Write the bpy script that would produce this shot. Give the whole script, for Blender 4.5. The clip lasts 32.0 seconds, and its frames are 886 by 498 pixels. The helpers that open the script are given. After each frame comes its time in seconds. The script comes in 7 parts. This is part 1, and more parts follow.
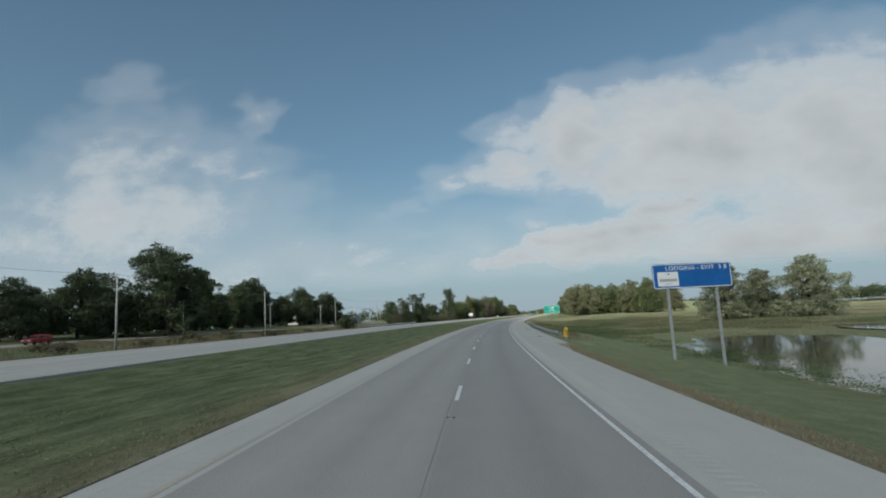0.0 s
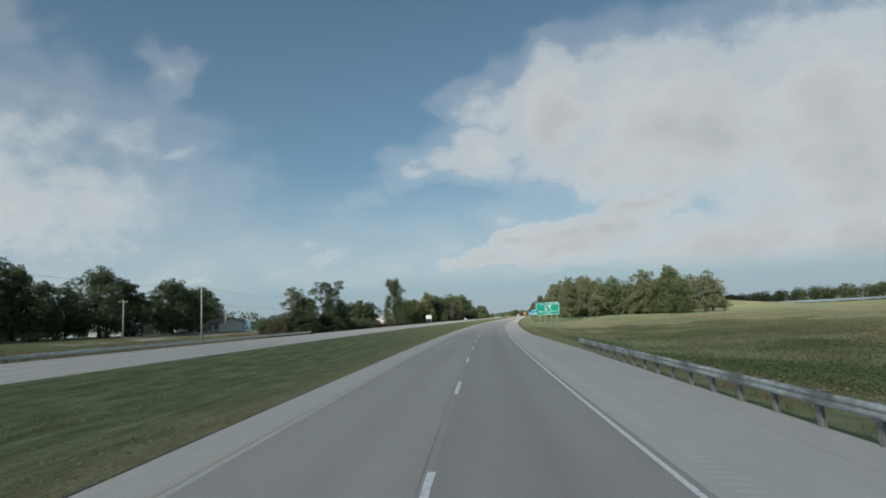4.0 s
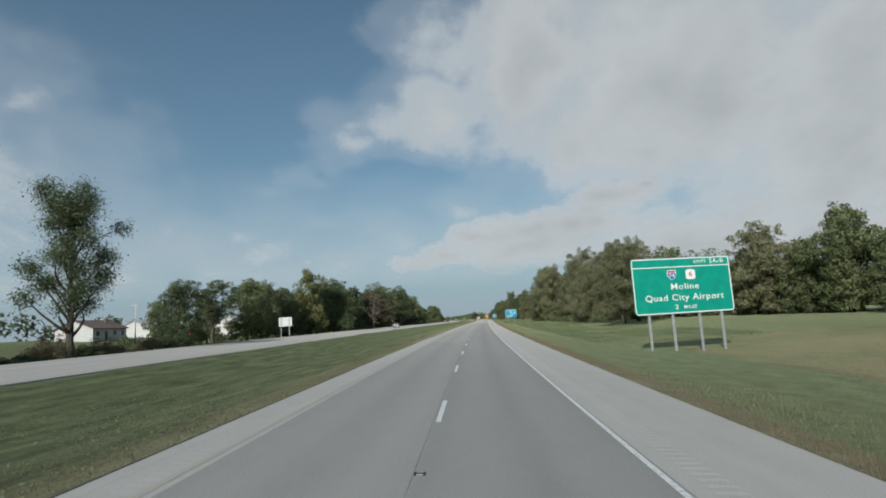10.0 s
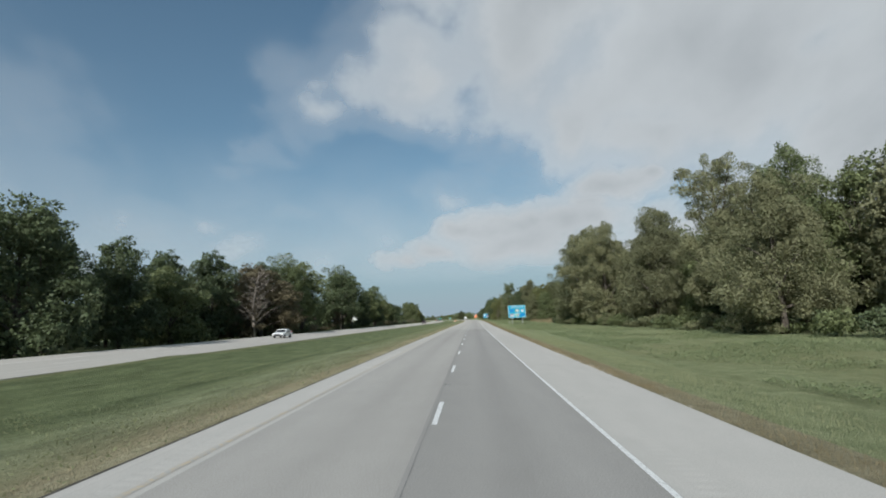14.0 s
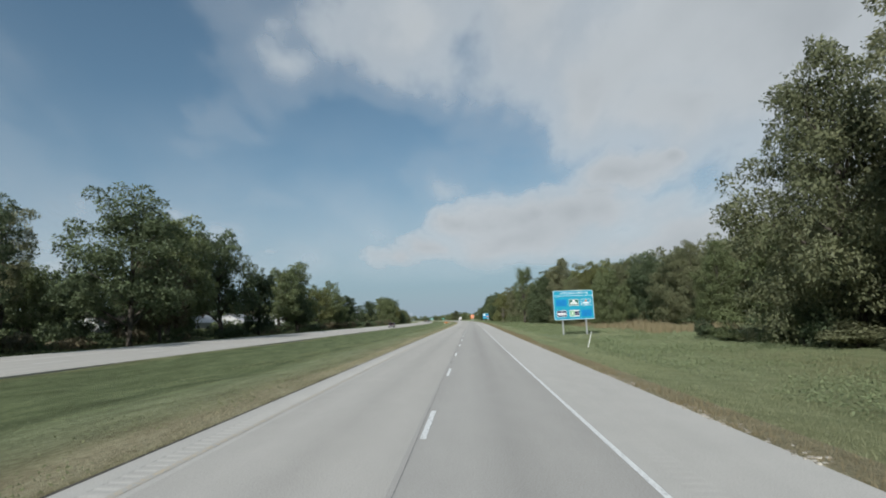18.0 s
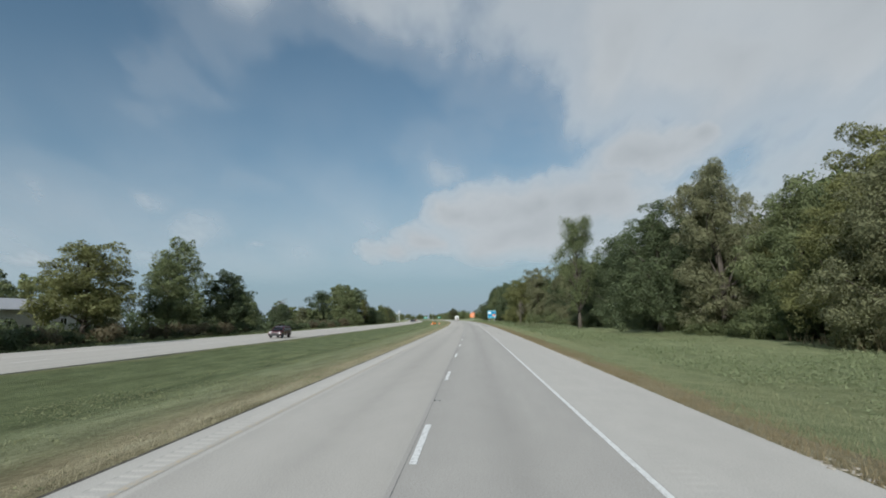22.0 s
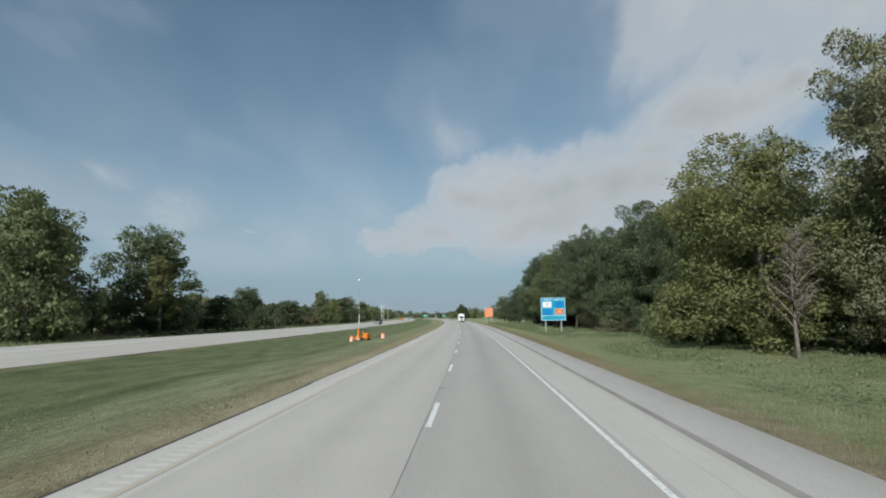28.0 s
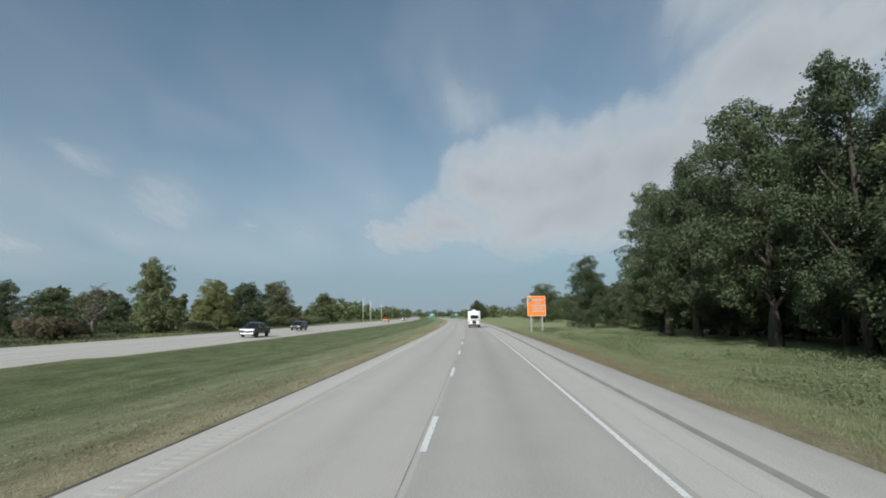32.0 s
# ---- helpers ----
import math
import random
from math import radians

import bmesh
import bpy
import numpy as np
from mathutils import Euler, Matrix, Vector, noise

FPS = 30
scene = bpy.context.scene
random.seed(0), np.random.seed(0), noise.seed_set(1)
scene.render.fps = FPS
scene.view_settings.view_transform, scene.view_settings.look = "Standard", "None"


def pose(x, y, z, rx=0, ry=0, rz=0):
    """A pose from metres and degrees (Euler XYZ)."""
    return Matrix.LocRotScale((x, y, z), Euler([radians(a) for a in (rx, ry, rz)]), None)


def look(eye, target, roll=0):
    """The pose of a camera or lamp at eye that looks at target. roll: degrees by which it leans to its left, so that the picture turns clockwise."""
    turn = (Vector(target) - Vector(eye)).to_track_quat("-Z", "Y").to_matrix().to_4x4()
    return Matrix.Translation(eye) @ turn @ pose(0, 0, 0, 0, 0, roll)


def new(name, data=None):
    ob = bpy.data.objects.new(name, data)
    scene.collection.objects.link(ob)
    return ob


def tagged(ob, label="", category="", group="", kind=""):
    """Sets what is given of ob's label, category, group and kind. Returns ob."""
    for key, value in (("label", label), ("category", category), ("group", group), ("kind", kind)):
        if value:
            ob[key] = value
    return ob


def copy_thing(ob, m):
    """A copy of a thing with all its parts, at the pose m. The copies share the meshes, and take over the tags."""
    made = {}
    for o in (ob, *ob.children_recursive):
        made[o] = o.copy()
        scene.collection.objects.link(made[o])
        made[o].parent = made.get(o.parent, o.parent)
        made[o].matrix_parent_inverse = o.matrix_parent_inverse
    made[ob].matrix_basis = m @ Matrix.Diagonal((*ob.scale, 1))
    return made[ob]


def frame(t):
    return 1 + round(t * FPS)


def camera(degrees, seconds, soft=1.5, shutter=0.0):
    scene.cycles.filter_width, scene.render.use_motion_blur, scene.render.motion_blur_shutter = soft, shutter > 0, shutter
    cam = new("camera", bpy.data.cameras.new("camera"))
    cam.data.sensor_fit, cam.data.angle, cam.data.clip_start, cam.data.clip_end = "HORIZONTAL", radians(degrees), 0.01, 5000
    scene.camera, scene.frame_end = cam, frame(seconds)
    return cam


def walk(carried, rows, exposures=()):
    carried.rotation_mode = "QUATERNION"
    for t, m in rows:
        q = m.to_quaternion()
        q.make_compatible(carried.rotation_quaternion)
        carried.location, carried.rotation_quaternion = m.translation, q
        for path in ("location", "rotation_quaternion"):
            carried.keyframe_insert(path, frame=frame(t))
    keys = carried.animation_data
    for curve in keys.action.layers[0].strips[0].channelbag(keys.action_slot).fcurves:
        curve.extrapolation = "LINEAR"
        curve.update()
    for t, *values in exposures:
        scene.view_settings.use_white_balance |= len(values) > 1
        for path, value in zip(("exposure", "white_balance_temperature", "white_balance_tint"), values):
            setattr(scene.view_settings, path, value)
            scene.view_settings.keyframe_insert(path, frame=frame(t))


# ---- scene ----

# ---------------------------------------------------------------- the road's line
# One road line for everything: arc length S runs along the painted lane line, LAT is metres to its right.
HEAD_S = (-700, 0, 80, 161, 245, 327, 411, 495, 580, 664, 749, 833, 890, 1200, 1600, 2600, 4400)
HEAD_A = (5.0, 0.05, -2.7, -4.9, -6.95, -8.4, -8.95, -9.15, -9.4, -9.35, -8.6, -7.4, -6.75, -2.5, -0.5, 0, 0)
SV = np.arange(-700, 4400, 1.0)


def softened(v, n):
    return np.convolve(np.pad(v, n // 2, mode="edge"), np.ones(n) / n, "valid")


HV = np.radians(softened(np.interp(SV, HEAD_S, HEAD_A), 61))
XV, YV = np.cumsum(-np.sin(HV)), np.cumsum(np.cos(HV))
XV, YV = XV - XV[700], YV - YV[700]
FAR_LAT = 320.0


def road(s, lat, z=0.0):
    """World place of arc length s and lateral offset lat (arrays allowed)."""
    s, lat = np.asarray(s, float), np.asarray(lat, float)
    h = np.interp(s, SV, HV)
    near = np.clip(lat, -FAR_LAT, FAR_LAT)
    rest = lat - near
    x = np.interp(s, SV, XV) + np.cos(h) * near + np.cos(radians(-6)) * rest
    y = np.interp(s, SV, YV) + np.sin(h) * near + np.sin(radians(-6)) * rest
    return x, y, z + np.zeros_like(x)


def heading(s):
    return math.degrees(float(np.interp(s, SV, HV)))


# ---------------------------------------------------------------- the camera
cam = camera(78.9, 32.0, soft=1.85)
EYE = 2.42
# seconds, arc length, lateral place, yaw, pitch, roll
ROWS = [
    (0.0, 0.00, 0.760, 3.56, 7.33, 3.14),
    (0.5, 13.57, 0.757, 3.09, 7.35, 3.18),
    (1.0, 27.12, 0.753, 2.61, 7.36, 3.22),
    (1.5, 40.66, 0.750, 2.09, 7.38, 3.26),
    (2.0, 54.18, 0.747, 1.55, 7.39, 3.30),
    (2.5, 67.69, 0.743, 1.04, 7.41, 3.34),
    (3.0, 81.19, 0.740, 0.63, 7.43, 3.38),
    (3.5, 94.70, 0.737, 0.31, 7.43, 3.37),
    (5.5, 148.75, 0.723, -0.85, 7.47, 3.34),
    (6.0, 162.29, 0.720, -1.42, 7.47, 3.33),
    (6.5, 175.84, 0.742, -2.09, 7.48, 3.38),
    (7.0, 189.40, 0.764, -2.57, 7.48, 3.43),
    (7.5, 202.98, 0.786, -2.89, 7.48, 3.48),
    (8.0, 216.58, 0.809, -3.02, 7.49, 3.53),
    (8.5, 230.20, 0.831, -3.19, 7.49, 3.58),
    (9.0, 243.84, 0.853, -3.44, 7.49, 3.64),
    (9.5, 257.49, 0.875, -3.97, 7.50, 3.53),
    (10.0, 271.17, 0.897, -4.58, 7.51, 3.43),
    (10.5, 284.87, 0.919, -5.12, 7.51, 3.33),
    (11.0, 298.58, 0.941, -5.59, 7.52, 3.22),
    (11.5, 312.32, 0.964, -5.98, 7.53, 3.12),
    (12.0, 326.08, 0.986, -6.29, 7.53, 3.02),
    (12.5, 339.86, 1.008, -6.29, 7.50, 2.98),
    (13.0, 353.65, 1.030, -6.21, 7.47, 2.95),
    (13.5, 367.47, 1.042, -6.05, 7.44, 2.91),
    (14.0, 381.30, 1.055, -5.92, 7.41, 2.87),
    (14.5, 395.15, 1.067, -5.79, 7.37, 2.84),
    (16.5, 450.71, 1.117, -6.07, 7.39, 2.55),
    (17.0, 464.63, 1.130, -6.17, 7.40, 2.47),
    (17.5, 478.57, 1.143, -6.30, 7.42, 2.38),
    (18.0, 492.51, 1.155, -6.34, 7.43, 2.30),
    (18.5, 506.46, 1.167, -6.35, 7.41, 2.25),
    (19.0, 520.43, 1.180, -6.41, 7.39, 2.21),
    (19.5, 534.39, 1.176, -6.42, 7.36, 2.16),
    (20.0, 548.37, 1.172, -6.49, 7.34, 2.11),
    (20.5, 562.35, 1.167, -6.52, 7.32, 2.07),
    (21.0, 576.33, 1.163, -6.52, 7.30, 2.02),
    (21.5, 590.32, 1.159, -6.45, 7.29, 1.88),
    (22.0, 604.30, 1.155, -6.39, 7.29, 1.74),
    (22.5, 618.29, 1.151, -6.43, 7.28, 1.60),
    (23.0, 632.28, 1.147, -6.44, 7.28, 1.46),
    (23.5, 646.27, 1.142, -6.42, 7.28, 1.32),
    (24.0, 660.26, 1.138, -6.28, 7.27, 1.18),
    (24.5, 674.24, 1.134, -5.99, 7.26, 1.10),
    (25.0, 688.23, 1.130, -5.92, 7.24, 1.01),
    (25.5, 702.21, 1.112, -5.90, 7.23, 0.92),
    (27.5, 758.13, 1.041, -5.33, 7.17, 0.73),
    (28.0, 772.11, 1.023, -5.08, 7.16, 0.79),
    (28.5, 786.09, 1.005, -4.77, 7.15, 0.85),
    (29.0, 800.07, 0.987, -4.38, 7.13, 0.91),
    (29.5, 814.05, 0.969, -3.97, 7.12, 0.97),
    (30.0, 828.04, 0.951, -3.57, 7.11, 1.03),
    (30.5, 842.03, 0.934, -3.64, 7.10, 1.00),
    (31.0, 856.04, 0.916, -3.53, 7.09, 0.97),
    (31.5, 870.05, 0.898, -3.44, 7.09, 0.93),
    (32.0, 884.07, 0.880, -3.33, 7.08, 0.90),
]
EXPOSURES = [(0.0, -0.02, 6170, 8.9), (6.0, 0.05, 6210, 8.9), (8.0, 0.06, 6180, 9.0), (10.0, -0.08, 6130, 9.2), (12.0, -0.08, 6100, 9.2), (14.0, -0.02, 6050, 9.3), (20.0, -0.09, 6000, 9.4), (32.0, -0.12, 5960, 9.4)]


def eye_pose(s, lat, yaw, pitch, roll):
    x, y, z = (float(v) for v in road(s, lat, EYE))
    return pose(x, y, z, 90 + pitch, roll, yaw)


walk(cam, [(t, eye_pose(s, lat, yaw, pitch, roll)) for t, s, lat, yaw, pitch, roll in ROWS], EXPOSURES)

# ---------------------------------------------------------------- light
# Light travels along the road and to its right, from a low morning sun behind the camera.
SUN_TRAVEL, SUN_UP = -27.0, 30.0        # degrees: turn of the light's way from +y, elevation
world = bpy.data.worlds.new("world")
scene.world = world
world.use_nodes = True
wn, wl = world.node_tree.nodes, world.node_tree.links
wn.clear()
sky = wn.new("ShaderNodeTexSky")
sky.sky_type, sky.sun_disc = "NISHITA", False
sky.sun_elevation, sky.sun_rotation = radians(SUN_UP), radians(180.0 - SUN_TRAVEL)
sky.altitude, sky.air_density, sky.dust_density, sky.ozone_density = 180.0, 1.0, 0.6, 1.8
back, wout = wn.new("ShaderNodeBackground"), wn.new("ShaderNodeOutputWorld")
back.inputs["Strength"].default_value = 0.072
tint = wn.new("ShaderNodeMix")
tint.data_type, tint.blend_type = "RGBA", "MULTIPLY"
tint.inputs[0].default_value, tint.inputs[7].default_value = 1.0, (0.73, 1.10, 1.07, 1)
wl.new(sky.outputs[0], tint.inputs[6])
wl.new(tint.outputs[2], back.inputs[0])
# morning haze that thickens towards the horizon all round
haze, hmix = wn.new("ShaderNodeBackground"), wn.new("ShaderNodeMixShader")
haze.inputs["Color"].default_value, haze.inputs["Strength"].default_value = (0.350, 0.420, 0.470, 1), 0.97
wco, wsep, wramp = wn.new("ShaderNodeTexCoord"), wn.new("ShaderNodeSeparateXYZ"), wn.new("ShaderNodeValToRGB")
wl.new(wco.outputs["Generated"], wsep.inputs[0])
wl.new(wsep.outputs["Z"], wramp.inputs[0])
for el, (p, c) in zip([wramp.color_ramp.elements[0], wramp.color_ramp.elements[1], wramp.color_ramp.elements.new(0.5), wramp.color_ramp.elements.new(0.6)], ((0.0, 0.97), (0.10, 0.66), (0.28, 0.25), (0.62, 0.08))):
    el.position, el.color = p, (c, c, c, 1)
wl.new(wramp.outputs[0], hmix.inputs[0])
wl.new(back.outputs[0], hmix.inputs[1])
wl.new(haze.outputs[0], hmix.inputs[2])
wl.new(hmix.outputs[0], wout.inputs[0])

sun = new("sun", bpy.data.lights.new("sun", "SUN"))
sun.data.energy, sun.data.angle, sun.data.color = 5.4, radians(0.6), (1.0, 0.95, 0.87)
travel = Vector((-math.sin(radians(SUN_TRAVEL)) * math.cos(radians(SUN_UP)), math.cos(radians(SUN_TRAVEL)) * math.cos(radians(SUN_UP)), -math.sin(radians(SUN_UP))))
sun.matrix_world = look((0, 0, 200), Vector((0, 0, 200)) + travel)


# ---------------------------------------------------------------- node helpers
class Mat:
    """A small wrapper that strings shader nodes together."""

    def __init__(self, name):
        self.m = bpy.data.materials.new(name)
        self.m.use_nodes = True
        self.n, self.l = self.m.node_tree.nodes, self.m.node_tree.links
        self.b = self.n["Principled BSDF"]

    def put(self, socket, value):
        if isinstance(value, bpy.types.NodeSocket):
            self.l.new(value, socket)
        elif isinstance(value, (tuple, list)) and len(value) == 3 and len(socket.default_value) == 4:
            socket.default_value = (*value, 1)
        else:
            socket.default_value = value

    def coords(self, kind="Object", scale=(1, 1, 1)):
        c, m = self.n.new("ShaderNodeTexCoord"), self.n.new("ShaderNodeMapping")
        m.inputs["Scale"].default_value = scale
        self.l.new(c.outputs[kind], m.inputs[0])
        return m.outputs[0]

    def noise(self, scale, detail=3.0, rough=0.55, at=None, out="Fac"):
        t = self.n.new("ShaderNodeTexNoise")
        t.inputs["Scale"].default_value, t.inputs["Detail"].default_value, t.inputs["Roughness"].default_value = scale, detail, rough
        self.l.new(at if at is not None else self.coords(), t.inputs["Vector"])
        return t.outputs[out]

    def ramp(self, fac, *stops):
        r = self.n.new("ShaderNodeValToRGB")
        e = r.color_ramp.elements
        while len(e) < len(stops):
            e.new(0.5)
        for el, (p, c) in zip(e, stops):
            el.position, el.color = p, (*c, 1) if isinstance(c, tuple) else (c, c, c, 1)
        self.l.new(fac, r.inputs[0])
        return r.outputs[0]

    def mix(self, fac, a, b, blend="MIX"):
        m = self.n.new("ShaderNodeMix")
        m.data_type, m.blend_type = "RGBA", blend
        for socket, v in ((m.inputs[0], fac), (m.inputs[6], a), (m.inputs[7], b)):
            self.put(socket, v)
        return m.outputs[2]

    def math(self, op, a, b=0.0, c=0.0, clamp=False):
        m = self.n.new("ShaderNodeMath")
        m.operation, m.use_clamp = op, clamp
        for socket, v in zip(m.inputs, (a, b, c)):
            self.put(socket, v)
        return m.outputs[0]

    def axis(self, vector, which):
        s = self.n.new("ShaderNodeSeparateXYZ")
        self.l.new(vector, s.inputs[0])
        return s.outputs[which]

    def bump(self, height, strength=0.3, distance=0.02):
        b = self.n.new("ShaderNodeBump")
        b.inputs["Strength"].default_value, b.inputs["Distance"].default_value = strength, distance
        self.l.new(height, b.inputs["Height"])
        self.l.new(b.outputs[0], self.b.inputs["Normal"])

    def done(self, colour=None, rough=None, metal=0.0, spec=None):
        if colour is not None:
            self.put(self.b.inputs["Base Color"], colour)
        if rough is not None:
            self.put(self.b.inputs["Roughness"], rough)
        self.b.inputs["Metallic"].default_value = metal
        if spec is not None:
            self.b.inputs["Specular IOR Level"].default_value = spec
        return self.m


def plain(name, colour, rough=0.5, metal=0.0, wear=0.12, scale=6.0, spec=None):
    """Paint, plastic or metal with slight mottling and dirt."""
    k = Mat(name)
    n = k.noise(scale, 4.0, 0.6)
    dark = tuple(c * (1 - wear * 1.6) for c in colour)
    light = tuple(min(1.0, c * (1 + wear)) for c in colour)
    col = k.ramp(n, (0.3, dark), (0.7, light))
    k.bump(k.noise(scale * 12, 2.0), 0.06, 0.004)
    return k.done(col, k.math("MULTIPLY_ADD", n, 0.25, rough - 0.12, clamp=True), metal, spec)


# ---------------------------------------------------------------- materials
def paving_material(name, base, wheel, length_stain):
    """Worn pavement. The texture runs in metres along (U) and across (V) the road."""
    k = Mat(name)
    uv = k.coords("UV")
    fine = k.noise(38.0, 4.0, 0.7, uv)
    mid = k.noise(1.3, 4.0, 0.6, k.coords("UV", (0.5, 1.0, 1.0)))
    big = k.noise(0.22, 3.0, 0.5, k.coords("UV", (0.12, 1.0, 1.0)))
    streak = k.noise(2.2, 3.0, 0.6, k.coords("UV", (0.012, 1.0, 1.0)))
    v = k.axis(uv, 1)
    # two polished wheel tracks and an oil track between them, in each 3.66 m lane
    lane = k.math("FRACT", k.math("DIVIDE", k.math("ADD", v, 36.6), 3.66))
    track = k.math("ABSOLUTE", k.math("SINE", k.math("MULTIPLY", lane, 2 * math.pi)))
    oil = k.math("POWER", k.math("ABSOLUTE", k.math("SINE", k.math("MULTIPLY", lane, math.pi))), 6.0)
    dark = tuple(c * 0.93 for c in base)
    light = tuple(c * 1.06 for c in base)
    col = k.ramp(mid, (0.2, dark), (0.8, light))
    col = k.mix(k.math("MULTIPLY", streak, length_stain), col, tuple(c * 0.55 for c in base))
    col = k.mix(k.math("MULTIPLY", track, wheel), col, tuple(c * 1.28 for c in base))
    col = k.mix(k.math("MULTIPLY", oil, wheel * 0.55), col, tuple(c * 0.6 for c in base))
    col = k.mix(0.55, col, k.ramp(fine, (0.32, 0.2), (0.68, 0.85)), "SOFT_LIGHT")
    col = k.mix(0.22, col, k.ramp(big, (0.35, 0.36), (0.65, 0.64)), "SOFT_LIGHT")
    k.bump(fine, 0.35, 0.006)
    return k.done(col, 0.86, 0.0, 0.3)


LANE_LEFT = paving_material("pale_pavement", (0.395, 0.372, 0.335), 0.2, 0.2)
LANE_RIGHT = paving_material("worn_pavement", (0.352, 0.334, 0.304), 0.24, 0.22)
OLD_LEFT = paving_material("old_grey_pavement", (0.318, 0.301, 0.273), 0.2, 0.24)
OLD_RIGHT = paving_material("old_dark_pavement", (0.292, 0.278, 0.255), 0.24, 0.26)
MID_LEFT = paving_material("grey_pavement", (0.345, 0.326, 0.295), 0.2, 0.22)
SHOULDER = paving_material("shoulder_concrete", (0.437, 0.415, 0.376), 0.0, 0.16)
KERB = paving_material("stained_kerb_concrete", (0.375, 0.358, 0.328), 0.0, 0.35)
FAR_PAVING = paving_material("far_pavement", (0.41, 0.385, 0.343), 0.2, 0.2)
GRAVEL = paving_material("gravel_road", (0.34, 0.30, 0.25), 0.1, 0.2)


def worn_paint(name, colour, keep):
    """Road paint, flaked away in places; what has flaked shows a greyer film."""
    k = Mat(name)
    n = k.noise(9.0, 5.0, 0.75, k.coords("UV"))
    col = k.mix(k.ramp(n, (keep - 0.12, 0.0), (keep + 0.08, 1.0)), colour, (0.36, 0.35, 0.33))
    k.bump(k.noise(60.0, 2.0, 0.5, k.coords("UV")), 0.25, 0.004)
    return k.done(col, 0.7)


PAINT_WHITE = worn_paint("road_paint_white", (0.68, 0.68, 0.655), 0.60)
PAINT_YELLOW = worn_paint("road_paint_yellow", (0.47, 0.385, 0.26), 0.50)
SEALANT = plain("joint_sealant", (0.20, 0.195, 0.185), 0.8, wear=0.3)
RUBBER = plain("rubber", (0.022, 0.022, 0.022), 0.75)
DIRT_AND_SHADE = plain("gutter_dirt_and_shade", (0.22, 0.208, 0.188), 0.95, wear=0.16, scale=0.6)


def grass_material(name, tones, dry, patch=0.07):
    """Turf: tones from dark to light green, with dry streaks along the road."""
    k = Mat(name)
    uv = k.coords("UV")
    fine = k.noise(9.0, 5.0, 0.75, uv)
    blades = k.noise(55.0, 3.0, 0.7, uv)
    clump = k.noise(0.9, 5.0, 0.65, uv)
    wide = k.noise(patch, 4.0, 0.6, k.coords("UV", (0.35, 1.0, 1.0)))
    mown = k.noise(0.75, 2.0, 0.5, k.coords("UV", (0.01, 1.0, 1.0)))
    col = k.ramp(clump, (0.25, tones[0]), (0.55, tones[1]), (0.8, tones[2]))
    col = k.mix(k.ramp(wide, (0.45, 0.0), (0.75, dry)), col, (0.21, 0.165, 0.075))
    col = k.mix(0.22, col, k.ramp(mown, (0.35, 0.33), (0.65, 0.66)), "SOFT_LIGHT")
    col = k.mix(0.8, col, k.ramp(fine, (0.3, 0.18), (0.7, 0.82)), "SOFT_LIGHT")
    col = k.mix(0.6, col, k.ramp(blades, (0.3, 0.2), (0.7, 0.8)), "SOFT_LIGHT")
    k.bump(k.math("ADD", fine, k.math("MULTIPLY", blades, 0.5)), 0.9, 0.12)
    return k.done(col, 0.92, 0.0, 0.15)


TURF = grass_material("mown_turf", ((0.165, 0.190, 0.090), (0.252, 0.280, 0.142), (0.350, 0.362, 0.205)), 0.40)
def meadow_material():
    """Rough wet meadow: green sward with broad tan, rusty and sedge-dark patches."""
    k = Mat("wet_meadow")
    uv = k.coords("UV")
    fine, blade = k.noise(5.0, 5.0, 0.75, uv), k.noise(40.0, 3.0, 0.7, uv)
    clump = k.noise(0.55, 5.0, 0.65, uv)
    wide = k.noise(0.035, 5.0, 0.6, k.coords("UV", (1.0, 1.5, 1.0)))
    other = k.noise(0.05, 4.0, 0.55, k.coords("UV", (0.7, 1.9, 1.0)))
    col = k.ramp(clump, (0.25, (0.165, 0.182, 0.082)), (0.55, (0.255, 0.262, 0.128)), (0.8, (0.340, 0.325, 0.175)))
    col = k.mix(k.ramp(wide, (0.44, 0.0), (0.60, 0.85)), col, k.ramp(fine, (0.3, (0.26, 0.22, 0.115)), (0.7, (0.42, 0.355, 0.20))))
    col = k.mix(k.ramp(other, (0.54, 0.0), (0.68, 0.5)), col, (0.110, 0.130, 0.058))
    col = k.mix(0.8, col, k.ramp(fine, (0.3, 0.2), (0.7, 0.8)), "SOFT_LIGHT")
    col = k.mix(0.5, col, k.ramp(blade, (0.3, 0.2), (0.7, 0.8)), "SOFT_LIGHT")
    k.bump(k.math("ADD", fine, k.math("MULTIPLY", clump, 1.5)), 0.9, 0.2)
    return k.done(col, 0.92, 0.0, 0.15)


MEADOW = meadow_material()
FIELD = grass_material("rough_field_grass", ((0.090, 0.112, 0.050), (0.140, 0.162, 0.075), (0.205, 0.212, 0.110)), 0.55, 0.03)


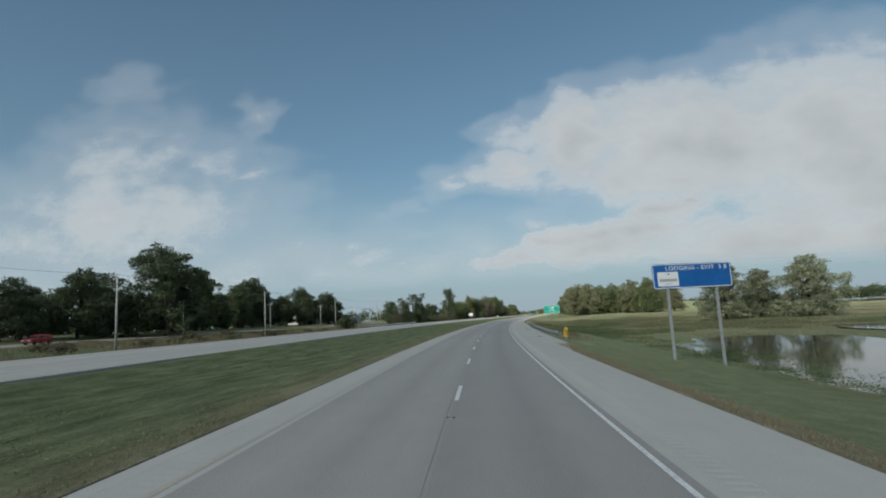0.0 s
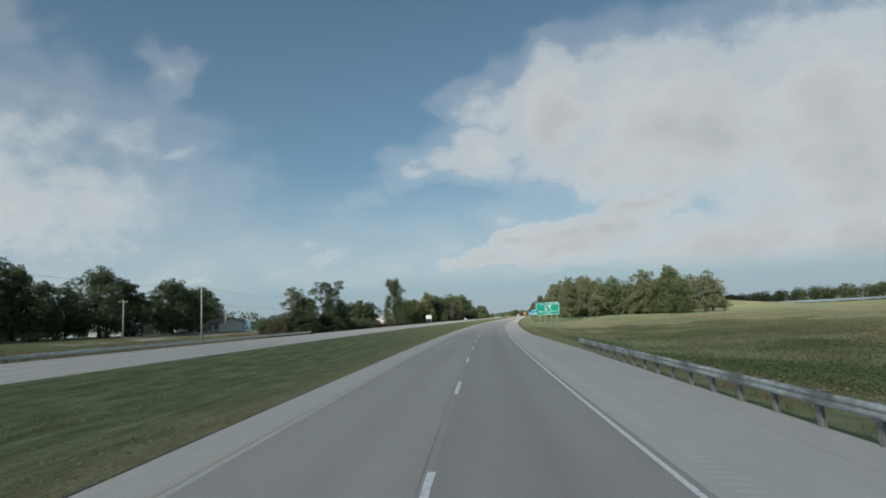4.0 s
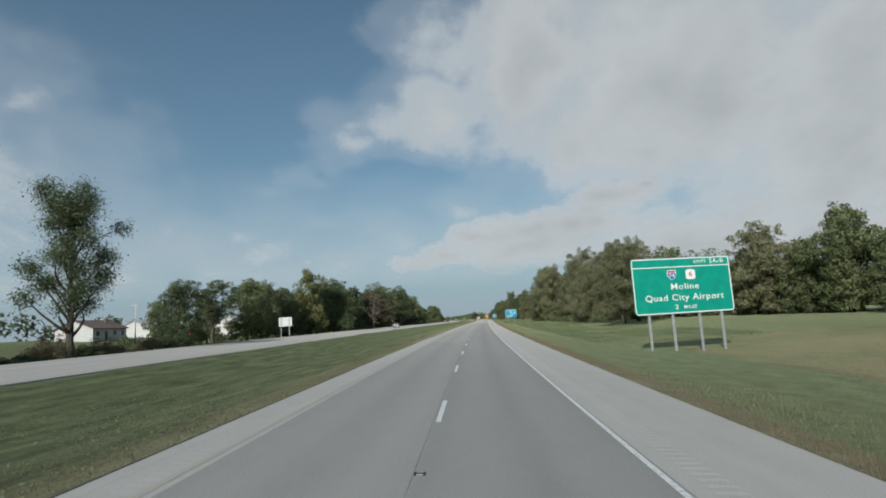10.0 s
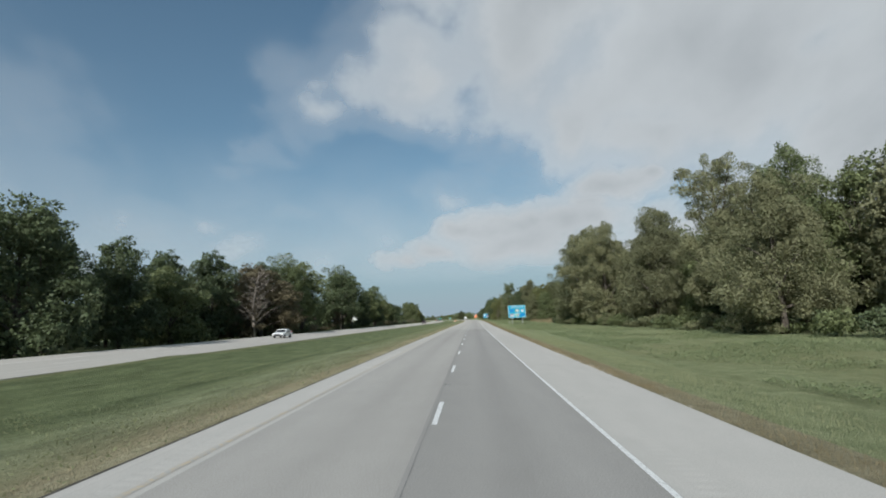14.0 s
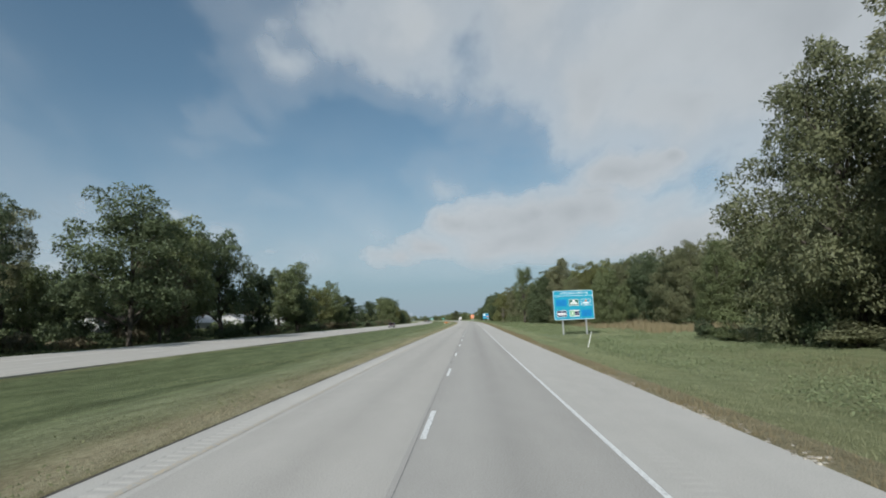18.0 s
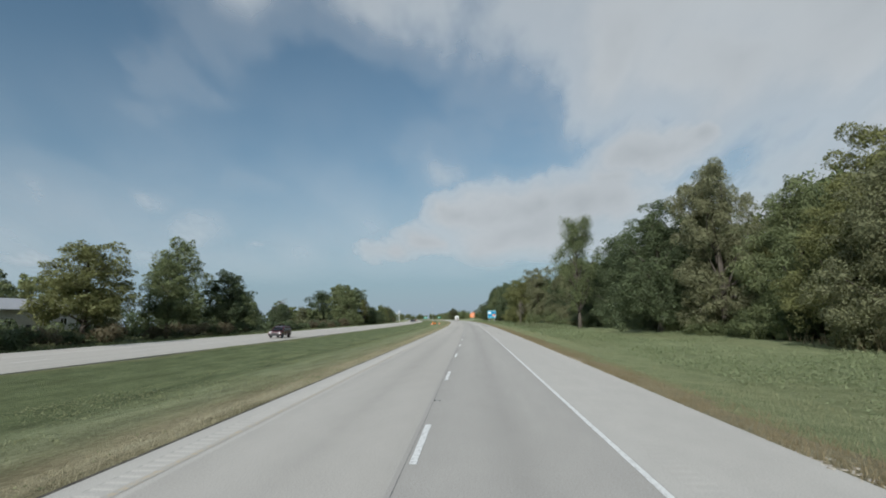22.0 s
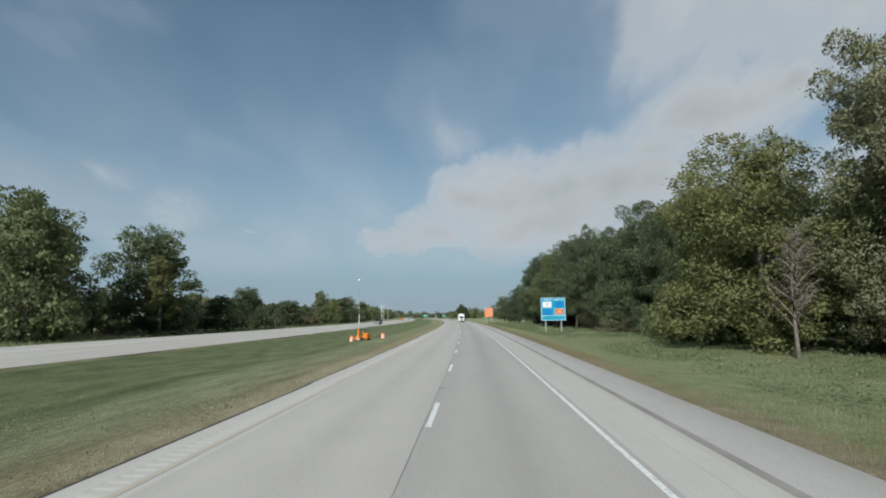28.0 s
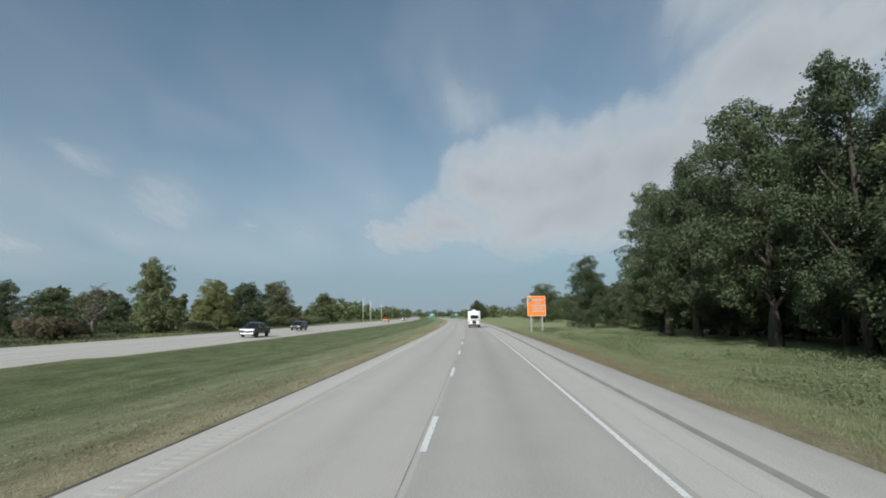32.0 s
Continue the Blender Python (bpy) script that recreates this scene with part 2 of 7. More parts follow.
def median_material():
    """The mown median: tan dry edge, pale mown turf, a darker ditch line, deeper green beyond."""
    k = Mat("median_turf")
    uv = k.coords("UV")
    fine, blade = k.noise(7.0, 5.0, 0.75, k.coords("UV", (0.5, 1, 1))), k.noise(50.0, 3.0, 0.7, uv)
    clump = k.noise(0.8, 5.0, 0.65, k.coords("UV", (0.35, 1, 1)))
    streak = k.noise(1.1, 4.0, 0.6, k.coords("UV", (0.10, 1, 1)))
    edge = k.math("SUBTRACT", k.math("ADD", k.noise(0.10, 4.0, 0.6, uv), k.math("MULTIPLY", clump, 0.5)), 0.75)
    d = k.math("DIVIDE", k.math("ADD", k.math("SUBTRACT", -4.75, k.axis(uv, 1)), k.math("MULTIPLY", edge, 2.2)), 20.0)
    col = k.ramp(d, (0.0, (0.225, 0.200, 0.108)), (0.030, (0.350, 0.312, 0.198)), (0.065, (0.312, 0.274, 0.166)), (0.100, (0.236, 0.222, 0.124)), (0.16, (0.222, 0.228, 0.126)), (0.29, (0.210, 0.232, 0.122)),
                 (0.36, (0.158, 0.180, 0.086)), (0.41, (0.104, 0.123, 0.056)), (0.46, (0.140, 0.164, 0.075)), (0.85, (0.120, 0.143, 0.064)), (0.97, (0.184, 0.180, 0.090)))
    # cloud shade over the first stretch is put into a deeper green
    stretch_shade = k.math("MULTIPLY", k.ramp(k.math("DIVIDE", k.axis(uv, 0), 1000.0), (0.33, 0.78), (0.38, 0.0)), k.ramp(d, (0.03, 0.45), (0.16, 1.0)))
    col = k.mix(stretch_shade, col, k.ramp(clump, (0.3, (0.100, 0.118, 0.052)), (0.7, (0.165, 0.182, 0.088))))
    col = k.mix(0.5, col, k.ramp(streak, (0.3, 0.38), (0.7, 0.62)), "SOFT_LIGHT")
    col = k.mix(0.8, col, k.ramp(clump, (0.3, 0.24), (0.7, 0.76)), "SOFT_LIGHT")
    col = k.mix(0.8, col, k.ramp(fine, (0.3, 0.2), (0.7, 0.8)), "SOFT_LIGHT")
    col = k.mix(0.5, col, k.ramp(blade, (0.3, 0.2), (0.7, 0.8)), "SOFT_LIGHT")
    k.bump(k.math("ADD", fine, k.math("MULTIPLY", blade, 0.5)), 0.9, 0.12)
    return k.done(col, 0.92, 0.0, 0.15)


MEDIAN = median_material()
DRY_VERGE = grass_material("dry_verge_grass", ((0.200, 0.178, 0.108), (0.305, 0.272, 0.172), (0.410, 0.370, 0.250)), 0.3)


def leaf_material(name, low, high, thin=0.42):
    """Foliage: tone varies tree by tree and leaf by leaf; light shines through."""
    k = Mat(name)
    info, geo = k.n.new("ShaderNodeObjectInfo"), k.n.new("ShaderNodeNewGeometry")
    f = k.math("ADD", k.math("MULTIPLY", info.outputs["Random"], 0.4), k.math("MULTIPLY", geo.outputs["Random Per Island"], 0.28))
    f = k.math("ADD", f, k.math("MULTIPLY", k.noise(0.35, 3.0), 0.47))
    col = k.ramp(f, (0.15, low), (0.95, high))
    tr, add, out = k.n.new("ShaderNodeBsdfTranslucent"), k.n.new("ShaderNodeMixShader"), k.n["Material Output"]
    k.put(k.b.inputs["Base Color"], col)
    k.put(tr.inputs["Color"], col)
    k.b.inputs["Roughness"].default_value, k.b.inputs["Specular IOR Level"].default_value = 0.6, 0.3
    add.inputs[0].default_value = thin
    k.l.new(k.b.outputs[0], add.inputs[1])
    k.l.new(tr.outputs[0], add.inputs[2])
    k.l.new(add.outputs[0], out.inputs["Surface"])
    return k.m


LEAF_DARK = leaf_material("leaves_dark_green", (0.056, 0.078, 0.040), (0.132, 0.162, 0.078), 0.32)
LEAF_GREEN = leaf_material("leaves_green", (0.092, 0.118, 0.050), (0.215, 0.242, 0.110), 0.34)
LEAF_OLIVE = leaf_material("leaves_olive", (0.122, 0.135, 0.068), (0.263, 0.265, 0.144))
LEAF_GOLD = leaf_material("leaves_turning_gold", (0.118, 0.130, 0.048), (0.255, 0.260, 0.105))
LEAF_RUST = leaf_material("leaves_rusty_brown", (0.103, 0.090, 0.053), (0.206, 0.175, 0.106))
LEAF_SILVER = leaf_material("leaves_silver_green", (0.146, 0.152, 0.082), (0.305, 0.304, 0.168))
LEAF_SAGE = leaf_material("leaves_pale_sage", (0.270, 0.290, 0.180), (0.500, 0.515, 0.335), 0.45)
REED = leaf_material("dry_reeds", (0.185, 0.150, 0.085), (0.320, 0.265, 0.155), 0.4)
STRAW = leaf_material("straw_grass", (0.300, 0.268, 0.170), (0.470, 0.422, 0.280), 0.5)
EDGE_GRASS = leaf_material("edge_grass", (0.175, 0.165, 0.085), (0.330, 0.305, 0.170), 0.5)
VERGE_STRAW = leaf_material("verge_straw", (0.200, 0.165, 0.092), (0.370, 0.305, 0.180), 0.5)
VERGE_BLADE = leaf_material("verge_blades", (0.190, 0.205, 0.105), (0.340, 0.345, 0.195), 0.45)
MARSH_GREEN = leaf_material("marsh_grass", (0.095, 0.135, 0.048), (0.200, 0.245, 0.100), 0.4)
MEDIAN_BLADE = leaf_material("median_grass_blades", (0.165, 0.178, 0.088), (0.290, 0.300, 0.160), 0.45)
BLADE = leaf_material("grass_blades", (0.105, 0.130, 0.055), (0.205, 0.225, 0.112), 0.4)
WEED = leaf_material("weed_leaves", (0.165, 0.205, 0.098), (0.335, 0.370, 0.200), 0.45)


def bark_material():
    k = Mat("bark")
    n = k.noise(7.0, 4.0, 0.7, k.coords("Object", (1, 1, 0.25)))
    col = k.ramp(n, (0.3, (0.045, 0.038, 0.030)), (0.7, (0.135, 0.117, 0.098)))
    k.bump(n, 0.8, 0.05)
    return k.done(col, 0.95, 0.0, 0.1)


BARK = bark_material()
DEAD_WOOD = plain("weathered_dead_wood", (0.17, 0.145, 0.12), 0.9, wear=0.3, scale=3.0)
WOOD_POLE = plain("weathered_pole_wood", (0.42, 0.40, 0.365), 0.9, wear=0.3, scale=3.0)
GALVANISED = plain("galvanised_steel", (0.74, 0.755, 0.74), 0.55, 0.05, wear=0.2, scale=3.0)
RAIL_POST = plain("weathered_rail_post", (0.27, 0.27, 0.255), 0.7, 0.1, wear=0.25, scale=4.0)
POST_STEEL = plain("grey_sign_post", (0.42, 0.43, 0.43), 0.55, 0.35, wear=0.2)
SIGN_BLUE = plain("sign_dark_blue", (0.010, 0.115, 0.38), 0.45, wear=0.10, scale=1.2)
SIGN_SKY = plain("sign_faded_blue", (0.020, 0.30, 0.44), 0.5, wear=0.10, scale=1.2)
SIGN_PATCH = plain("sign_cover_blue", (0.010, 0.19, 0.46), 0.5, wear=0.12, scale=2.0)
SIGN_GREEN = plain("sign_green", (0.004, 0.29, 0.205), 0.45, wear=0.10, scale=1.2)
SIGN_WHITE = plain("sign_white", (0.80, 0.80, 0.78), 0.5, wear=0.06)
SIGN_ORANGE = plain("sign_orange", (0.85, 0.22, 0.03), 0.5, wear=0.08, scale=1.5)
SIGN_RED = plain("sign_red", (0.55, 0.04, 0.03), 0.5)
SIGN_YELLOW = plain("sign_yellow", (0.80, 0.48, 0.03), 0.5)
SIGN_NAVY = plain("sign_navy", (0.020, 0.028, 0.085), 0.5)
SIGN_LEAF = plain("sign_mid_green", (0.16, 0.42, 0.20), 0.5)
SIGN_PINE = plain("sign_pine_green", (0.012, 0.115, 0.075), 0.5)
SIGN_BLACK = plain("sign_black", (0.02, 0.02, 0.02), 0.5)
SIGN_GREY = plain("sign_faded_grey", (0.40, 0.40, 0.39), 0.5)
ALUMINIUM = plain("bare_aluminium_sheet", (0.60, 0.61, 0.60), 0.5, 0.5, wear=0.15)
BARREL_ORANGE = plain("orange_plastic", (0.80, 0.17, 0.035), 0.5, wear=0.12)
MACHINE_ORANGE = plain("orange_machine_paint", (0.72, 0.22, 0.025), 0.45, wear=0.15)
SOLAR = plain("solar_glass", (0.030, 0.028, 0.030), 0.25, wear=0.1)
SIDING = plain("white_siding", (0.48, 0.475, 0.45), 0.7, wear=0.1, scale=2.0)
SIDING_TAN = plain("tan_siding", (0.42, 0.34, 0.25), 0.7, wear=0.1, scale=2.0)
SOIL_AND_SHADE = plain("soil_and_edge_shade", (0.060, 0.052, 0.038), 0.95, wear=0.4, scale=3.0)
SHED_TEAL = plain("teal_shed_paint", (0.16, 0.28, 0.30), 0.7, wear=0.2, scale=2.0)
ROOF_BROWN = plain("brown_roof_shingle", (0.13, 0.095, 0.075), 0.9, wear=0.25, scale=4.0)
ROOF_GREY = plain("grey_metal_roof", (0.40, 0.40, 0.41), 0.6, 0.2, wear=0.15)
DARK_GLASS = plain("dark_glass", (0.018, 0.021, 0.024), 0.12, wear=0.05, spec=0.8)
LAMP_RED = plain("red_lens", (0.30, 0.012, 0.010), 0.25)
LAMP_CLEAR = plain("clear_lens", (0.36, 0.37, 0.37), 0.2)
CHROME = plain("chrome", (0.30, 0.30, 0.31), 0.3, 0.85)
BLACK_TRIM = plain("black_plastic_trim", (0.025, 0.025, 0.026), 0.6)
CAR_RED = plain("red_car_paint", (0.32, 0.020, 0.018), 0.28, 0.15, wear=0.06, scale=1.0)
CAR_MAROON = plain("maroon_car_paint", (0.055, 0.012, 0.015), 0.28, 0.2, wear=0.06, scale=1.0)
CAR_WHITE = plain("white_car_paint", (0.74, 0.75, 0.74), 0.3, wear=0.05, scale=1.0)
CAR_DARK = plain("charcoal_car_paint", (0.040, 0.045, 0.052), 0.28, 0.25, wear=0.06, scale=1.0)
RV_WHITE = plain("white_fibreglass", (0.76, 0.755, 0.73), 0.4, wear=0.06, scale=1.2)
RV_TAN = plain("tan_graphic", (0.36, 0.28, 0.20), 0.45)


def water_material():
    k = Mat("still_marsh_water")
    k.bump(k.noise(1.4, 3.0, 0.5), 0.05, 0.02)
    k.b.inputs["IOR"].default_value = 1.33
    return k.done(k.ramp(k.noise(0.12, 3.0), (0.4, (0.020, 0.022, 0.015)), (0.7, (0.045, 0.045, 0.030))), 0.06)


WATER = water_material()


# Cloud banks: place across and along the sheet (x / y and height / y), half widths, weight
CLOUD_Z = 245.0
MAIN_BANK = (
    (0.398, 0.304, 0.247, 0.142, 1), (0.691, 0.306, 0.309, 0.175, 1), (0.209, 0.328, 0.106, 0.105, 1), (0.084, 0.271, 0.115, 0.044, 0.7), (-0.041, 0.25, 0.067, 0.028, 0.4), (0.202, 0.339, 0.157, 0.053, 0.9),
    (0.463, 0.289, 0.281, 0.138, 1), (0.741, 0.248, 0.322, 0.242, 1), (-0.017, 0.265, 0.082, 0.029, 0.35), (0.124, 0.285, 0.089, 0.029, 0.55), (0.282, 0.236, 0.112, 0.060, 0.75), (0.035, 0.302, 0.067, 0.018, 0.3),
    (0.392, 0.232, 0.190, 0.058, 0.82), (0.243, 0.22, 0.047, 0.018, 0.5), (0.325, 0.182, 0.085, 0.022, 0.55),
)
LOW_BANK = (
    (0.227, 0.114, 0.156, 0.043, 0.95), (0.553, 0.104, 0.292, 0.067, 1), (0.787, 0.101, 0.262, 0.098, 1), (0.086, 0.107, 0.066, 0.024, 0.85), (0.209, 0.133, 0.103, 0.032, 1), (0.042, 0.1, 0.044, 0.018, 0.8),
    (0.174, 0.135, 0.086, 0.028, 1), (0.307, 0.139, 0.112, 0.04, 1), (0.07, 0.104, 0.046, 0.016, 0.75), (0.148, 0.14, 0.05, 0.023, 1), (0.232, 0.137, 0.085, 0.027, 1), (0.322, 0.164, 0.080, 0.022, 0.8),
    (0.367, 0.18, 0.091, 0.02, 1), (0.4, 0.191, 0.056, 0.017, 1), (0.202, 0.197, 0.055, 0.012, 0.28),
)
LEFT_WISPS = (
    (-0.678, 0.345, 0.20, 0.12, 0.40), (-0.516, 0.325, 0.150, 0.085, 0.33), (-0.411, 0.413, 0.045, 0.054, 0.29), (-0.415, 0.3, 0.053, 0.032, 0.36), (-0.680, 0.230, 0.350, 0.150, 0.54), (-0.674, 0.497, 0.088, 0.048, 0.32),
    (-0.189, 0.123, 0.086, 0.036, 0.36), (-0.35, 0.137, 0.12, 0.034, 0.29), (-0.06, 0.253, 0.047, 0.038, 0.26), (-0.105, 0.224, 0.034, 0.022, 0.23), (0.049, 0.242, 0.072, 0.01, 0.16), (-0.416, 0.299, 0.057, 0.034, 0.32),
    (-0.193, 0.129, 0.093, 0.026, 0.36), (-0.5, 0.178, 0.09, 0.048, 0.29),
)
FAR_WISPS = (
    (0.125, 0.172, 0.080, 0.034, 0.30),     (0.073, 0.18, 0.041, 0.008, 0.22), (-0.079, 0.162, 0.046, 0.011, 0.23), (-0.222, 0.147, 0.077, 0.017, 0.31), (-0.141, 0.107, 0.074, 0.016, 0.33), (-0.144, 0.206, 0.042, 0.011, 0.2), (-0.253, 0.148, 0.079, 0.02, 0.27),
    (-0.093, 0.162, 0.04, 0.01, 0.23), (-0.429, 0.095, 0.082, 0.04, 0.33), (0.084, 0.186, 0.047, 0.007, 0.16), (-0.225, 0.15, 0.078, 0.019, 0.35), (-0.341, 0.149, 0.084, 0.031, 0.35),
)


def cloud_material(banks):
    """A broken sheet of low cloud: banks with frayed, billowing edges and thin wisps, lit by the sun from above.
    The sheet is ruled so that billows keep their shape towards the horizon."""
    k = Mat("low_cloud_sheet")
    at = k.coords("Object")
    depth = k.math("MAXIMUM", k.axis(at, 1), 260.0)
    across, along = k.math("DIVIDE", k.axis(at, 0), depth), k.math("DIVIDE", CLOUD_Z, depth)

    def joined(a, b):
        c = k.n.new("ShaderNodeCombineXYZ")
        k.put(c.inputs[0], a)
        k.put(c.inputs[1], b)
        return c.outputs[0]

    ruled = joined(k.math("MULTIPLY", across, 1.54), k.math("MULTIPLY", along, 2.5))
    warp = k.noise(7.0, 4.0, 0.55, ruled, "Color")
    fray = k.noise(7.5, 5.0, 0.5, ruled)
    billow = k.noise(4.6, 3.0, 0.5, ruled)
    centred, shift = k.n.new("ShaderNodeVectorMath"), k.n.new("ShaderNodeVectorMath")
    centred.operation, shift.operation = "SUBTRACT", "MULTIPLY_ADD"
    k.l.new(warp, centred.inputs[0])
    centred.inputs[1].default_value = (0.5, 0.5, 0.5)
    k.l.new(centred.outputs[0], shift.inputs[0])
    shift.inputs[1].default_value = (0.15, 0.055, 0)
    k.l.new(joined(across, along), shift.inputs[2])
    field = None
    for cx, cy, rx, ry, w in banks:
        m = k.n.new("ShaderNodeMapping")
        m.vector_type = "POINT"
        m.inputs["Location"].default_value = (-cx / rx, -cy / ry, 0)
        m.inputs["Scale"].default_value = (1 / rx, 1 / ry, 0)
        k.l.new(shift.outputs[0], m.inputs[0])
        length = k.n.new("ShaderNodeVectorMath")
        length.operation = "LENGTH"
        k.l.new(m.outputs[0], length.inputs[0])
        f = k.math("MULTIPLY", k.math("SUBTRACT", 1.38, length.outputs["Value"]), w)
        field = f if field is None else k.math("SMOOTH_MAX", field, f, 0.06)
    frayed = k.math("MULTIPLY", k.math("SUBTRACT", fray, 0.5), k.math("MULTIPLY", k.math("MULTIPLY_ADD", field, 1.6, 0.16, clamp=True), 0.85))
    body = k.math("ADD", field, frayed)
    dense = k.ramp(body, (0.0, 0.0), (0.26, 0.20), (0.66, 0.74), (1.06, 0.97))
    dense.node.color_ramp.interpolation = "EASE"
    # a thin veil gathers towards the horizon
    veil = k.math("MULTIPLY", k.ramp(along, (0.07, 0.62), (0.24, 0.0)), k.ramp(billow, (0.30, 0.25), (0.70, 1.0)))
    dense = k.math("MULTIPLY", k.math("SMOOTH_MAX", dense, veil, 0.1), k.ramp(along, (0.056, 0.0), (0.095, 1.0)), clamp=True)
    thick = k.math("ADD", k.math("MULTIPLY", body, 0.36), k.math("MULTIPLY", billow, 0.24))
    grey = k.ramp(thick, (0.18, (0.625, 0.612, 0.590)), (0.72, (0.400, 0.395, 0.388)))
    tr, clear, mixs, out = k.n.new("ShaderNodeBsdfTranslucent"), k.n.new("ShaderNodeBsdfTransparent"), k.n.new("ShaderNodeMixShader"), k.n["Material Output"]
    k.put(tr.inputs["Color"], grey)
    k.l.new(dense, mixs.inputs[0])
    k.l.new(clear.outputs[0], mixs.inputs[1])
    k.l.new(tr.outputs[0], mixs.inputs[2])
    k.l.new(mixs.outputs[0], out.inputs["Surface"])
    return k.m


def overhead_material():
    """Unseen thin cloud overhead and behind, added to dull the sun over the first stretch."""
    k = Mat("overhead_shade_cloud")
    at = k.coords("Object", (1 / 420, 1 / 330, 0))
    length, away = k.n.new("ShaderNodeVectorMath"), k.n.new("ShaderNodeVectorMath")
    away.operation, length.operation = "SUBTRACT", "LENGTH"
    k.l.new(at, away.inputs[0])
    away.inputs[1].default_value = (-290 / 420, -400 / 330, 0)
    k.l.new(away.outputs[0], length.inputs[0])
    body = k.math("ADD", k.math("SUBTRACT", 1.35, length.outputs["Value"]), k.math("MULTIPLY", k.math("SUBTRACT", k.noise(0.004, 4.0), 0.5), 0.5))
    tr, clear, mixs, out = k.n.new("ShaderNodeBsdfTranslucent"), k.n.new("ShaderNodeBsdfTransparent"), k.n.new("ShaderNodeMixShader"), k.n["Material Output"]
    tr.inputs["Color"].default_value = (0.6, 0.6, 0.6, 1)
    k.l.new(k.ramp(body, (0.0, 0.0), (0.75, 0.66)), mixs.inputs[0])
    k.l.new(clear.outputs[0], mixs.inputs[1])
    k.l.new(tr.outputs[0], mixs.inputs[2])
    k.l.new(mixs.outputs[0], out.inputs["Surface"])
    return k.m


ALL_BANKS = MAIN_BANK + LOW_BANK + LEFT_WISPS + FAR_WISPS
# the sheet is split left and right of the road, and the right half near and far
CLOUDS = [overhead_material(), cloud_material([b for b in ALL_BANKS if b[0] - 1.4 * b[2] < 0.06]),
          cloud_material([b for b in ALL_BANKS if b[0] + 1.4 * b[2] > -0.06 and b[1] + 1.4 * b[3] > 0.185]),
          cloud_material([b for b in ALL_BANKS if b[0] + 1.4 * b[2] > -0.06 and b[1] - 1.4 * b[3] < 0.215])]

# ---------------------------------------------------------------- mesh helpers
def mesh_object(name, verts, faces, mats, parent=None, uv=None, index=None, smooth=False, normals=None):
    me = bpy.data.meshes.new(name)
    me.from_pydata([tuple(map(float, v)) for v in verts] if not isinstance(verts, np.ndarray) else verts.tolist(), [], faces)
    for m in mats if isinstance(mats, (list, tuple)) else (mats,):
        me.materials.append(m)
    if index is not None:
        me.polygons.foreach_set("material_index", index)
    if uv is not None:
        layer = me.uv_layers.new(name="along")
        loops = np.empty(len(me.loops), dtype=np.int32)
        me.loops.foreach_get("vertex_index", loops)
        layer.data.foreach_set("uv", np.asarray(uv, dtype=np.float32)[loops].ravel())
    if smooth:
        me.polygons.foreach_set("use_smooth", [True] * len(me.polygons))
    me.update()
    if normals is not None:
        me.normals_split_custom_set_from_vertices(normals.tolist())
    ob = new(name, me)
    if parent is not None:
        ob.parent = parent
    return ob


def part(name, bm, material, parent, label="", smooth=False):
    """Links a bmesh as one mesh object under a thing or a part."""
    me = bpy.data.meshes.new(name)
    bm.to_mesh(me)
    bm.free()
    me.materials.append(material)
    if smooth:
        me.polygons.foreach_set("use_smooth", [True] * len(me.polygons))
    ob = new(name, me)
    ob.parent = parent
    return tagged(ob, label)


def thing(name, label, category, m=None, group="", kind=""):
    ob = tagged(new(name), label, category, group, kind)
    if m is not None:
        ob.matrix_world = m
    return ob


def box(bm, size, at=(0, 0, 0), bevel=0.0, m=None):
    made = bmesh.ops.create_cube(bm, size=1.0)["verts"]
    bmesh.ops.scale(bm, vec=size, verts=made)
    if m is not None:
        bmesh.ops.transform(bm, matrix=m, verts=made)
    bmesh.ops.translate(bm, vec=at, verts=made)
    if bevel:
        edges = list({e for v in made for e in v.link_edges})
        bmesh.ops.bevel(bm, geom=edges, offset=bevel, segments=2, affect="EDGES", profile=0.6)
    return made


def boxed(name, size, at, material, parent, bevel=0.0, label="", m=None):
    bm = bmesh.new()
    box(bm, size, at, bevel, m)
    return part(name, bm, material, parent, label)


def tube(bm, points, radii, sides=8):
    """A tapered tube along points."""
    rings = []
    pts = [Vector(p) for p in points]
    for i, (p, r) in enumerate(zip(pts, radii)):
        d = (pts[min(i + 1, len(pts) - 1)] - pts[max(i - 1, 0)]).normalized()
        q = d.to_track_quat("Z", "Y")
        rings.append([bm.verts.new(p + q @ Vector((r * math.cos(a), r * math.sin(a), 0))) for a in (2 * math.pi * j / sides for j in range(sides))])
    for a, b in zip(rings, rings[1:]):
        for j in range(sides):
            bm.faces.new((a[j], a[(j + 1) % sides], b[(j + 1) % sides], b[j]))
    bm.faces.new(list(reversed(rings[0])))
    bm.faces.new(rings[-1])


def tubed(name, points, radii, material, parent, sides=8, label=""):
    bm = bmesh.new()
    tube(bm, points, radii, sides)
    return part(name, bm, material, parent, label, True)


def lathe(name, profile, material, parent, sides=20, label=""):
    """Turns (radius, height) pairs about z."""
    bm = bmesh.new()
    rings = [[bm.verts.new((r * math.cos(2 * math.pi * j / sides), r * math.sin(2 * math.pi * j / sides), z)) for j in range(sides)] for r, z in profile]
    for a, b in zip(rings, rings[1:]):
        for j in range(sides):
            bm.faces.new((a[j], a[(j + 1) % sides], b[(j + 1) % sides], b[j]))
    bm.faces.new(list(reversed(rings[0])))
    bm.faces.new(rings[-1])
    return part(name, bm, material, parent, label, True)


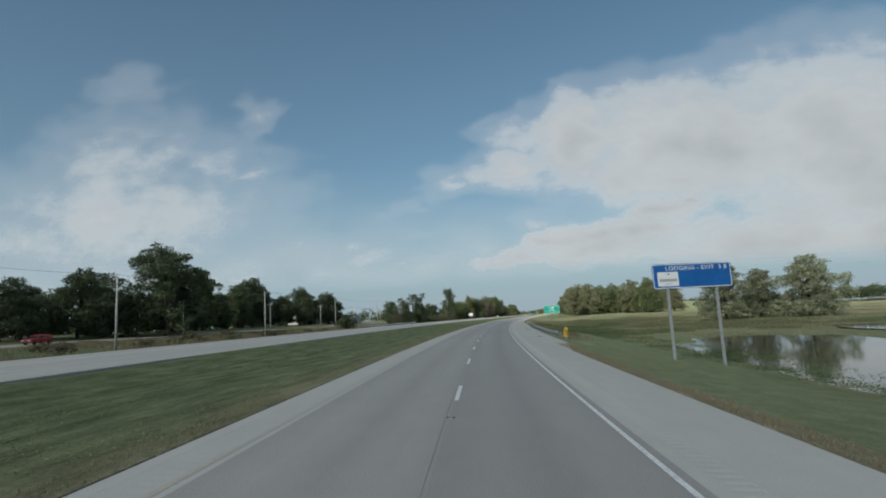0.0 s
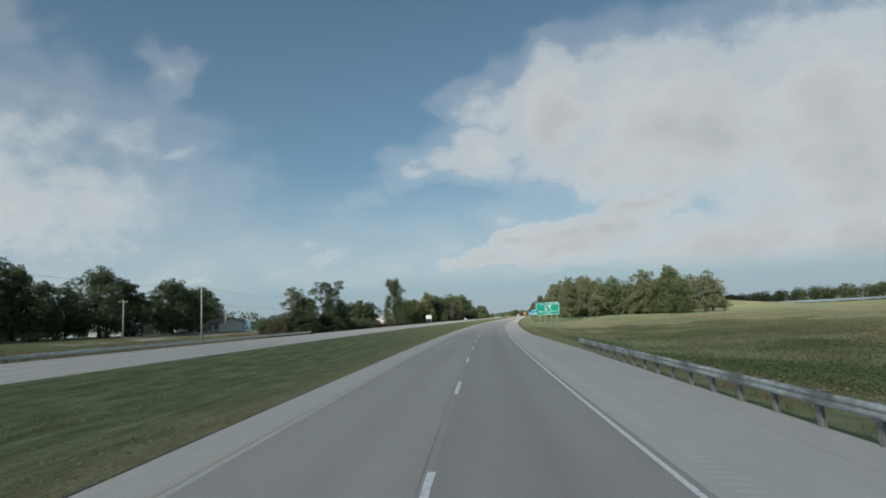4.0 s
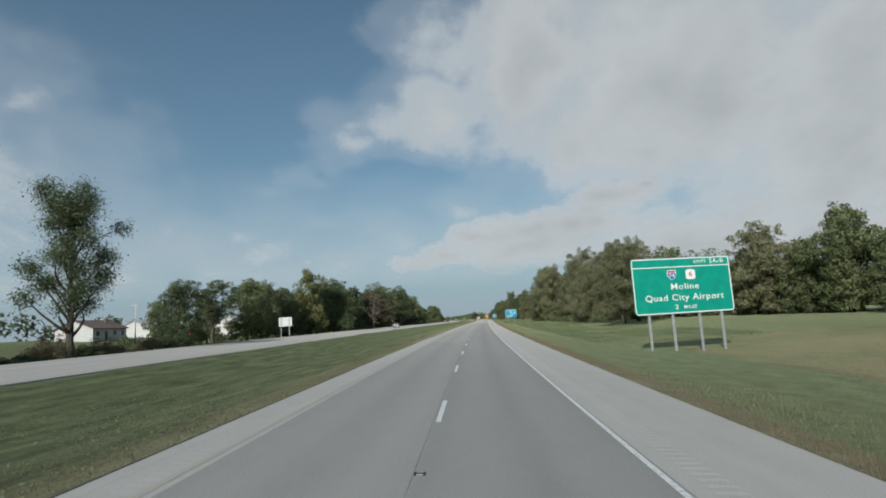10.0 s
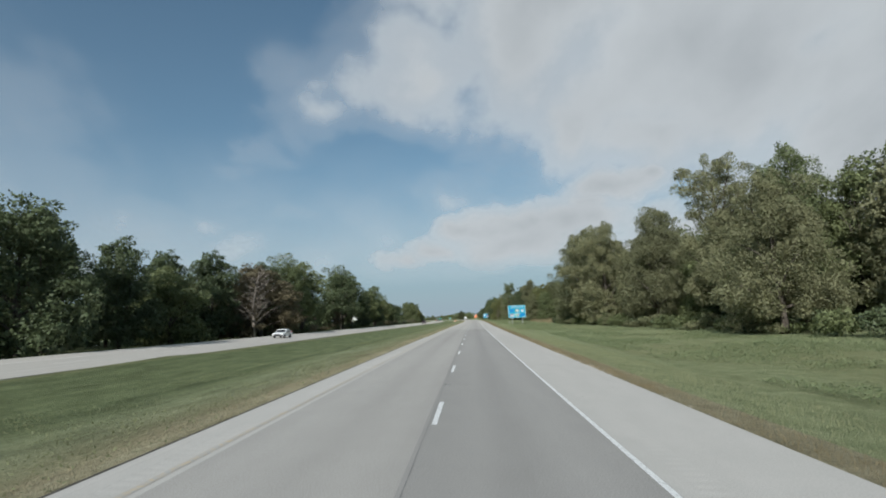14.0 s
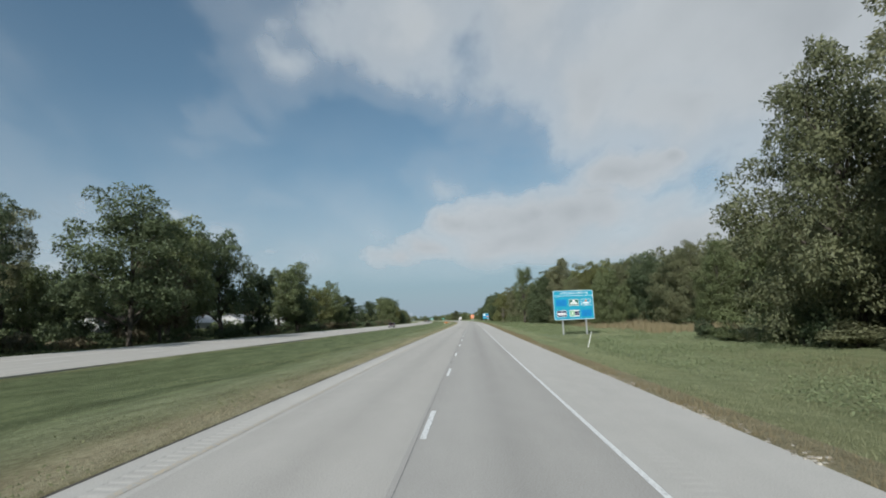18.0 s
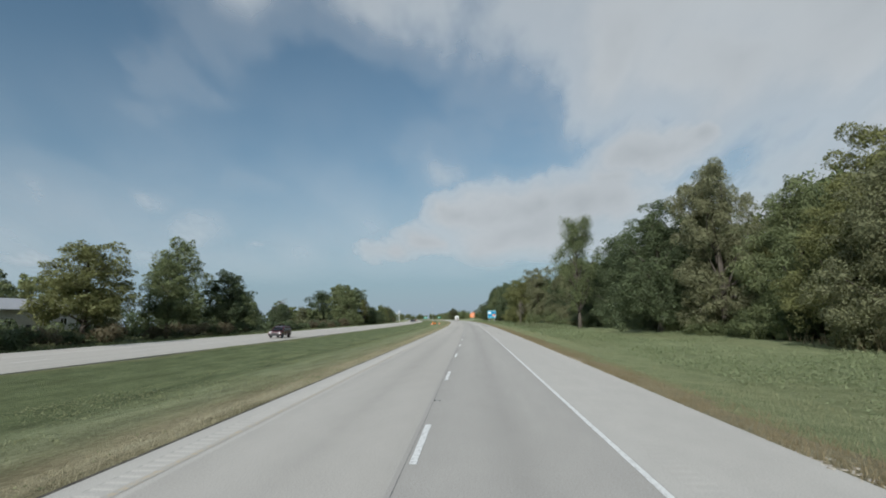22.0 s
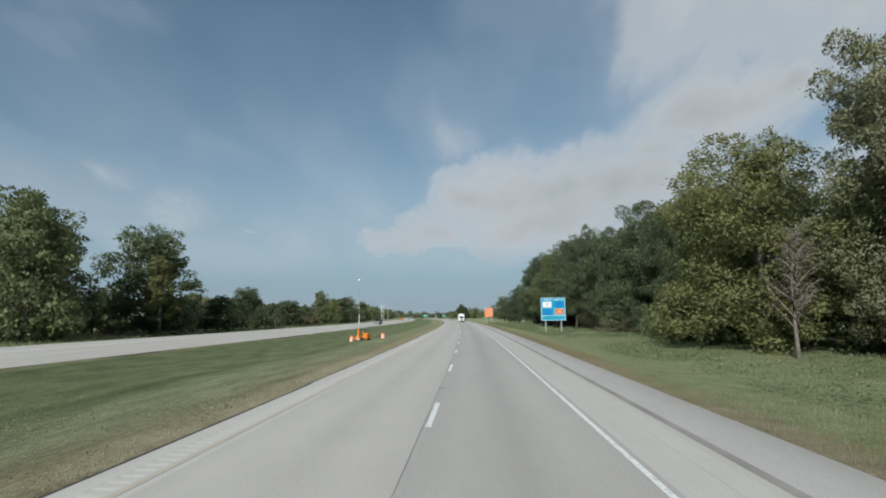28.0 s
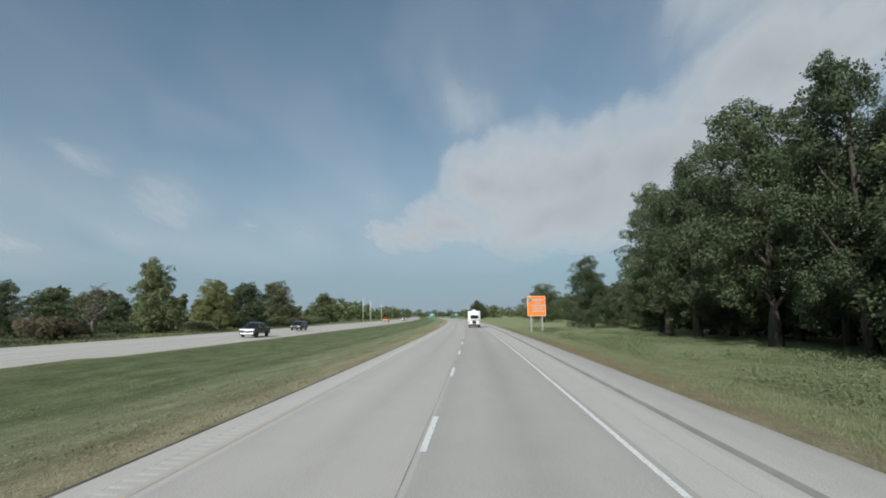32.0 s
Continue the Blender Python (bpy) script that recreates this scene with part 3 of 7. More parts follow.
def prism(bm, outline, y0, y1):
    """Extrudes an outline in x and z from y0 to y1."""
    a = [bm.verts.new((x, y0, z)) for x, z in outline]
    b = [bm.verts.new((x, y1, z)) for x, z in outline]
    n = len(outline)
    bm.faces.new(a)
    bm.faces.new(list(reversed(b)))
    for i in range(n):
        bm.faces.new((a[(i + 1) % n], a[i], b[i], b[(i + 1) % n]))
    bmesh.ops.recalc_face_normals(bm, faces=bm.faces)


def rounded(w, h, r, x=0.0, z=0.0, n=5):
    """A rounded rectangle's outline, anticlockwise, centred on x, z."""
    out = []
    for cx, cz, a0 in ((w / 2 - r, h / 2 - r, 0), (-w / 2 + r, h / 2 - r, 90), (-w / 2 + r, -h / 2 + r, 180), (w / 2 - r, -h / 2 + r, 270)):
        out += [(x + cx + r * math.cos(radians(a0 + 90 * i / n)), z + cz + r * math.sin(radians(a0 + 90 * i / n))) for i in range(n + 1)]
    return out


def plate(name, outline, y0, y1, material, parent, label=""):
    bm = bmesh.new()
    prism(bm, outline, y0, y1)
    return part(name, bm, material, parent, label)


# ---------------------------------------------------------------- the lie of the land
BANK_S = (-700, 0, 245, 330, 411, 495, 580, 664, 749, 890, 1300)
BANK_A = (3.1, 3.1, 3.4, 3.0, 2.75, 2.25, 1.9, 1.15, 0.75, 0.8, 0.8)
CROSS = np.tan(np.radians(softened(np.interp(SV, BANK_S, BANK_A), 81)))
R_IN, R_OUT = -4.75, 6.95           # edges of the near carriageway
L_IN, L_OUT = -23.6, -36.4          # edges of the far carriageway
STEP = 0.03                         # pavement stands proud of the turf


def lay(s, lat):
    """Height of the land at s, lat (arrays allowed)."""
    s, lat = np.broadcast_arrays(np.asarray(s, float), np.asarray(lat, float))
    t = np.interp(s, SV, CROSS)
    zn = np.interp(s, (0, 420, 700, 850), (0.45, 0.45, 0.12, 0.0))
    slope = np.interp(s, (0, 420, 850), (0.042, 0.042, 0.034))
    far_edge = zn + 12.8 * slope
    marsh = np.interp(s, (-200, 150, 250, 330), (1.0, 1.0, 0.7, 0.0))
    bluff = np.interp(s, (500, 560, 660, 720), (0.0, 1.0, 1.0, 0.0)) * np.interp(lat, (150, 210), (1.0, 0.0))
    z = -t * lat
    # right of the near carriageway
    base = -t * 20 - 0.15
    edge = R_OUT + 1.35 * np.interp(s, (40, 52, 151, 186), (0.0, 1.0, 1.0, 0.0))
    u = np.clip((lat - edge) / 13.0, 0, 1)
    right = (-t * np.minimum(lat, edge)) * (1 - u) + (base - 0.72 * marsh) * u - 0.12 * np.sin(np.pi * u)
    right = right + bluff * 7.0 * np.clip((lat - 40) / 60, 0, 1) ** 1.3
    # the median, a shallow ditch
    w = np.clip((R_IN - lat) / (R_IN - L_IN), 0, 1)
    median = (-t * R_IN) * (1 - w) + zn * w - 0.55 * np.sin(np.pi * w) ** 1.5
    far = zn + slope * (L_IN - lat)
    v = np.clip((L_OUT - lat) / 9.0, 0, 1)
    left = far_edge * (1 - v) + 0.35 * v - 0.25 * np.sin(np.pi * v)
    left = left + np.interp(-lat, (46, 60, 75, 90, 115), (0, 0.5, 1.35, 2.4, 3.2)) * np.interp(s, (700, 900), (1.0, 0.45))
    return np.select([lat > R_OUT, lat >= R_IN, lat > L_IN, lat >= L_OUT], [right, z, median, far], left)


def roll_noise(s, lat, size, seed):
    """Cheap smooth unevenness."""
    total = 0.0
    for i in range(6):
        a, q = 1.9 * i + 0.7 * seed, (0.75 + 0.33 * i) / size
        total = total + np.sin((s * math.cos(a) + lat * math.sin(a)) * q + 2.3 * seed + 4.1 * i + 1.2 * np.sin((lat * math.cos(a) - s * math.sin(a)) * q * 0.6 + i))
    return total * 0.33


def at(s, lat, z=0.0, turn=0.0, scale=None, on=True):
    """Pose of a thing that stands at s, lat, turned with the road; z is added to the land's height."""
    x, y, _ = (float(v) for v in road(s, lat))
    h = float(lay(s, lat)) - (STEP if (lat > R_OUT or L_IN < lat < R_IN or lat < L_OUT) else 0.0) if on else 0.0
    m = pose(x, y, h + z, 0, 0, heading(s) + turn)
    return m if scale is None else m @ Matrix.Diagonal((*scale, 1.0)) if len(scale) == 3 else m


def strip(name, s_vals, lats, material, lift=0.0, label="", category="", kind="structure", edge=0.0, mats=None, lat_mats=None):
    """A ribbon along the road through the given lateral lines, laid on the land and lifted; edge: depth of a skirt at both sides."""
    S, Lt = np.meshgrid(np.asarray(s_vals, float), np.asarray(lats, float), indexing="ij")
    Z = lay(S, Lt) + lift
    if edge:
        S = np.concatenate([S[:, :1], S, S[:, -1:]], 1)
        Lt = np.concatenate([Lt[:, :1], Lt, Lt[:, -1:]], 1)
        Z = np.concatenate([Z[:, :1] - edge, Z, Z[:, -1:] - edge], 1)
    X, Y, _ = road(S, Lt)
    n, m = S.shape
    i = np.arange(n * m).reshape(n, m)
    faces = np.stack([i[:-1, :-1], i[:-1, 1:], i[1:, 1:], i[1:, :-1]], -1).reshape(-1, 4)
    index = np.tile(np.asarray(lat_mats), n - 1).tolist() if lat_mats is not None else None
    ob = mesh_object(name, np.stack([X, Y, Z], -1).reshape(-1, 3), faces.tolist(), mats or material, None, np.stack([S, Lt], -1).reshape(-1, 2), index)
    return tagged(ob, label, category, "", kind)


S_LINE = np.concatenate([np.arange(-60, 1010, 4.0), np.arange(1010, 1500, 12.0), np.arange(1500, 3200, 60.0)])

# ground: one sheet to the horizon, dipping under the pavement
G_S = np.concatenate([np.arange(-690, -60, 45.0), np.arange(-60, 1010, 4.0), np.arange(1010, 1500, 14.0), np.arange(1500, 4380, 120.0)])
G_L = np.array([-3800, -2500, -1500, -900, -600, -420, -320, -240, -180, -140, -110, -90, -75, -62, -54, -49, -46, -43, -40, -38, -36.6, -36.2, -30, -23.9, -23.4, -22, -20, -18, -16, -14, -12, -10, -8, -6.5, -5.5, -4.9, -4.55, 0, 6.75, 7.1, 8, 9, 10.5, 12, 14, 16, 18, 20, 23, 27, 32, 38, 46, 56, 70, 90, 115, 150, 200, 260, 320, 450, 700, 1100, 1800, 2800, 3800])
GS, GL = np.meshgrid(G_S, G_L, indexing="ij")
GZ = lay(GS, GL) - STEP
soft_land = np.clip(np.minimum(np.abs(GL - R_OUT), np.abs(GL - R_IN)) / 6, 0, 1) * ((GL > R_OUT + 0.1) | ((GL < R_IN - 0.1) & (GL > L_IN + 0.1)) | (GL < L_OUT - 0.4))
GZ = GZ + soft_land * (0.05 * roll_noise(GS, GL, 2.7, 1.0) + 0.10 * roll_noise(GS, GL, 9.0, 2.0)) * np.clip(300 / (np.abs(GL) + 1), 0, 1)
under = ((GL > R_IN + 0.1) & (GL < R_OUT - 0.1)) | ((GL < L_IN - 0.2) & (GL > L_OUT + 0.15))
GZ = GZ - 0.25 * under
# the marsh pools on the right lie lower than the turf round them
pool = np.clip(1.2 - np.hypot((GS - 46) / 40, (GL - 33) / 16.0), 0, 1) + np.clip(1.1 - np.hypot((GS - 80) / 30, (GL - 62) / 12), 0, 1)
GZ = GZ - 0.9 * np.clip(pool, 0, 0.6)
GX, GY, _ = road(GS, GL)
n, m = GS.shape
gi = np.arange(n * m).reshape(n, m)
gf = np.stack([gi[:-1, :-1], gi[:-1, 1:], gi[1:, 1:], gi[1:, :-1]], -1).reshape(-1, 4)
mid = (G_L[:-1] + G_L[1:]) / 2
kinds = np.where(mid > 17, 3, np.where(mid < -46, 1, np.where((mid < R_IN) & (mid > L_IN), 2, 0)))
# beyond the marsh the verge stays mown as far as the woods
kinds = np.where((G_S[:-1, None] > 335) & (mid[None, :] > 17) & (mid[None, :] < 150), 0, kinds[None, :])
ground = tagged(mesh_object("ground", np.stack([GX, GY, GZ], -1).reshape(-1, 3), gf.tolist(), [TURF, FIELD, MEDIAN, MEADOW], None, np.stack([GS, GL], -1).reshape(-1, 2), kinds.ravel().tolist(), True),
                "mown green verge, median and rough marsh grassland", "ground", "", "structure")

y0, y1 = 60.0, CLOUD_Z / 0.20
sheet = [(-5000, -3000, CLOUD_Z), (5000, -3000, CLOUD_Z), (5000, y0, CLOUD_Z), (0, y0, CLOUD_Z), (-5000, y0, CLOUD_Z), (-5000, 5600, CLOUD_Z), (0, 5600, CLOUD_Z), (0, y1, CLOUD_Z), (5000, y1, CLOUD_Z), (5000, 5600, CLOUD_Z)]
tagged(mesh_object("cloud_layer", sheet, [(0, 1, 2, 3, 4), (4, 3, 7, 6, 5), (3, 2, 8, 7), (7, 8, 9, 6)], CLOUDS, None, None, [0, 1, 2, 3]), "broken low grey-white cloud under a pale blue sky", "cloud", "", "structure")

# ---------------------------------------------------------------- pavements
RUM_R, RUM_L = (4.18, 4.66), (-4.45, -4.05)
strip("road", S_LINE, (R_IN, RUM_L[0]), SHOULDER, 0, "narrow concrete shoulder beside the median", "road", edge=0.3)
for s0, s1, left, right, words in ((-100, 328, OLD_LEFT, OLD_RIGHT, "old dark grey"), (328, 496, MID_LEFT, OLD_RIGHT, "worn grey"), (496, 4000, LANE_LEFT, LANE_RIGHT, "pale worn")):
    # the pavement was laid in sections, the later ones paler
    strip("road", S_LINE[(S_LINE >= s0) & (S_LINE <= s1)], (RUM_L[1], -3.72, -1.8, -0.14, 0.0, 1.8, 3.72, 3.86, RUM_R[0]), None, 0, words + " two-lane highway carriageway", "road",
          mats=[left, right, SHOULDER], lat_mats=[2, 0, 0, 1, 1, 1, 1, 2])
S_PLAIN, S_KERB = S_LINE[S_LINE <= 740], S_LINE[S_LINE >= 740]
strip("road", S_PLAIN, (RUM_R[1], 5.4, 6.3, R_OUT), SHOULDER, 0, "wide pale concrete shoulder", "road", edge=0.3)
strip("road", S_KERB, (RUM_R[1], 5.15), SHOULDER, 0, "pale concrete shoulder beside a gutter", "road")
strip("road", S_LINE, (L_OUT, -35.0, -31.6, -28.0, -24.4, L_IN), FAR_PAVING, 0, "pale concrete carriageway of the oncoming traffic", "road", edge=0.3)


def profile_strip(name, s_vals, profile, material, label, category, smooth=True):
    """A ribbon with a cross-section: pairs of lateral place and height over the land."""
    s_vals = np.asarray(s_vals, float)
    la, up = np.array([p[0] for p in profile]), np.array([p[1] for p in profile])
    S, Lt = np.meshgrid(s_vals, la, indexing="ij")
    Z = lay(S, np.minimum(Lt, R_OUT)) + up[None, :] * np.interp(s_vals, (740, 758), (0.04, 1.0))[:, None]
    X, Y, _ = road(S, Lt)
    n, m = S.shape
    i = np.arange(n * m).reshape(n, m)
    faces = np.stack([i[:-1, :-1], i[:-1, 1:], i[1:, 1:], i[1:, :-1]], -1).reshape(-1, 4)
    return tagged(mesh_object(name, np.stack([X, Y, Z], -1).reshape(-1, 3), faces.tolist(), material, None, np.stack([S, Lt], -1).reshape(-1, 2), None, smooth), label, category, "", "structure")


# gutter and mountable kerb along the right shoulder of the last stretch
profile_strip("gutter", S_KERB, ((5.15, 0.0), (5.30, -0.02), (5.42, -0.040)), SHOULDER, "concrete gutter pan beside the kerb", "gutter")
# dirt, with the shade of the kerb face painted into its dark tone
profile_strip("gutter", S_KERB, ((5.42, -0.040), (5.50, -0.05), (5.60, -0.015)), DIRT_AND_SHADE, "dark dirt and painted shade along the foot of the kerb", "gutter")
profile_strip("kerb", S_KERB, ((5.60, -0.015), (5.68, 0.035), (5.80, 0.085), (5.98, 0.115), (6.4, 0.12), (6.85, 0.10), (6.93, 0.07), (6.96, -0.3)), KERB, "sloping grey concrete kerb", "kerb")


def rumble(lats, s0, s1, label):
    """Milled rumble strip: a row of shallow grooves across the shoulder."""
    pitch, steps = 0.32, (0.0, 0.04, 0.10, 0.16, 0.20)
    depth = np.array([0.0, -0.0035, -0.0045, -0.0035, 0.0])
    rows = int((s1 - s0) / pitch)
    s_vals = (s0 + pitch * np.arange(rows)[:, None] + np.array(steps)[None, :]).ravel()
    cut = np.tile(depth, rows) * (np.interp(s_vals, (290, 380), (1.9, 0.8)) if lats[0] > 0 else np.interp(s_vals, (400, 480), (0.9, 2.0)))
    cross = np.array([lats[0], lats[0] + 0.03, lats[1] - 0.03, lats[1]])
    S, Lt = np.meshgrid(s_vals, cross, indexing="ij")
    Z = lay(S, Lt) + cut[:, None] * np.array([0, 1, 1, 0])[None, :]
    X, Y, _ = road(S, Lt)
    n, m = S.shape
    i = np.arange(n * m).reshape(n, m)
    faces = np.stack([i[:-1, :-1], i[:-1, 1:], i[1:, 1:], i[1:, :-1]], -1).reshape(-1, 4)
    tagged(mesh_object("rumble_strip", np.stack([X, Y, Z], -1).reshape(-1, 3), faces.tolist(), SHOULDER, None, np.stack([S, Lt], -1).reshape(-1, 2)), label, "rumble strip", "", "structure")


for lats, label in ((RUM_R, "milled rumble strip in the wide shoulder"), (RUM_L, "milled rumble strip in the narrow shoulder")):
    end = 728.0 if lats is RUM_R else 960.0
    rumble(lats, -4.0, end, label)
    strip("road", np.concatenate([[end - 0.6], S_LINE[S_LINE > end]]), lats, SHOULDER, -0.003, "pale concrete shoulder", "road")
    strip("road", S_LINE[S_LINE <= -4], lats, SHOULDER, 0, "pale concrete shoulder", "road")

# edge lines and the joint between the lanes
S_FINE = np.concatenate([np.arange(-20, 1010, 3.0), np.arange(1010, 1900, 20.0)])
strip("edge_line", S_FINE, (-4.01, -3.87), PAINT_YELLOW, 0.005, "faded yellow painted edge line", "road marking")
strip("edge_line", S_FINE, (-24.95, -24.83), PAINT_YELLOW, 0.005, "faded yellow edge line of the oncoming carriageway", "road marking")
strip("edge_line", S_FINE, (-32.4, -32.27), PAINT_WHITE, 0.005, "white edge line of the oncoming carriageway", "road marking")


def lane_drift(s):
    """The lane line was painted a little nearer the median along the first curve."""
    return np.interp(s, (-20, 0, 60, 220, 330, 370, 680, 790, 860), (-0.05, -0.06, -0.17, -0.15, 0.02, 0.08, 0.08, 0.0, -0.12))


def drift_line(name, s_vals, lat, width, material, label, category):
    """A painted line whose lane widens by a hand beyond the first curve."""
    off = lat + np.interp(s_vals, (60, 120, 230, 310, 735, 790), (0.0, 0.05, 0.05, 0.18, 0.16, 0.06))
    S, Lt = np.stack([s_vals, s_vals], 1), np.stack([off, off + width], 1)
    X, Y, _ = road(S, Lt)
    i = np.arange(len(s_vals) * 2).reshape(-1, 2)
    faces = np.stack([i[:-1, 0], i[:-1, 1], i[1:, 1], i[1:, 0]], -1)
    tagged(mesh_object(name, np.stack([X, Y, lay(S, Lt) + 0.005], -1).reshape(-1, 3), faces.tolist(), material, None, np.stack([S, Lt], -1).reshape(-1, 2)), label, category, "", "structure")


def joint(lat, width, s0, s1, wander, seed, label):
    """A tarred joint or crack that wanders a little along the road."""
    rnd = random.Random(seed)
    s_vals = np.arange(s0, s1, 0.9)
    side = np.cumsum([rnd.uniform(-1, 1) for _ in s_vals]) * wander
    side = side - softened(side, 41) + lane_drift(s_vals)
    wide = np.array([width * rnd.uniform(0.45, 1.3) for _ in s_vals])
    S = np.stack([s_vals, s_vals], 1)
    Lt = np.stack([lat + side - wide / 2, lat + side + wide / 2], 1)
    X, Y, _ = road(S, Lt)
    Z = lay(S, Lt) + 0.003
    i = np.arange(len(s_vals) * 2).reshape(-1, 2)
    faces = np.stack([i[:-1, 0], i[:-1, 1], i[1:, 1], i[1:, 0]], -1)
    tagged(mesh_object("pavement_joint", np.stack([X, Y, Z], -1).reshape(-1, 3), faces.tolist(), SEALANT, None, np.stack([S, Lt], -1).reshape(-1, 2)), label, "joint", "", "structure")


drift_line("edge_line", S_FINE, 3.555, 0.115, PAINT_WHITE, "white painted edge line", "road marking")
joint(-0.13, 0.017, -10, 1000, 0.005, 3, "dark worn joint between the lanes")


def lane_dash():
    bm = bmesh.new()
    nx = 8
    rnd = random.Random(11)
    left = [bm.verts.new((-0.065 + rnd.uniform(-0.006, 0.006), 3.40 * i / nx, 0.0)) for i in range(nx + 1)]
    right = [bm.verts.new((0.065 + rnd.uniform(-0.006, 0.006), 3.40 * i / nx, 0.0)) for i in range(nx + 1)]
    uvl = bm.loops.layers.uv.new("along")
    for i in range(nx):
        f = bm.faces.new((left[i], right[i], right[i + 1], left[i + 1]))
        for lp in f.loops:
            lp[uvl].uv = (lp.vert.co.y, lp.vert.co.x)
    me = bpy.data.meshes.new("lane_dash")
    bm.to_mesh(me)
    bm.free()
    me.materials.append(PAINT_WHITE)
    return me


DASH = lane_dash()
DASH_PHASE, DASH_PITCH = 4.05, 12.192
for i in range(-2, 96):
    s = DASH_PHASE + i * DASH_PITCH
    for lat in (float(lane_drift(s)), -28.6):
        if lat < -1 and not 0 < s < 1100:
            continue
        ob = new("lane_dash", DASH)
        t = math.degrees(math.atan(float(np.interp(s, SV, CROSS)))) if lat > -1 else math.degrees(math.atan(0.042 if s < 420 else 0.034))
        x, y, _ = (float(v) for v in road(s, lat))
        ob.matrix_world = pose(x, y, float(lay(s, lat)) + 0.006, 0, 0, heading(s + 1.5)) @ pose(0, 0, 0, 0, t, 0)
        tagged(ob, "white painted lane dash on grey pavement", "road marking", "lane dashes", "structure")

ws = np.arange(40, 190, 2.0)
w_out = np.interp(ws, (40, 52, 151, 186), (R_OUT + 0.03, 8.28, 8.28, R_OUT + 0.03))
WS = np.stack([ws] * 3, 1)
WL = np.stack([np.full_like(ws, R_OUT + 0.01), w_out, w_out + 0.02], 1)
WX, WY, _ = road(WS, WL)
wi = np.arange(WS.size).reshape(WS.shape)
wf = np.stack([wi[:-1, :-1], wi[:-1, 1:], wi[1:, 1:], wi[1:, :-1]], -1).reshape(-1, 4)
tagged(mesh_object("road", np.stack([WX, WY, lay(WS, WL) - np.array([0.0, 0.0, 0.15])], -1).reshape(-1, 3), wf.tolist(), SHOULDER, None, np.stack([WS, WL], -1).reshape(-1, 2)),
       "widened concrete shoulder under the guard rail", "road", "", "structure")

# dry strips of grass along the pavement edges
strip("verge", S_LINE, (R_OUT + 0.02, 7.5, 8.25), DRY_VERGE, -STEP + 0.012, "dry brown grass edge beside the shoulder", "verge")


# ---------------------------------------------------------------- crumbled shoulder edge and litter
def crumbs(seed, count, s0, s1, lat0, lat1, low, high, material, name, label, category):
    """Irregular broken lumps lying along the pavement edge."""
    rnd, rng = random.Random(seed), np.random.default_rng(seed)
    base = np.array([(1, 0, 0), (0.4, 0.9, 0), (-0.7, 0.7, 0), (-1, -0.2, 0), (-0.2, -1, 0), (0.7, -0.7, 0)], float)
    verts, faces = [], []
    for _ in range(count):
        s = rnd.uniform(s0, s1)
        if math.sin(s / 5.3 + seed) + math.sin(s / 1.9) * 0.7 + math.sin(s / 17.0) * 0.8 < -0.35:
            continue
        lat = rnd.triangular(lat0, lat1, lat0 + 0.12)
        r = rnd.uniform(low, high)
        x, y, _ = (float(v) for v in road(s, lat))
        z = float(lay(s, lat)) - STEP * (lat > R_OUT)
        a = rnd.uniform(0, 6.3)
        ring = base * rng.uniform(0.6, 1.25, (6, 1)) * r
        ring = np.stack([ring[:, 0] * math.cos(a) - ring[:, 1] * math.sin(a), ring[:, 0] * math.sin(a) + ring[:, 1] * math.cos(a), ring[:, 2]], 1)
        n = len(verts)
        h = r * rnd.uniform(0.2, 0.5)
        verts += [(x + q[0], y + q[1], z - 0.01) for q in ring] + [(x + q[0] * 0.75, y + q[1] * 0.75, z + h * rnd.uniform(0.7, 1.1)) for q in ring]
        faces += [(n + i, n + (i + 1) % 6, n + 6 + (i + 1) % 6, n + 6 + i) for i in range(6)] + [tuple(range(n + 6, n + 12))]
    tagged(mesh_object(name, verts, faces, material), label, category, "", "stuff")


RUBBLE = plain("pale_broken_concrete", (0.36, 0.325, 0.27), 0.95, wear=0.3, scale=5.0)
crumbs(31, 7000, 400, 770, 6.86, 7.5, 0.02, 0.085, RUBBLE, "broken_concrete", "pale crumbled concrete along the shoulder's edge", "rubble")
crumbs(32, 500, 240, 400, 6.92, 7.3, 0.02, 0.07, RUBBLE, "broken_concrete", "pale pebbles along the shoulder's edge", "rubble")
crumbs(33, 260, 20, 1000, 4.2, 6.8, 0.012, 0.035, DIRT_AND_SHADE, "grit", "scattered dark grit on the shoulder", "grit")


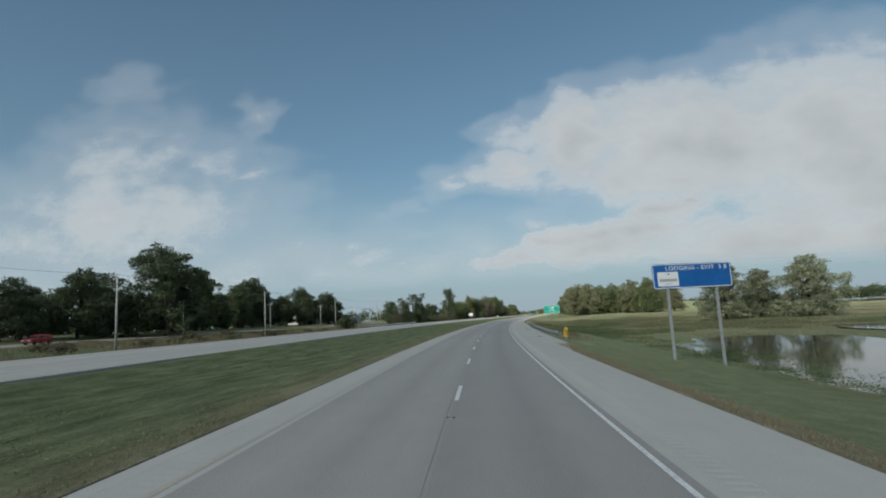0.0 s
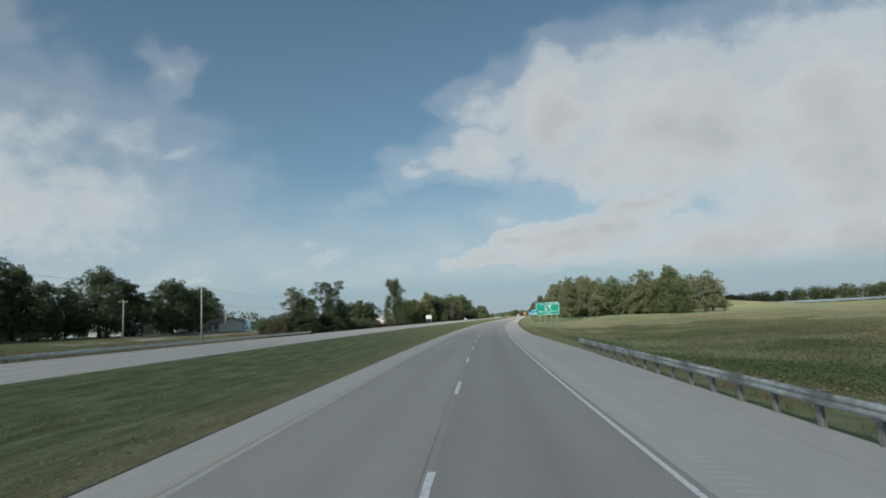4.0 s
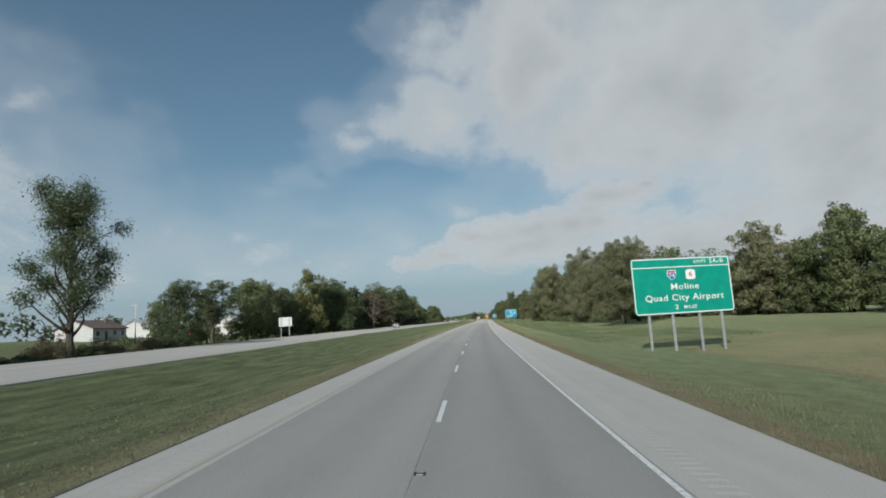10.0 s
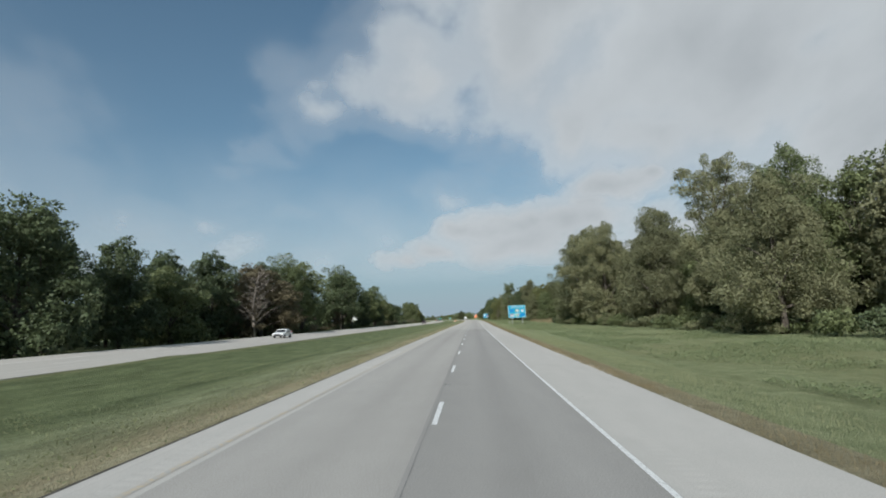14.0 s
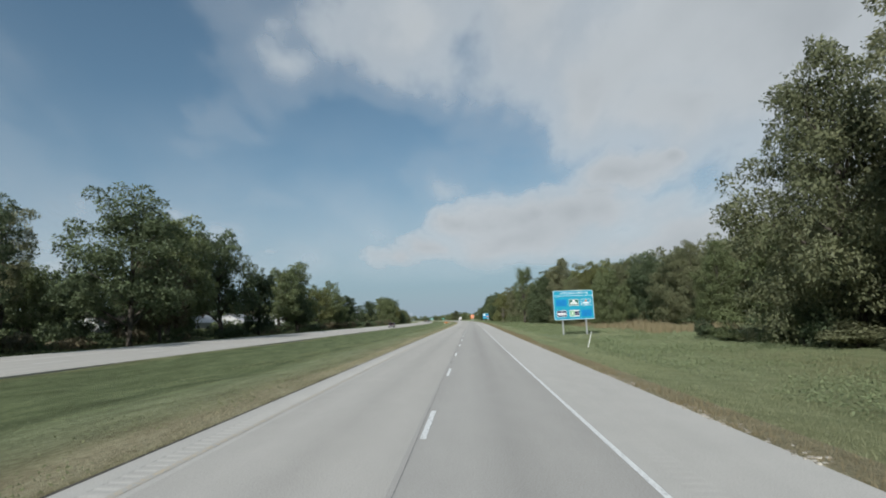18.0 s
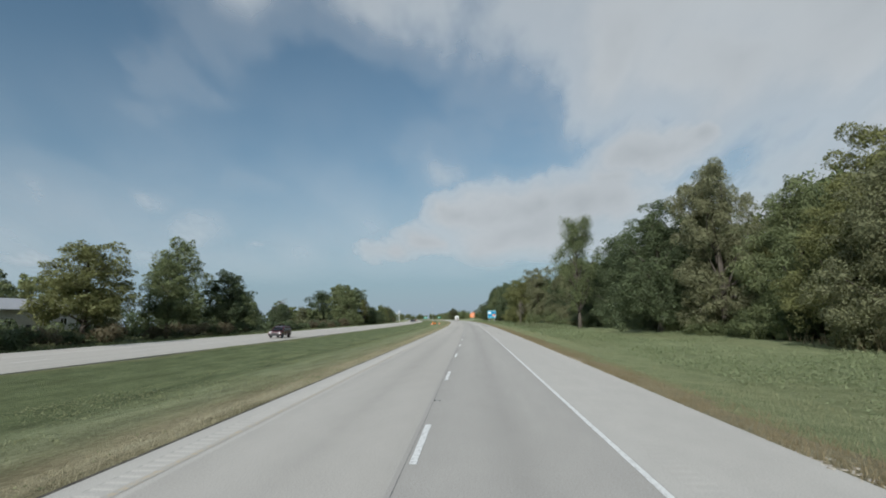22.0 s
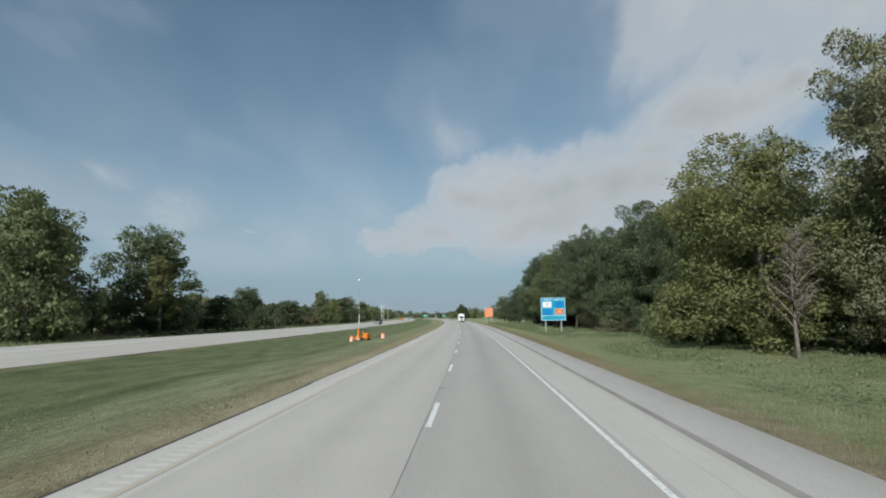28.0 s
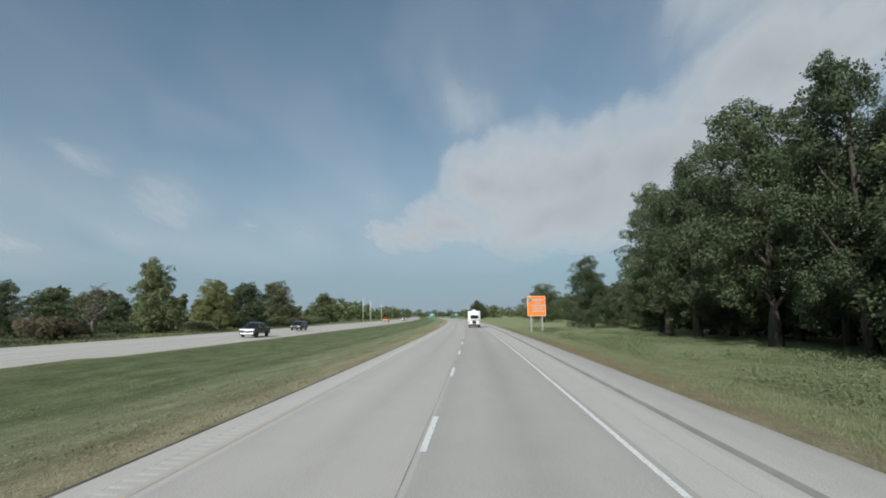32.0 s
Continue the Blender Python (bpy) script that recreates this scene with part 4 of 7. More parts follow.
def scrap(s, lat, length, turn, seed):
    """A curled strip of torn tyre rubber lying on the shoulder."""
    rnd = random.Random(seed)
    bm = bmesh.new()
    n = 7
    rows = []
    for i in range(n):
        f = i / (n - 1) - 0.5
        w = 0.055 * rnd.uniform(0.6, 1.2) * (1.0 - 0.6 * abs(f) * 2)
        y = 0.05 * math.sin(f * 5 + seed) + rnd.uniform(-0.012, 0.012)
        z = 0.02 + 0.05 * (f + 0.5) ** 2 * rnd.uniform(0.6, 1.2)
        rows.append([bm.verts.new((f * length, y + u * w, z + abs(u) * -0.012 + d)) for u, d in ((-1, 0), (0, 0.012), (1, 0), (1, -0.018), (-1, -0.018))])
    for a, b in zip(rows, rows[1:]):
        for j in range(5):
            bm.faces.new((a[j], a[(j + 1) % 5], b[(j + 1) % 5], b[j]))
    bm.faces.new(rows[0])
    bm.faces.new(list(reversed(rows[-1])))
    bmesh.ops.recalc_face_normals(bm, faces=bm.faces)
    me = bpy.data.meshes.new("tyre_scrap")
    bm.to_mesh(me)
    bm.free()
    me.materials.append(RUBBER)
    ob = new("tyre_scrap", me)
    ob.matrix_world = at(s, lat, 0.0, turn)
    tagged(ob, "torn black strip of tyre rubber lying on the shoulder", "litter", "tyre scraps on the shoulder")


for i, (s, lat, length, turn) in enumerate(((96.1, 6.81, 0.50, -60), (77.7, 7.15, 0.40, -7), (65.8, 6.66, 0.32, 46), (65.5, 6.90, 0.32, -21), (684.6, 5.21, 0.25, 32), (867.3, 6.16, 0.30, -35), (865.9, 6.19, 0.35, 18), (875.9, 4.18, 0.30, -49), (869.0, 4.32, 0.25, 4))):
    scrap(s, lat, length, turn, i)
# the median shoulder varies by a hand or two in width; a dark strip edges it
for s0, s1, extra in ((-60, 330, 0.38), (330, 440, 0.26), (440, 790, 0.08), (790, 3100, 0.17)):
    span = S_LINE[(S_LINE >= s0) & (S_LINE <= s1 + 12)]
    if extra:
        strip("road", span, (R_IN - extra, R_IN - 0.004), SHOULDER, 0.0, "outer edge of the narrow concrete shoulder", "road", edge=0.1)
    # bare soil, its dark tone also painting the shadow under the pavement's edge
    strip("soil", span, (R_IN - extra - 0.14, R_IN - extra - 0.004), SOIL_AND_SHADE, -STEP + 0.016, "dark soil and painted edge shadow along the pavement", "soil")


def pavement_marker():
    """A recessed cast-iron reflector holder: two rails, a crossbar and a lens."""
    ob = tagged(new("pavement_marker"), "dark cast-iron reflector marker set between the lanes", "pavement marker", "pavement markers")
    for x in (-0.075, 0.075):
        bm = bmesh.new()
        prism(bm, ((-0.11, 0.0), (0.11, 0.0), (0.06, 0.012), (-0.06, 0.012)), -0.016, 0.016)
        rail = part("rail", bm, IRON, ob)
        rail.matrix_basis = pose(x, 0, 0.002, 0, 0, 90)
    boxed("crossbar", (0.14, 0.075, 0.008), (0, 0, 0.006), IRON, ob, 0.002)
    plate("lens", ((-0.055, 0.0), (0.055, 0.0), (0.05, 0.012), (-0.05, 0.012)), -0.052, -0.040, LAMP_CLEAR, ob, "clear reflector lens")
    return ob


IRON = plain("cast_iron", (0.060, 0.058, 0.055), 0.8, 0.3, wear=0.3)
marker = None
for i in range(0, 41):
    s = 4.05 + 24.384 * i + float(np.interp(24.384 * i, (63, 256, 863), (9.5, 7.9, 6.3)))
    lat = float(lane_drift(s)) - 0.02
    x, y, _ = (float(v) for v in road(s, lat))
    m = pose(x, y, float(lay(s, lat)), 0, math.degrees(math.atan(float(np.interp(s, SV, CROSS)))), heading(s))
    if marker is None:
        marker = pavement_marker()
        marker.matrix_world = m
    else:
        copy_thing(marker, Matrix.Identity(4)).matrix_basis = m

# ---------------------------------------------------------------- trees
def limb_points(rnd, start, end, bend, n=4):
    a, b = Vector(start), Vector(end)
    off = Vector((rnd.uniform(-1, 1), rnd.uniform(-1, 1), rnd.uniform(0, 0.8))) * bend
    return [a.lerp(b, i / n) + off * math.sin(math.pi * i / n) for i in range(n + 1)]


def leaf_cloud(rng, lobes, count, size, droop=0.35, sub=11, loose=0.0):
    """Many small leaves over the lobes (centre, radii), each lobe broken into smaller clumps; returns vertices and faces."""
    big_c, big_r = np.array([c for c, _ in lobes], float), np.array([r for _, r in lobes], float)
    if sub:
        n = len(big_c)
        d = rng.normal(size=(n * sub, 3))
        d /= np.linalg.norm(d, axis=1, keepdims=True)
        c = np.repeat(big_c, sub, 0) + d * np.repeat(big_r, sub, 0) * rng.uniform(0.60, 1.08, (n * sub, 1))
        r = np.repeat(big_r, sub, 0) * rng.uniform(0.24, 0.46, (n * sub, 1)) * np.array([1.0, 1.0, 0.80])
        big_c, big_r = np.concatenate([big_c, c]), np.concatenate([big_r * 0.72, r])
    weight = big_r[:, 0] * big_r[:, 2]
    if sub:
        weight[:n] *= 0.55
    pick = rng.choice(len(big_c), count, p=weight / weight.sum())
    centre, radii = big_c[pick], big_r[pick]
    d = rng.normal(size=(count, 3))
    d[:, 2] += 0.30 if sub else 0.0
    d /= np.linalg.norm(d, axis=1, keepdims=True)
    depth = 1.0 - np.abs(rng.normal(0, 0.22, (count, 1)))
    depth = depth + (rng.random((count, 1)) < 0.12) * rng.uniform(0.05, 0.30, (count, 1))
    p = centre + d * radii * np.clip(depth, 0.15, 1.35) + rng.normal(0, 1.0, (count, 3)) * loose
    p[:, 2] = np.maximum(p[:, 2], 0.15 + p[:, 2] * 0.0) if sub else p[:, 2]
    # leaf axes: outward, sagging, with scatter
    u = d + rng.normal(0, 0.6, (count, 3))
    u[:, 2] -= droop
    u /= np.linalg.norm(u, axis=1, keepdims=True)
    w = np.cross(u, rng.normal(size=(count, 3)))
    w /= np.linalg.norm(w, axis=1, keepdims=True)
    L = size * rng.uniform(0.6, 1.4, (count, 1))
    W = L * rng.uniform(0.32, 0.55, (count, 1))
    v = np.stack([p - u * L * 0.5 + w * W * 0.6, p + u * L * 0.6, p - u * L * 0.35 - w * W], 1).reshape(-1, 3)
    # leaves lie along their clump's surface: the shading follows the clump, with scatter
    face = np.cross(v[1::3] - v[0::3], v[2::3] - v[0::3])
    face /= np.linalg.norm(face, axis=1, keepdims=True)
    turned = (face * d).sum(1) < 0
    face[turned] *= -1
    f = np.arange(count * 3).reshape(-1, 3)
    f[turned] = f[turned][:, ::-1]
    out = d + 0.75 * face
    out /= np.linalg.norm(out, axis=1, keepdims=True)
    return v, f, np.repeat(out, 3, 0)


def tree(seed, height, width, leaves, size, style="broad", leaf=None, base=0.12):
    """A tree of its own: tapered trunk with limbs, and a crown of many small leaves in uneven lobes."""
    rnd, rng = random.Random(seed), np.random.default_rng(seed)
    ob = new("tree")
    bm = bmesh.new()
    lean = Vector((rnd.uniform(-0.04, 0.04) * height, rnd.uniform(-0.04, 0.04) * height, 0))
    top = Vector((0, 0, height * 0.86)) + lean
    n = 6
    r0 = 0.018 * height + 0.05
    spine = [Vector((0, 0, -0.5)).lerp(top, i / n) + Vector((rnd.uniform(-1, 1), rnd.uniform(-1, 1), 0)) * 0.012 * height * (i > 0) for i in range(n + 1)]
    tube(bm, spine, [r0 * (1.35 if i == 0 else 1.0) * (1 - 0.92 * i / n) + 0.02 for i in range(n + 1)], 7)
    lobes = []
    count = {"broad": 15, "tall": 16, "airy": 13, "feather": 34, "column": 12, "round": 13, "bush": 8, "far": 9, "cone": 14}[style]
    for j in range(count):
        f = (j + rnd.random()) / count
        a = j * 2.4 + rnd.uniform(-0.5, 0.5)
        if style == "broad":
            zc, env = base + 0.12 + f * 0.72, math.sin(math.pi * min(0.96, 0.28 + f * 0.68))
        elif style == "tall":
            zc, env = base + 0.10 + f * 0.76, 0.95 - 0.45 * abs(f - 0.45)
        elif style == "airy":
            zc, env = base + 0.25 + f * 0.62, 0.55 + 0.5 * f
        elif style == "feather":
            zc, env = base + 0.12 + f * 0.74, (0.62 + 0.75 * math.sin(math.pi * min(1.0, 0.10 + 0.90 * f))) * rnd.uniform(0.30, 1.25)
        elif style == "column":
            zc, env = base + 0.08 + f * 0.8, 0.85 - 0.35 * f
        elif style == "cone":
            zc, env = base + 0.02 + f * 0.88, 1.0 - 0.9 * f
        elif style == "bush":
            zc, env = 0.25 + f * 0.42, 0.9 - 0.4 * f
        else:
            zc, env = base + 0.16 + f * 0.66, math.sin(math.pi * min(0.95, 0.30 + f * 0.62))
        rad = width / 2 * env * rnd.uniform(0.45, 0.78)
        lr = width * {"airy": 0.20, "feather": 0.085, "column": 0.22, "cone": 0.16, "bush": 0.24}.get(style, 0.19) * rnd.uniform(0.7, 1.3)
        c = Vector((math.cos(a) * rad, math.sin(a) * rad, zc * height)) + lean * zc
        lobes.append((tuple(c), (lr, lr, lr * rnd.uniform(0.7, 1.05) * (1.3 if style in ("column", "tall") else 1.0))))
        root = min(0.8, max(0.15, zc - 0.22)) * height
        q = spine[0].lerp(spine[-1], (root + 0.5) / (top.z + 0.5))
        if style != "bush" or j < 4:
            pts = limb_points(rnd, q, c, 0.05 * height)
            lim = r0 * 0.42 * (1 - 0.5 * f)
            tube(bm, pts, [lim * (1 - 0.8 * i / 4) + 0.012 for i in range(5)], 5)
    if style in ("broad", "tall", "round", "column"):
        # low boughs that clothe the foot of the crown
        for j in range(7):
            a = j * 0.9 + rnd.uniform(-0.3, 0.3)
            lr = width * rnd.uniform(0.12, 0.18)
            lobes.append(((math.cos(a) * width * rnd.uniform(0.2, 0.36), math.sin(a) * width * rnd.uniform(0.2, 0.36), height * (base + rnd.uniform(0.10, 0.26))), (lr, lr, lr * 1.1)))
    if style != "feather":
        lobes.append(((float(lean.x), float(lean.y), height * (0.60 if style != "bush" else 0.4)), (width * 0.24, width * 0.24, height * 0.24)))
    lobes.append(((float(lean.x), float(lean.y), height * 0.86), (width * (0.05 if style == "cone" else 0.15), width * (0.05 if style == "cone" else 0.15), height * 0.11)))
    part("trunk", bm, BARK, ob, "", True)
    v, f, nrm = leaf_cloud(rng, lobes, leaves, size, loose=0.050 * width if style == "feather" else 0.007 * width)
    mesh_object("crown", v, f.tolist(), leaf or LEAF_GREEN, ob, smooth=True, normals=nrm)
    return ob


def bare_tree(seed, height, width):
    """A dead tree: forked limbs and fine bare twigs."""
    rnd = random.Random(seed)
    ob = new("dead_tree")
    bm, tw = bmesh.new(), bmesh.new()
    r0 = 0.02 * height
    spine = limb_points(rnd, (0, 0, -0.4), (rnd.uniform(-0.6, 0.6), rnd.uniform(-0.6, 0.6), height), 0.4, 6)
    tube(bm, spine, [r0 * (1 - 0.9 * i / 6) + 0.015 for i in range(7)], 7)
    for j in range(26):
        f = 0.25 + 0.72 * j / 26
        a = j * 2.4
        q = spine[0].lerp(spine[-1], f)
        e = q + Vector((math.cos(a), math.sin(a), rnd.uniform(0.7, 1.5))) * width / 2 * rnd.uniform(0.55, 1.0) * (1.15 - 0.75 * f)
        tube(bm, limb_points(rnd, q, e, 0.5), [r0 * 0.3 * (1 - 0.85 * i / 4) + 0.01 for i in range(5)], 5)
        for _ in range(22):
            g = q.lerp(e, rnd.uniform(0.3, 1.0))
            h = g + Vector((rnd.uniform(-1, 1), rnd.uniform(-1, 1), rnd.uniform(-0.5, 0.8))) * width * 0.14
            tube(tw, [g, g.lerp(h, 0.5) + Vector((0, 0, 0.05)), h], [0.018, 0.012, 0.006], 3)
    part("trunk", bm, DEAD_WOOD, ob, "", True)
    tagged(part("twig_spray", tw, DEAD_WOOD, ob), "", "", "", "stuff")
    return ob


MODELS = {
    "broad": [tree(11, 14, 11, 21000, 0.28, "broad", None, 0.0), tree(12, 15, 12, 21000, 0.29, "broad", None, 0.02), tree(13, 13, 10, 19000, 0.27, "round", None, 0.0), tree(14, 14, 11, 21000, 0.28, "broad", None, 0.04)],
    "raised": [tree(18, 15, 12, 26000, 0.25, "broad", None, 0.15), tree(19, 16, 12, 26000, 0.25, "broad", None, 0.18), tree(20, 15, 11, 25000, 0.25, "round", None, 0.16)],
    "tall": [tree(21, 18, 9.5, 21000, 0.28, "tall", None, 0.0), tree(22, 19, 10.5, 21000, 0.29, "tall", None, 0.03), tree(23, 17, 9, 20000, 0.28, "tall", None, 0.0)],
    "rich_broad": [tree(15, 16, 12, 70000, 0.16, "broad", None, 0.0), tree(16, 15, 12, 68000, 0.16, "round", None, 0.02), tree(17, 16, 11, 68000, 0.16, "broad", None, 0.05)],
    "rich_tall": [tree(24, 20, 10, 70000, 0.165, "tall", None, 0.0), tree(25, 19, 9.5, 68000, 0.16, "tall", None, 0.04)],
    "rich_raised": [tree(26, 18, 12, 72000, 0.16, "broad", LEAF_DARK, 0.14), tree(27, 18, 11, 70000, 0.16, "round", LEAF_DARK, 0.16)],
    "airy": [tree(31, 17, 8.5, 14000, 0.22, "airy"), tree(32, 16, 9, 15000, 0.22, "airy"), tree(33, 18, 9, 15000, 0.22, "airy")],
    "feather": [tree(34, 18, 9.5, 30000, 0.18, "feather", None, 0.17), tree(35, 18, 9, 30000, 0.18, "feather", None, 0.17)],
    "column": [tree(41, 12, 5.5, 14000, 0.22, "column", None, 0.0), tree(43, 12, 6, 13000, 0.22, "cone")],
    "bush": [tree(51, 3.4, 4.6, 6500, 0.155, "bush", None, 0.0), tree(52, 3.0, 5.2, 6500, 0.155, "bush", None, 0.0), tree(53, 3.8, 4.0, 6500, 0.155, "bush", None, 0.0)],
    "conifer": [tree(44, 15, 9, 20000, 0.24, "cone", None, 0.02)],
    "bare": [bare_tree(71, 13, 8), bare_tree(72, 10, 6)],
}
NOMINAL = {"broad": ((14, 11), (15, 12), (13, 10), (14, 11)), "raised": ((15, 12), (16, 12), (15, 11)), "tall": ((18, 9.5), (19, 10.5), (17, 9)), "rich_broad": ((16, 12), (15, 12), (16, 11)), "rich_tall": ((20, 10), (19, 9.5)), "rich_raised": ((18, 12), (18, 11)),
           "airy": ((17, 8.5), (16, 9), (18, 9)), "feather": ((18, 9.5), (18, 9)), "column": ((12, 5.5), (12, 6)), "bush": ((3.4, 4.6), (3.0, 5.2), (3.8, 4.0)), "bare": ((13, 8), (10, 6)), "conifer": ((15, 9),)}
LEAVES = {"d": LEAF_DARK, "g": LEAF_GREEN, "o": LEAF_OLIVE, "y": LEAF_GOLD, "r": LEAF_RUST, "s": LEAF_SILVER, "p": LEAF_SAGE}
TONE_WORDS = {"d": "dark green", "g": "green", "o": "olive green", "y": "gold-tinged", "r": "rusty brown", "s": "silvery green", "p": "pale sage"}
SHAPE_WORDS = {"broad": "broad-crowned deciduous tree", "raised": "high-crowned broad tree", "tall": "tall deciduous tree", "airy": "thin open-crowned tree", "feather": "slender feathery tree", "column": "narrow upright tree", "bush": "dense shrub", "bare": "leafless dead tree", "conifer": "tall conifer"}
grow = random.Random(2024)
FIRST, BRUSH = {}, {}


def plant(shape, s, lat, height, width, tone, place, group=""):
    """Plants one tree of a shape at s, lat, with its height, crown width and leaf tone."""
    if shape == "bush" and (lat < -46.8 or lat > 33):
        x, y, _ = (float(v) for v in road(s, lat))
        z = float(lay(s, lat)) - STEP
        for k in range(5):
            a, r = k * 2.4 + s, width * 0.26
            BRUSH.setdefault(tone, []).append(((x + math.cos(a) * width * 0.24, y + math.sin(a) * width * 0.24, z + height * (0.3 + 0.09 * k)), (r, r, height * 0.26)))
        return None
    kind = "rich_" + shape if shape in ("broad", "tall", "raised") and 0 < lat < 48 else shape
    k = grow.randrange(len(MODELS[kind]))
    src, nominal = MODELS[kind][k], NOMINAL[kind][k]
    width = max(width, height * {"broad": 0.72, "raised": 0.72, "tall": 0.52, "airy": 0.45}.get(shape, 0.0))
    sz, sx = height * (0.94 if kind == "raised" else 1.0) / nominal[0] / 0.96, width / nominal[1]
    x, y, _ = (float(v) for v in road(s, lat))
    m = pose(x, y, float(lay(s, lat)) - STEP - 0.12, 0, 0, grow.uniform(0, 360)) @ Matrix.Diagonal((sx, sx, sz, 1.0))
    if (kind, k) not in FIRST:
        FIRST[(kind, k)] = ob = src
        ob.matrix_basis = m
    else:
        ob = copy_thing(src, Matrix.Identity(4))
        ob.matrix_basis = m
    ob.name = {"bush": "shrub", "bare": "dead_tree"}.get(shape, "tree")
    for c in ob.children:
        if c.name.startswith("crown"):
            c.material_slots[0].link = "OBJECT"
            c.material_slots[0].material = LEAVES[tone]
    words = SHAPE_WORDS[shape] if shape == "bare" else TONE_WORDS[tone] + " " + SHAPE_WORDS[shape]
    return tagged(ob, words + " " + place, "shrub" if shape == "bush" else "tree", group)


def wood(s0, s1, lat0, lat1, gap, heights, tones, place, group, front=("broad", "tall", "broad"), rows=2, side=1, under=0.5):
    """A belt of trees: a front row of single trees, shrubs at its foot, and the joined mass of the wood behind."""
    lobes = []
    for r in range(rows):
        s = s0 + grow.uniform(0, gap)
        while s < s1:
            f = (s - s0) / max(1.0, s1 - s0)
            lat = lat0 + (lat1 - lat0) * f + side * (r * 6.0 + grow.uniform(-1.6, 2.2))
            h = grow.uniform(*heights) * (1.0 + 0.05 * r)
            if r == 0:
                shape = grow.choice(front)
                plant(shape, s, lat, h, h * grow.uniform(0.66, 0.9) * (0.85 if shape in ("tall", "airy") else 1.0), grow.choice(tones), place, group)
            else:
                x, y, _ = (float(v) for v in road(s, lat))
                z = float(lay(s, lat))
                for k in range(6):
                    w = h * grow.uniform(0.16, 0.24)
                    up = 0.10 + 0.72 * k / 5
                    lobes.append(((x + grow.uniform(-0.22, 0.22) * h * (1 - 0.5 * up), y + grow.uniform(-0.22, 0.22) * h * (1 - 0.5 * up), z + up * h + 0.3), (w, w, w)))
            s += gap * grow.uniform(0.7, 1.35)
    if lobes:
        rng = np.random.default_rng(int(s0 * 7 + abs(lat0)))
        v, f, nrm = leaf_cloud(rng, lobes, 240 * len(lobes), 0.64, 0.35, 6)
        tagged(mesh_object("woodland", v, f.tolist(), LEAVES[tones[len(tones) // 2]], smooth=True, normals=nrm), "dense green foliage of the wood " + place, "woods", "", "stuff")
    s = s0
    while under and s < s1:
        f = (s - s0) / max(1.0, s1 - s0)
        plant("bush", s, lat0 + (lat1 - lat0) * f - side * grow.uniform(1.0, 3.6), grow.uniform(1.6, 3.8), grow.uniform(3.2, 6.0), grow.choice(tones), "at the foot of the trees", group)
        s += gap * grow.uniform(0.6, 1.3) / under


# single trees that stand out: shape, s, lat, height, width, tone
LEFT_A = (("broad", 89, -88, 10.5, 11, "d"), ("broad", 97, -92, 12.5, 13.5, "d"), ("broad", 104, -86, 14.5, 13, "d"), ("broad", 114, -90, 14.7, 12, "d"), ("broad", 121, -78, 21.5, 22.0, "d"),
          ("broad", 131, -81, 18.0, 14.0, "d"), ("conifer", 154, -90, 19.0, 13.0, "d"), ("broad", 143, -93, 13.5, 12, "d"), ("broad", 165, -92, 12.0, 11.0, "d"))
LEFT_B = (("broad", 188, -98, 16.0, 13.0, "d"), ("broad", 198, -101, 18.5, 14.0, "d"), ("broad", 207, -104, 20.5, 15.0, "d"), ("broad", 217, -104, 17.0, 13.0, "d"), ("broad", 227, -92, 17.0, 13.5, "d"),
          ("broad", 236, -92, 14.5, 12.0, "d"), ("broad", 250, -89, 15.6, 15.0, "d"), ("broad", 262, -93, 14.0, 14.0, "d"), ("broad", 276, -100, 14.5, 15.0, "d"), ("broad", 290, -104, 15.6, 15.0, "d"),
          ("broad", 326, -80, 13.0, 14.0, "d"))
LEFT_C = (("broad", 228, -43, 6.6, 8.7, "d"), ("airy", 236, -46, 10.9, 9.0, "o"), ("broad", 246, -43, 6.6, 7.9, "d"), ("airy", 256, -46, 13.8, 8.3, "d"),
          ("broad", 266, -46, 9.6, 8.1, "d"), ("broad", 302, -50, 11.0, 7.8, "d"), ("broad", 310, -49, 10.4, 8.8, "d"), ("feather", 328, -43, 18.2, 10.2, "d"), ("broad", 316, -58, 10.5, 10, "d"))
LEFT_D = (("broad", 356, -47, 11.2, 8.0, "d"), ("airy", 369, -48, 11.2, 9.0, "d"), ("broad", 381, -47, 13.0, 10.5, "g"), ("broad", 393, -48, 13.6, 9.0, "o"), ("broad", 404, -48, 12.2, 11.0, "d"),
          ("broad", 412, -50, 12.8, 9.0, "d"), ("tall", 420, -46, 18.7, 8.7, "y"), ("broad", 432, -43, 16.6, 15.0, "d"), ("broad", 441, -48, 16.4, 13.0, "d"), ("broad", 453, -47, 15.6, 11.0, "d"),
          ("broad", 464, -46, 12.6, 12.5, "g"), ("broad", 470, -51, 15.6, 10.0, "d"), ("broad", 485, -50, 17.2, 12.0, "d"), ("bare", 487, -42, 12.5, 11.0, "r"), ("broad", 495, -44, 15.6, 20.0, "r"))
LEFT_E = (("raised", 508, -48, 16.5, 13.0, "d"), ("raised", 519, -47, 18.6, 12.0, "g"), ("raised", 531, -47, 19.8, 17.0, "g"), ("airy", 549, -52, 16.6, 7.5, "d"), ("airy", 556, -56, 17.6, 8.0, "s"),
          ("raised", 561, -43, 19.2, 17.0, "d"), ("raised", 571, -45, 12.5, 10.0, "r"), ("raised", 578, -48, 21.0, 12.0, "g"), ("raised", 586, -51, 19.6, 12.0, "g"), ("raised", 597, -48, 21.4, 15.5, "d"),
          ("tall", 611, -46, 15.0, 8.0, "d"))
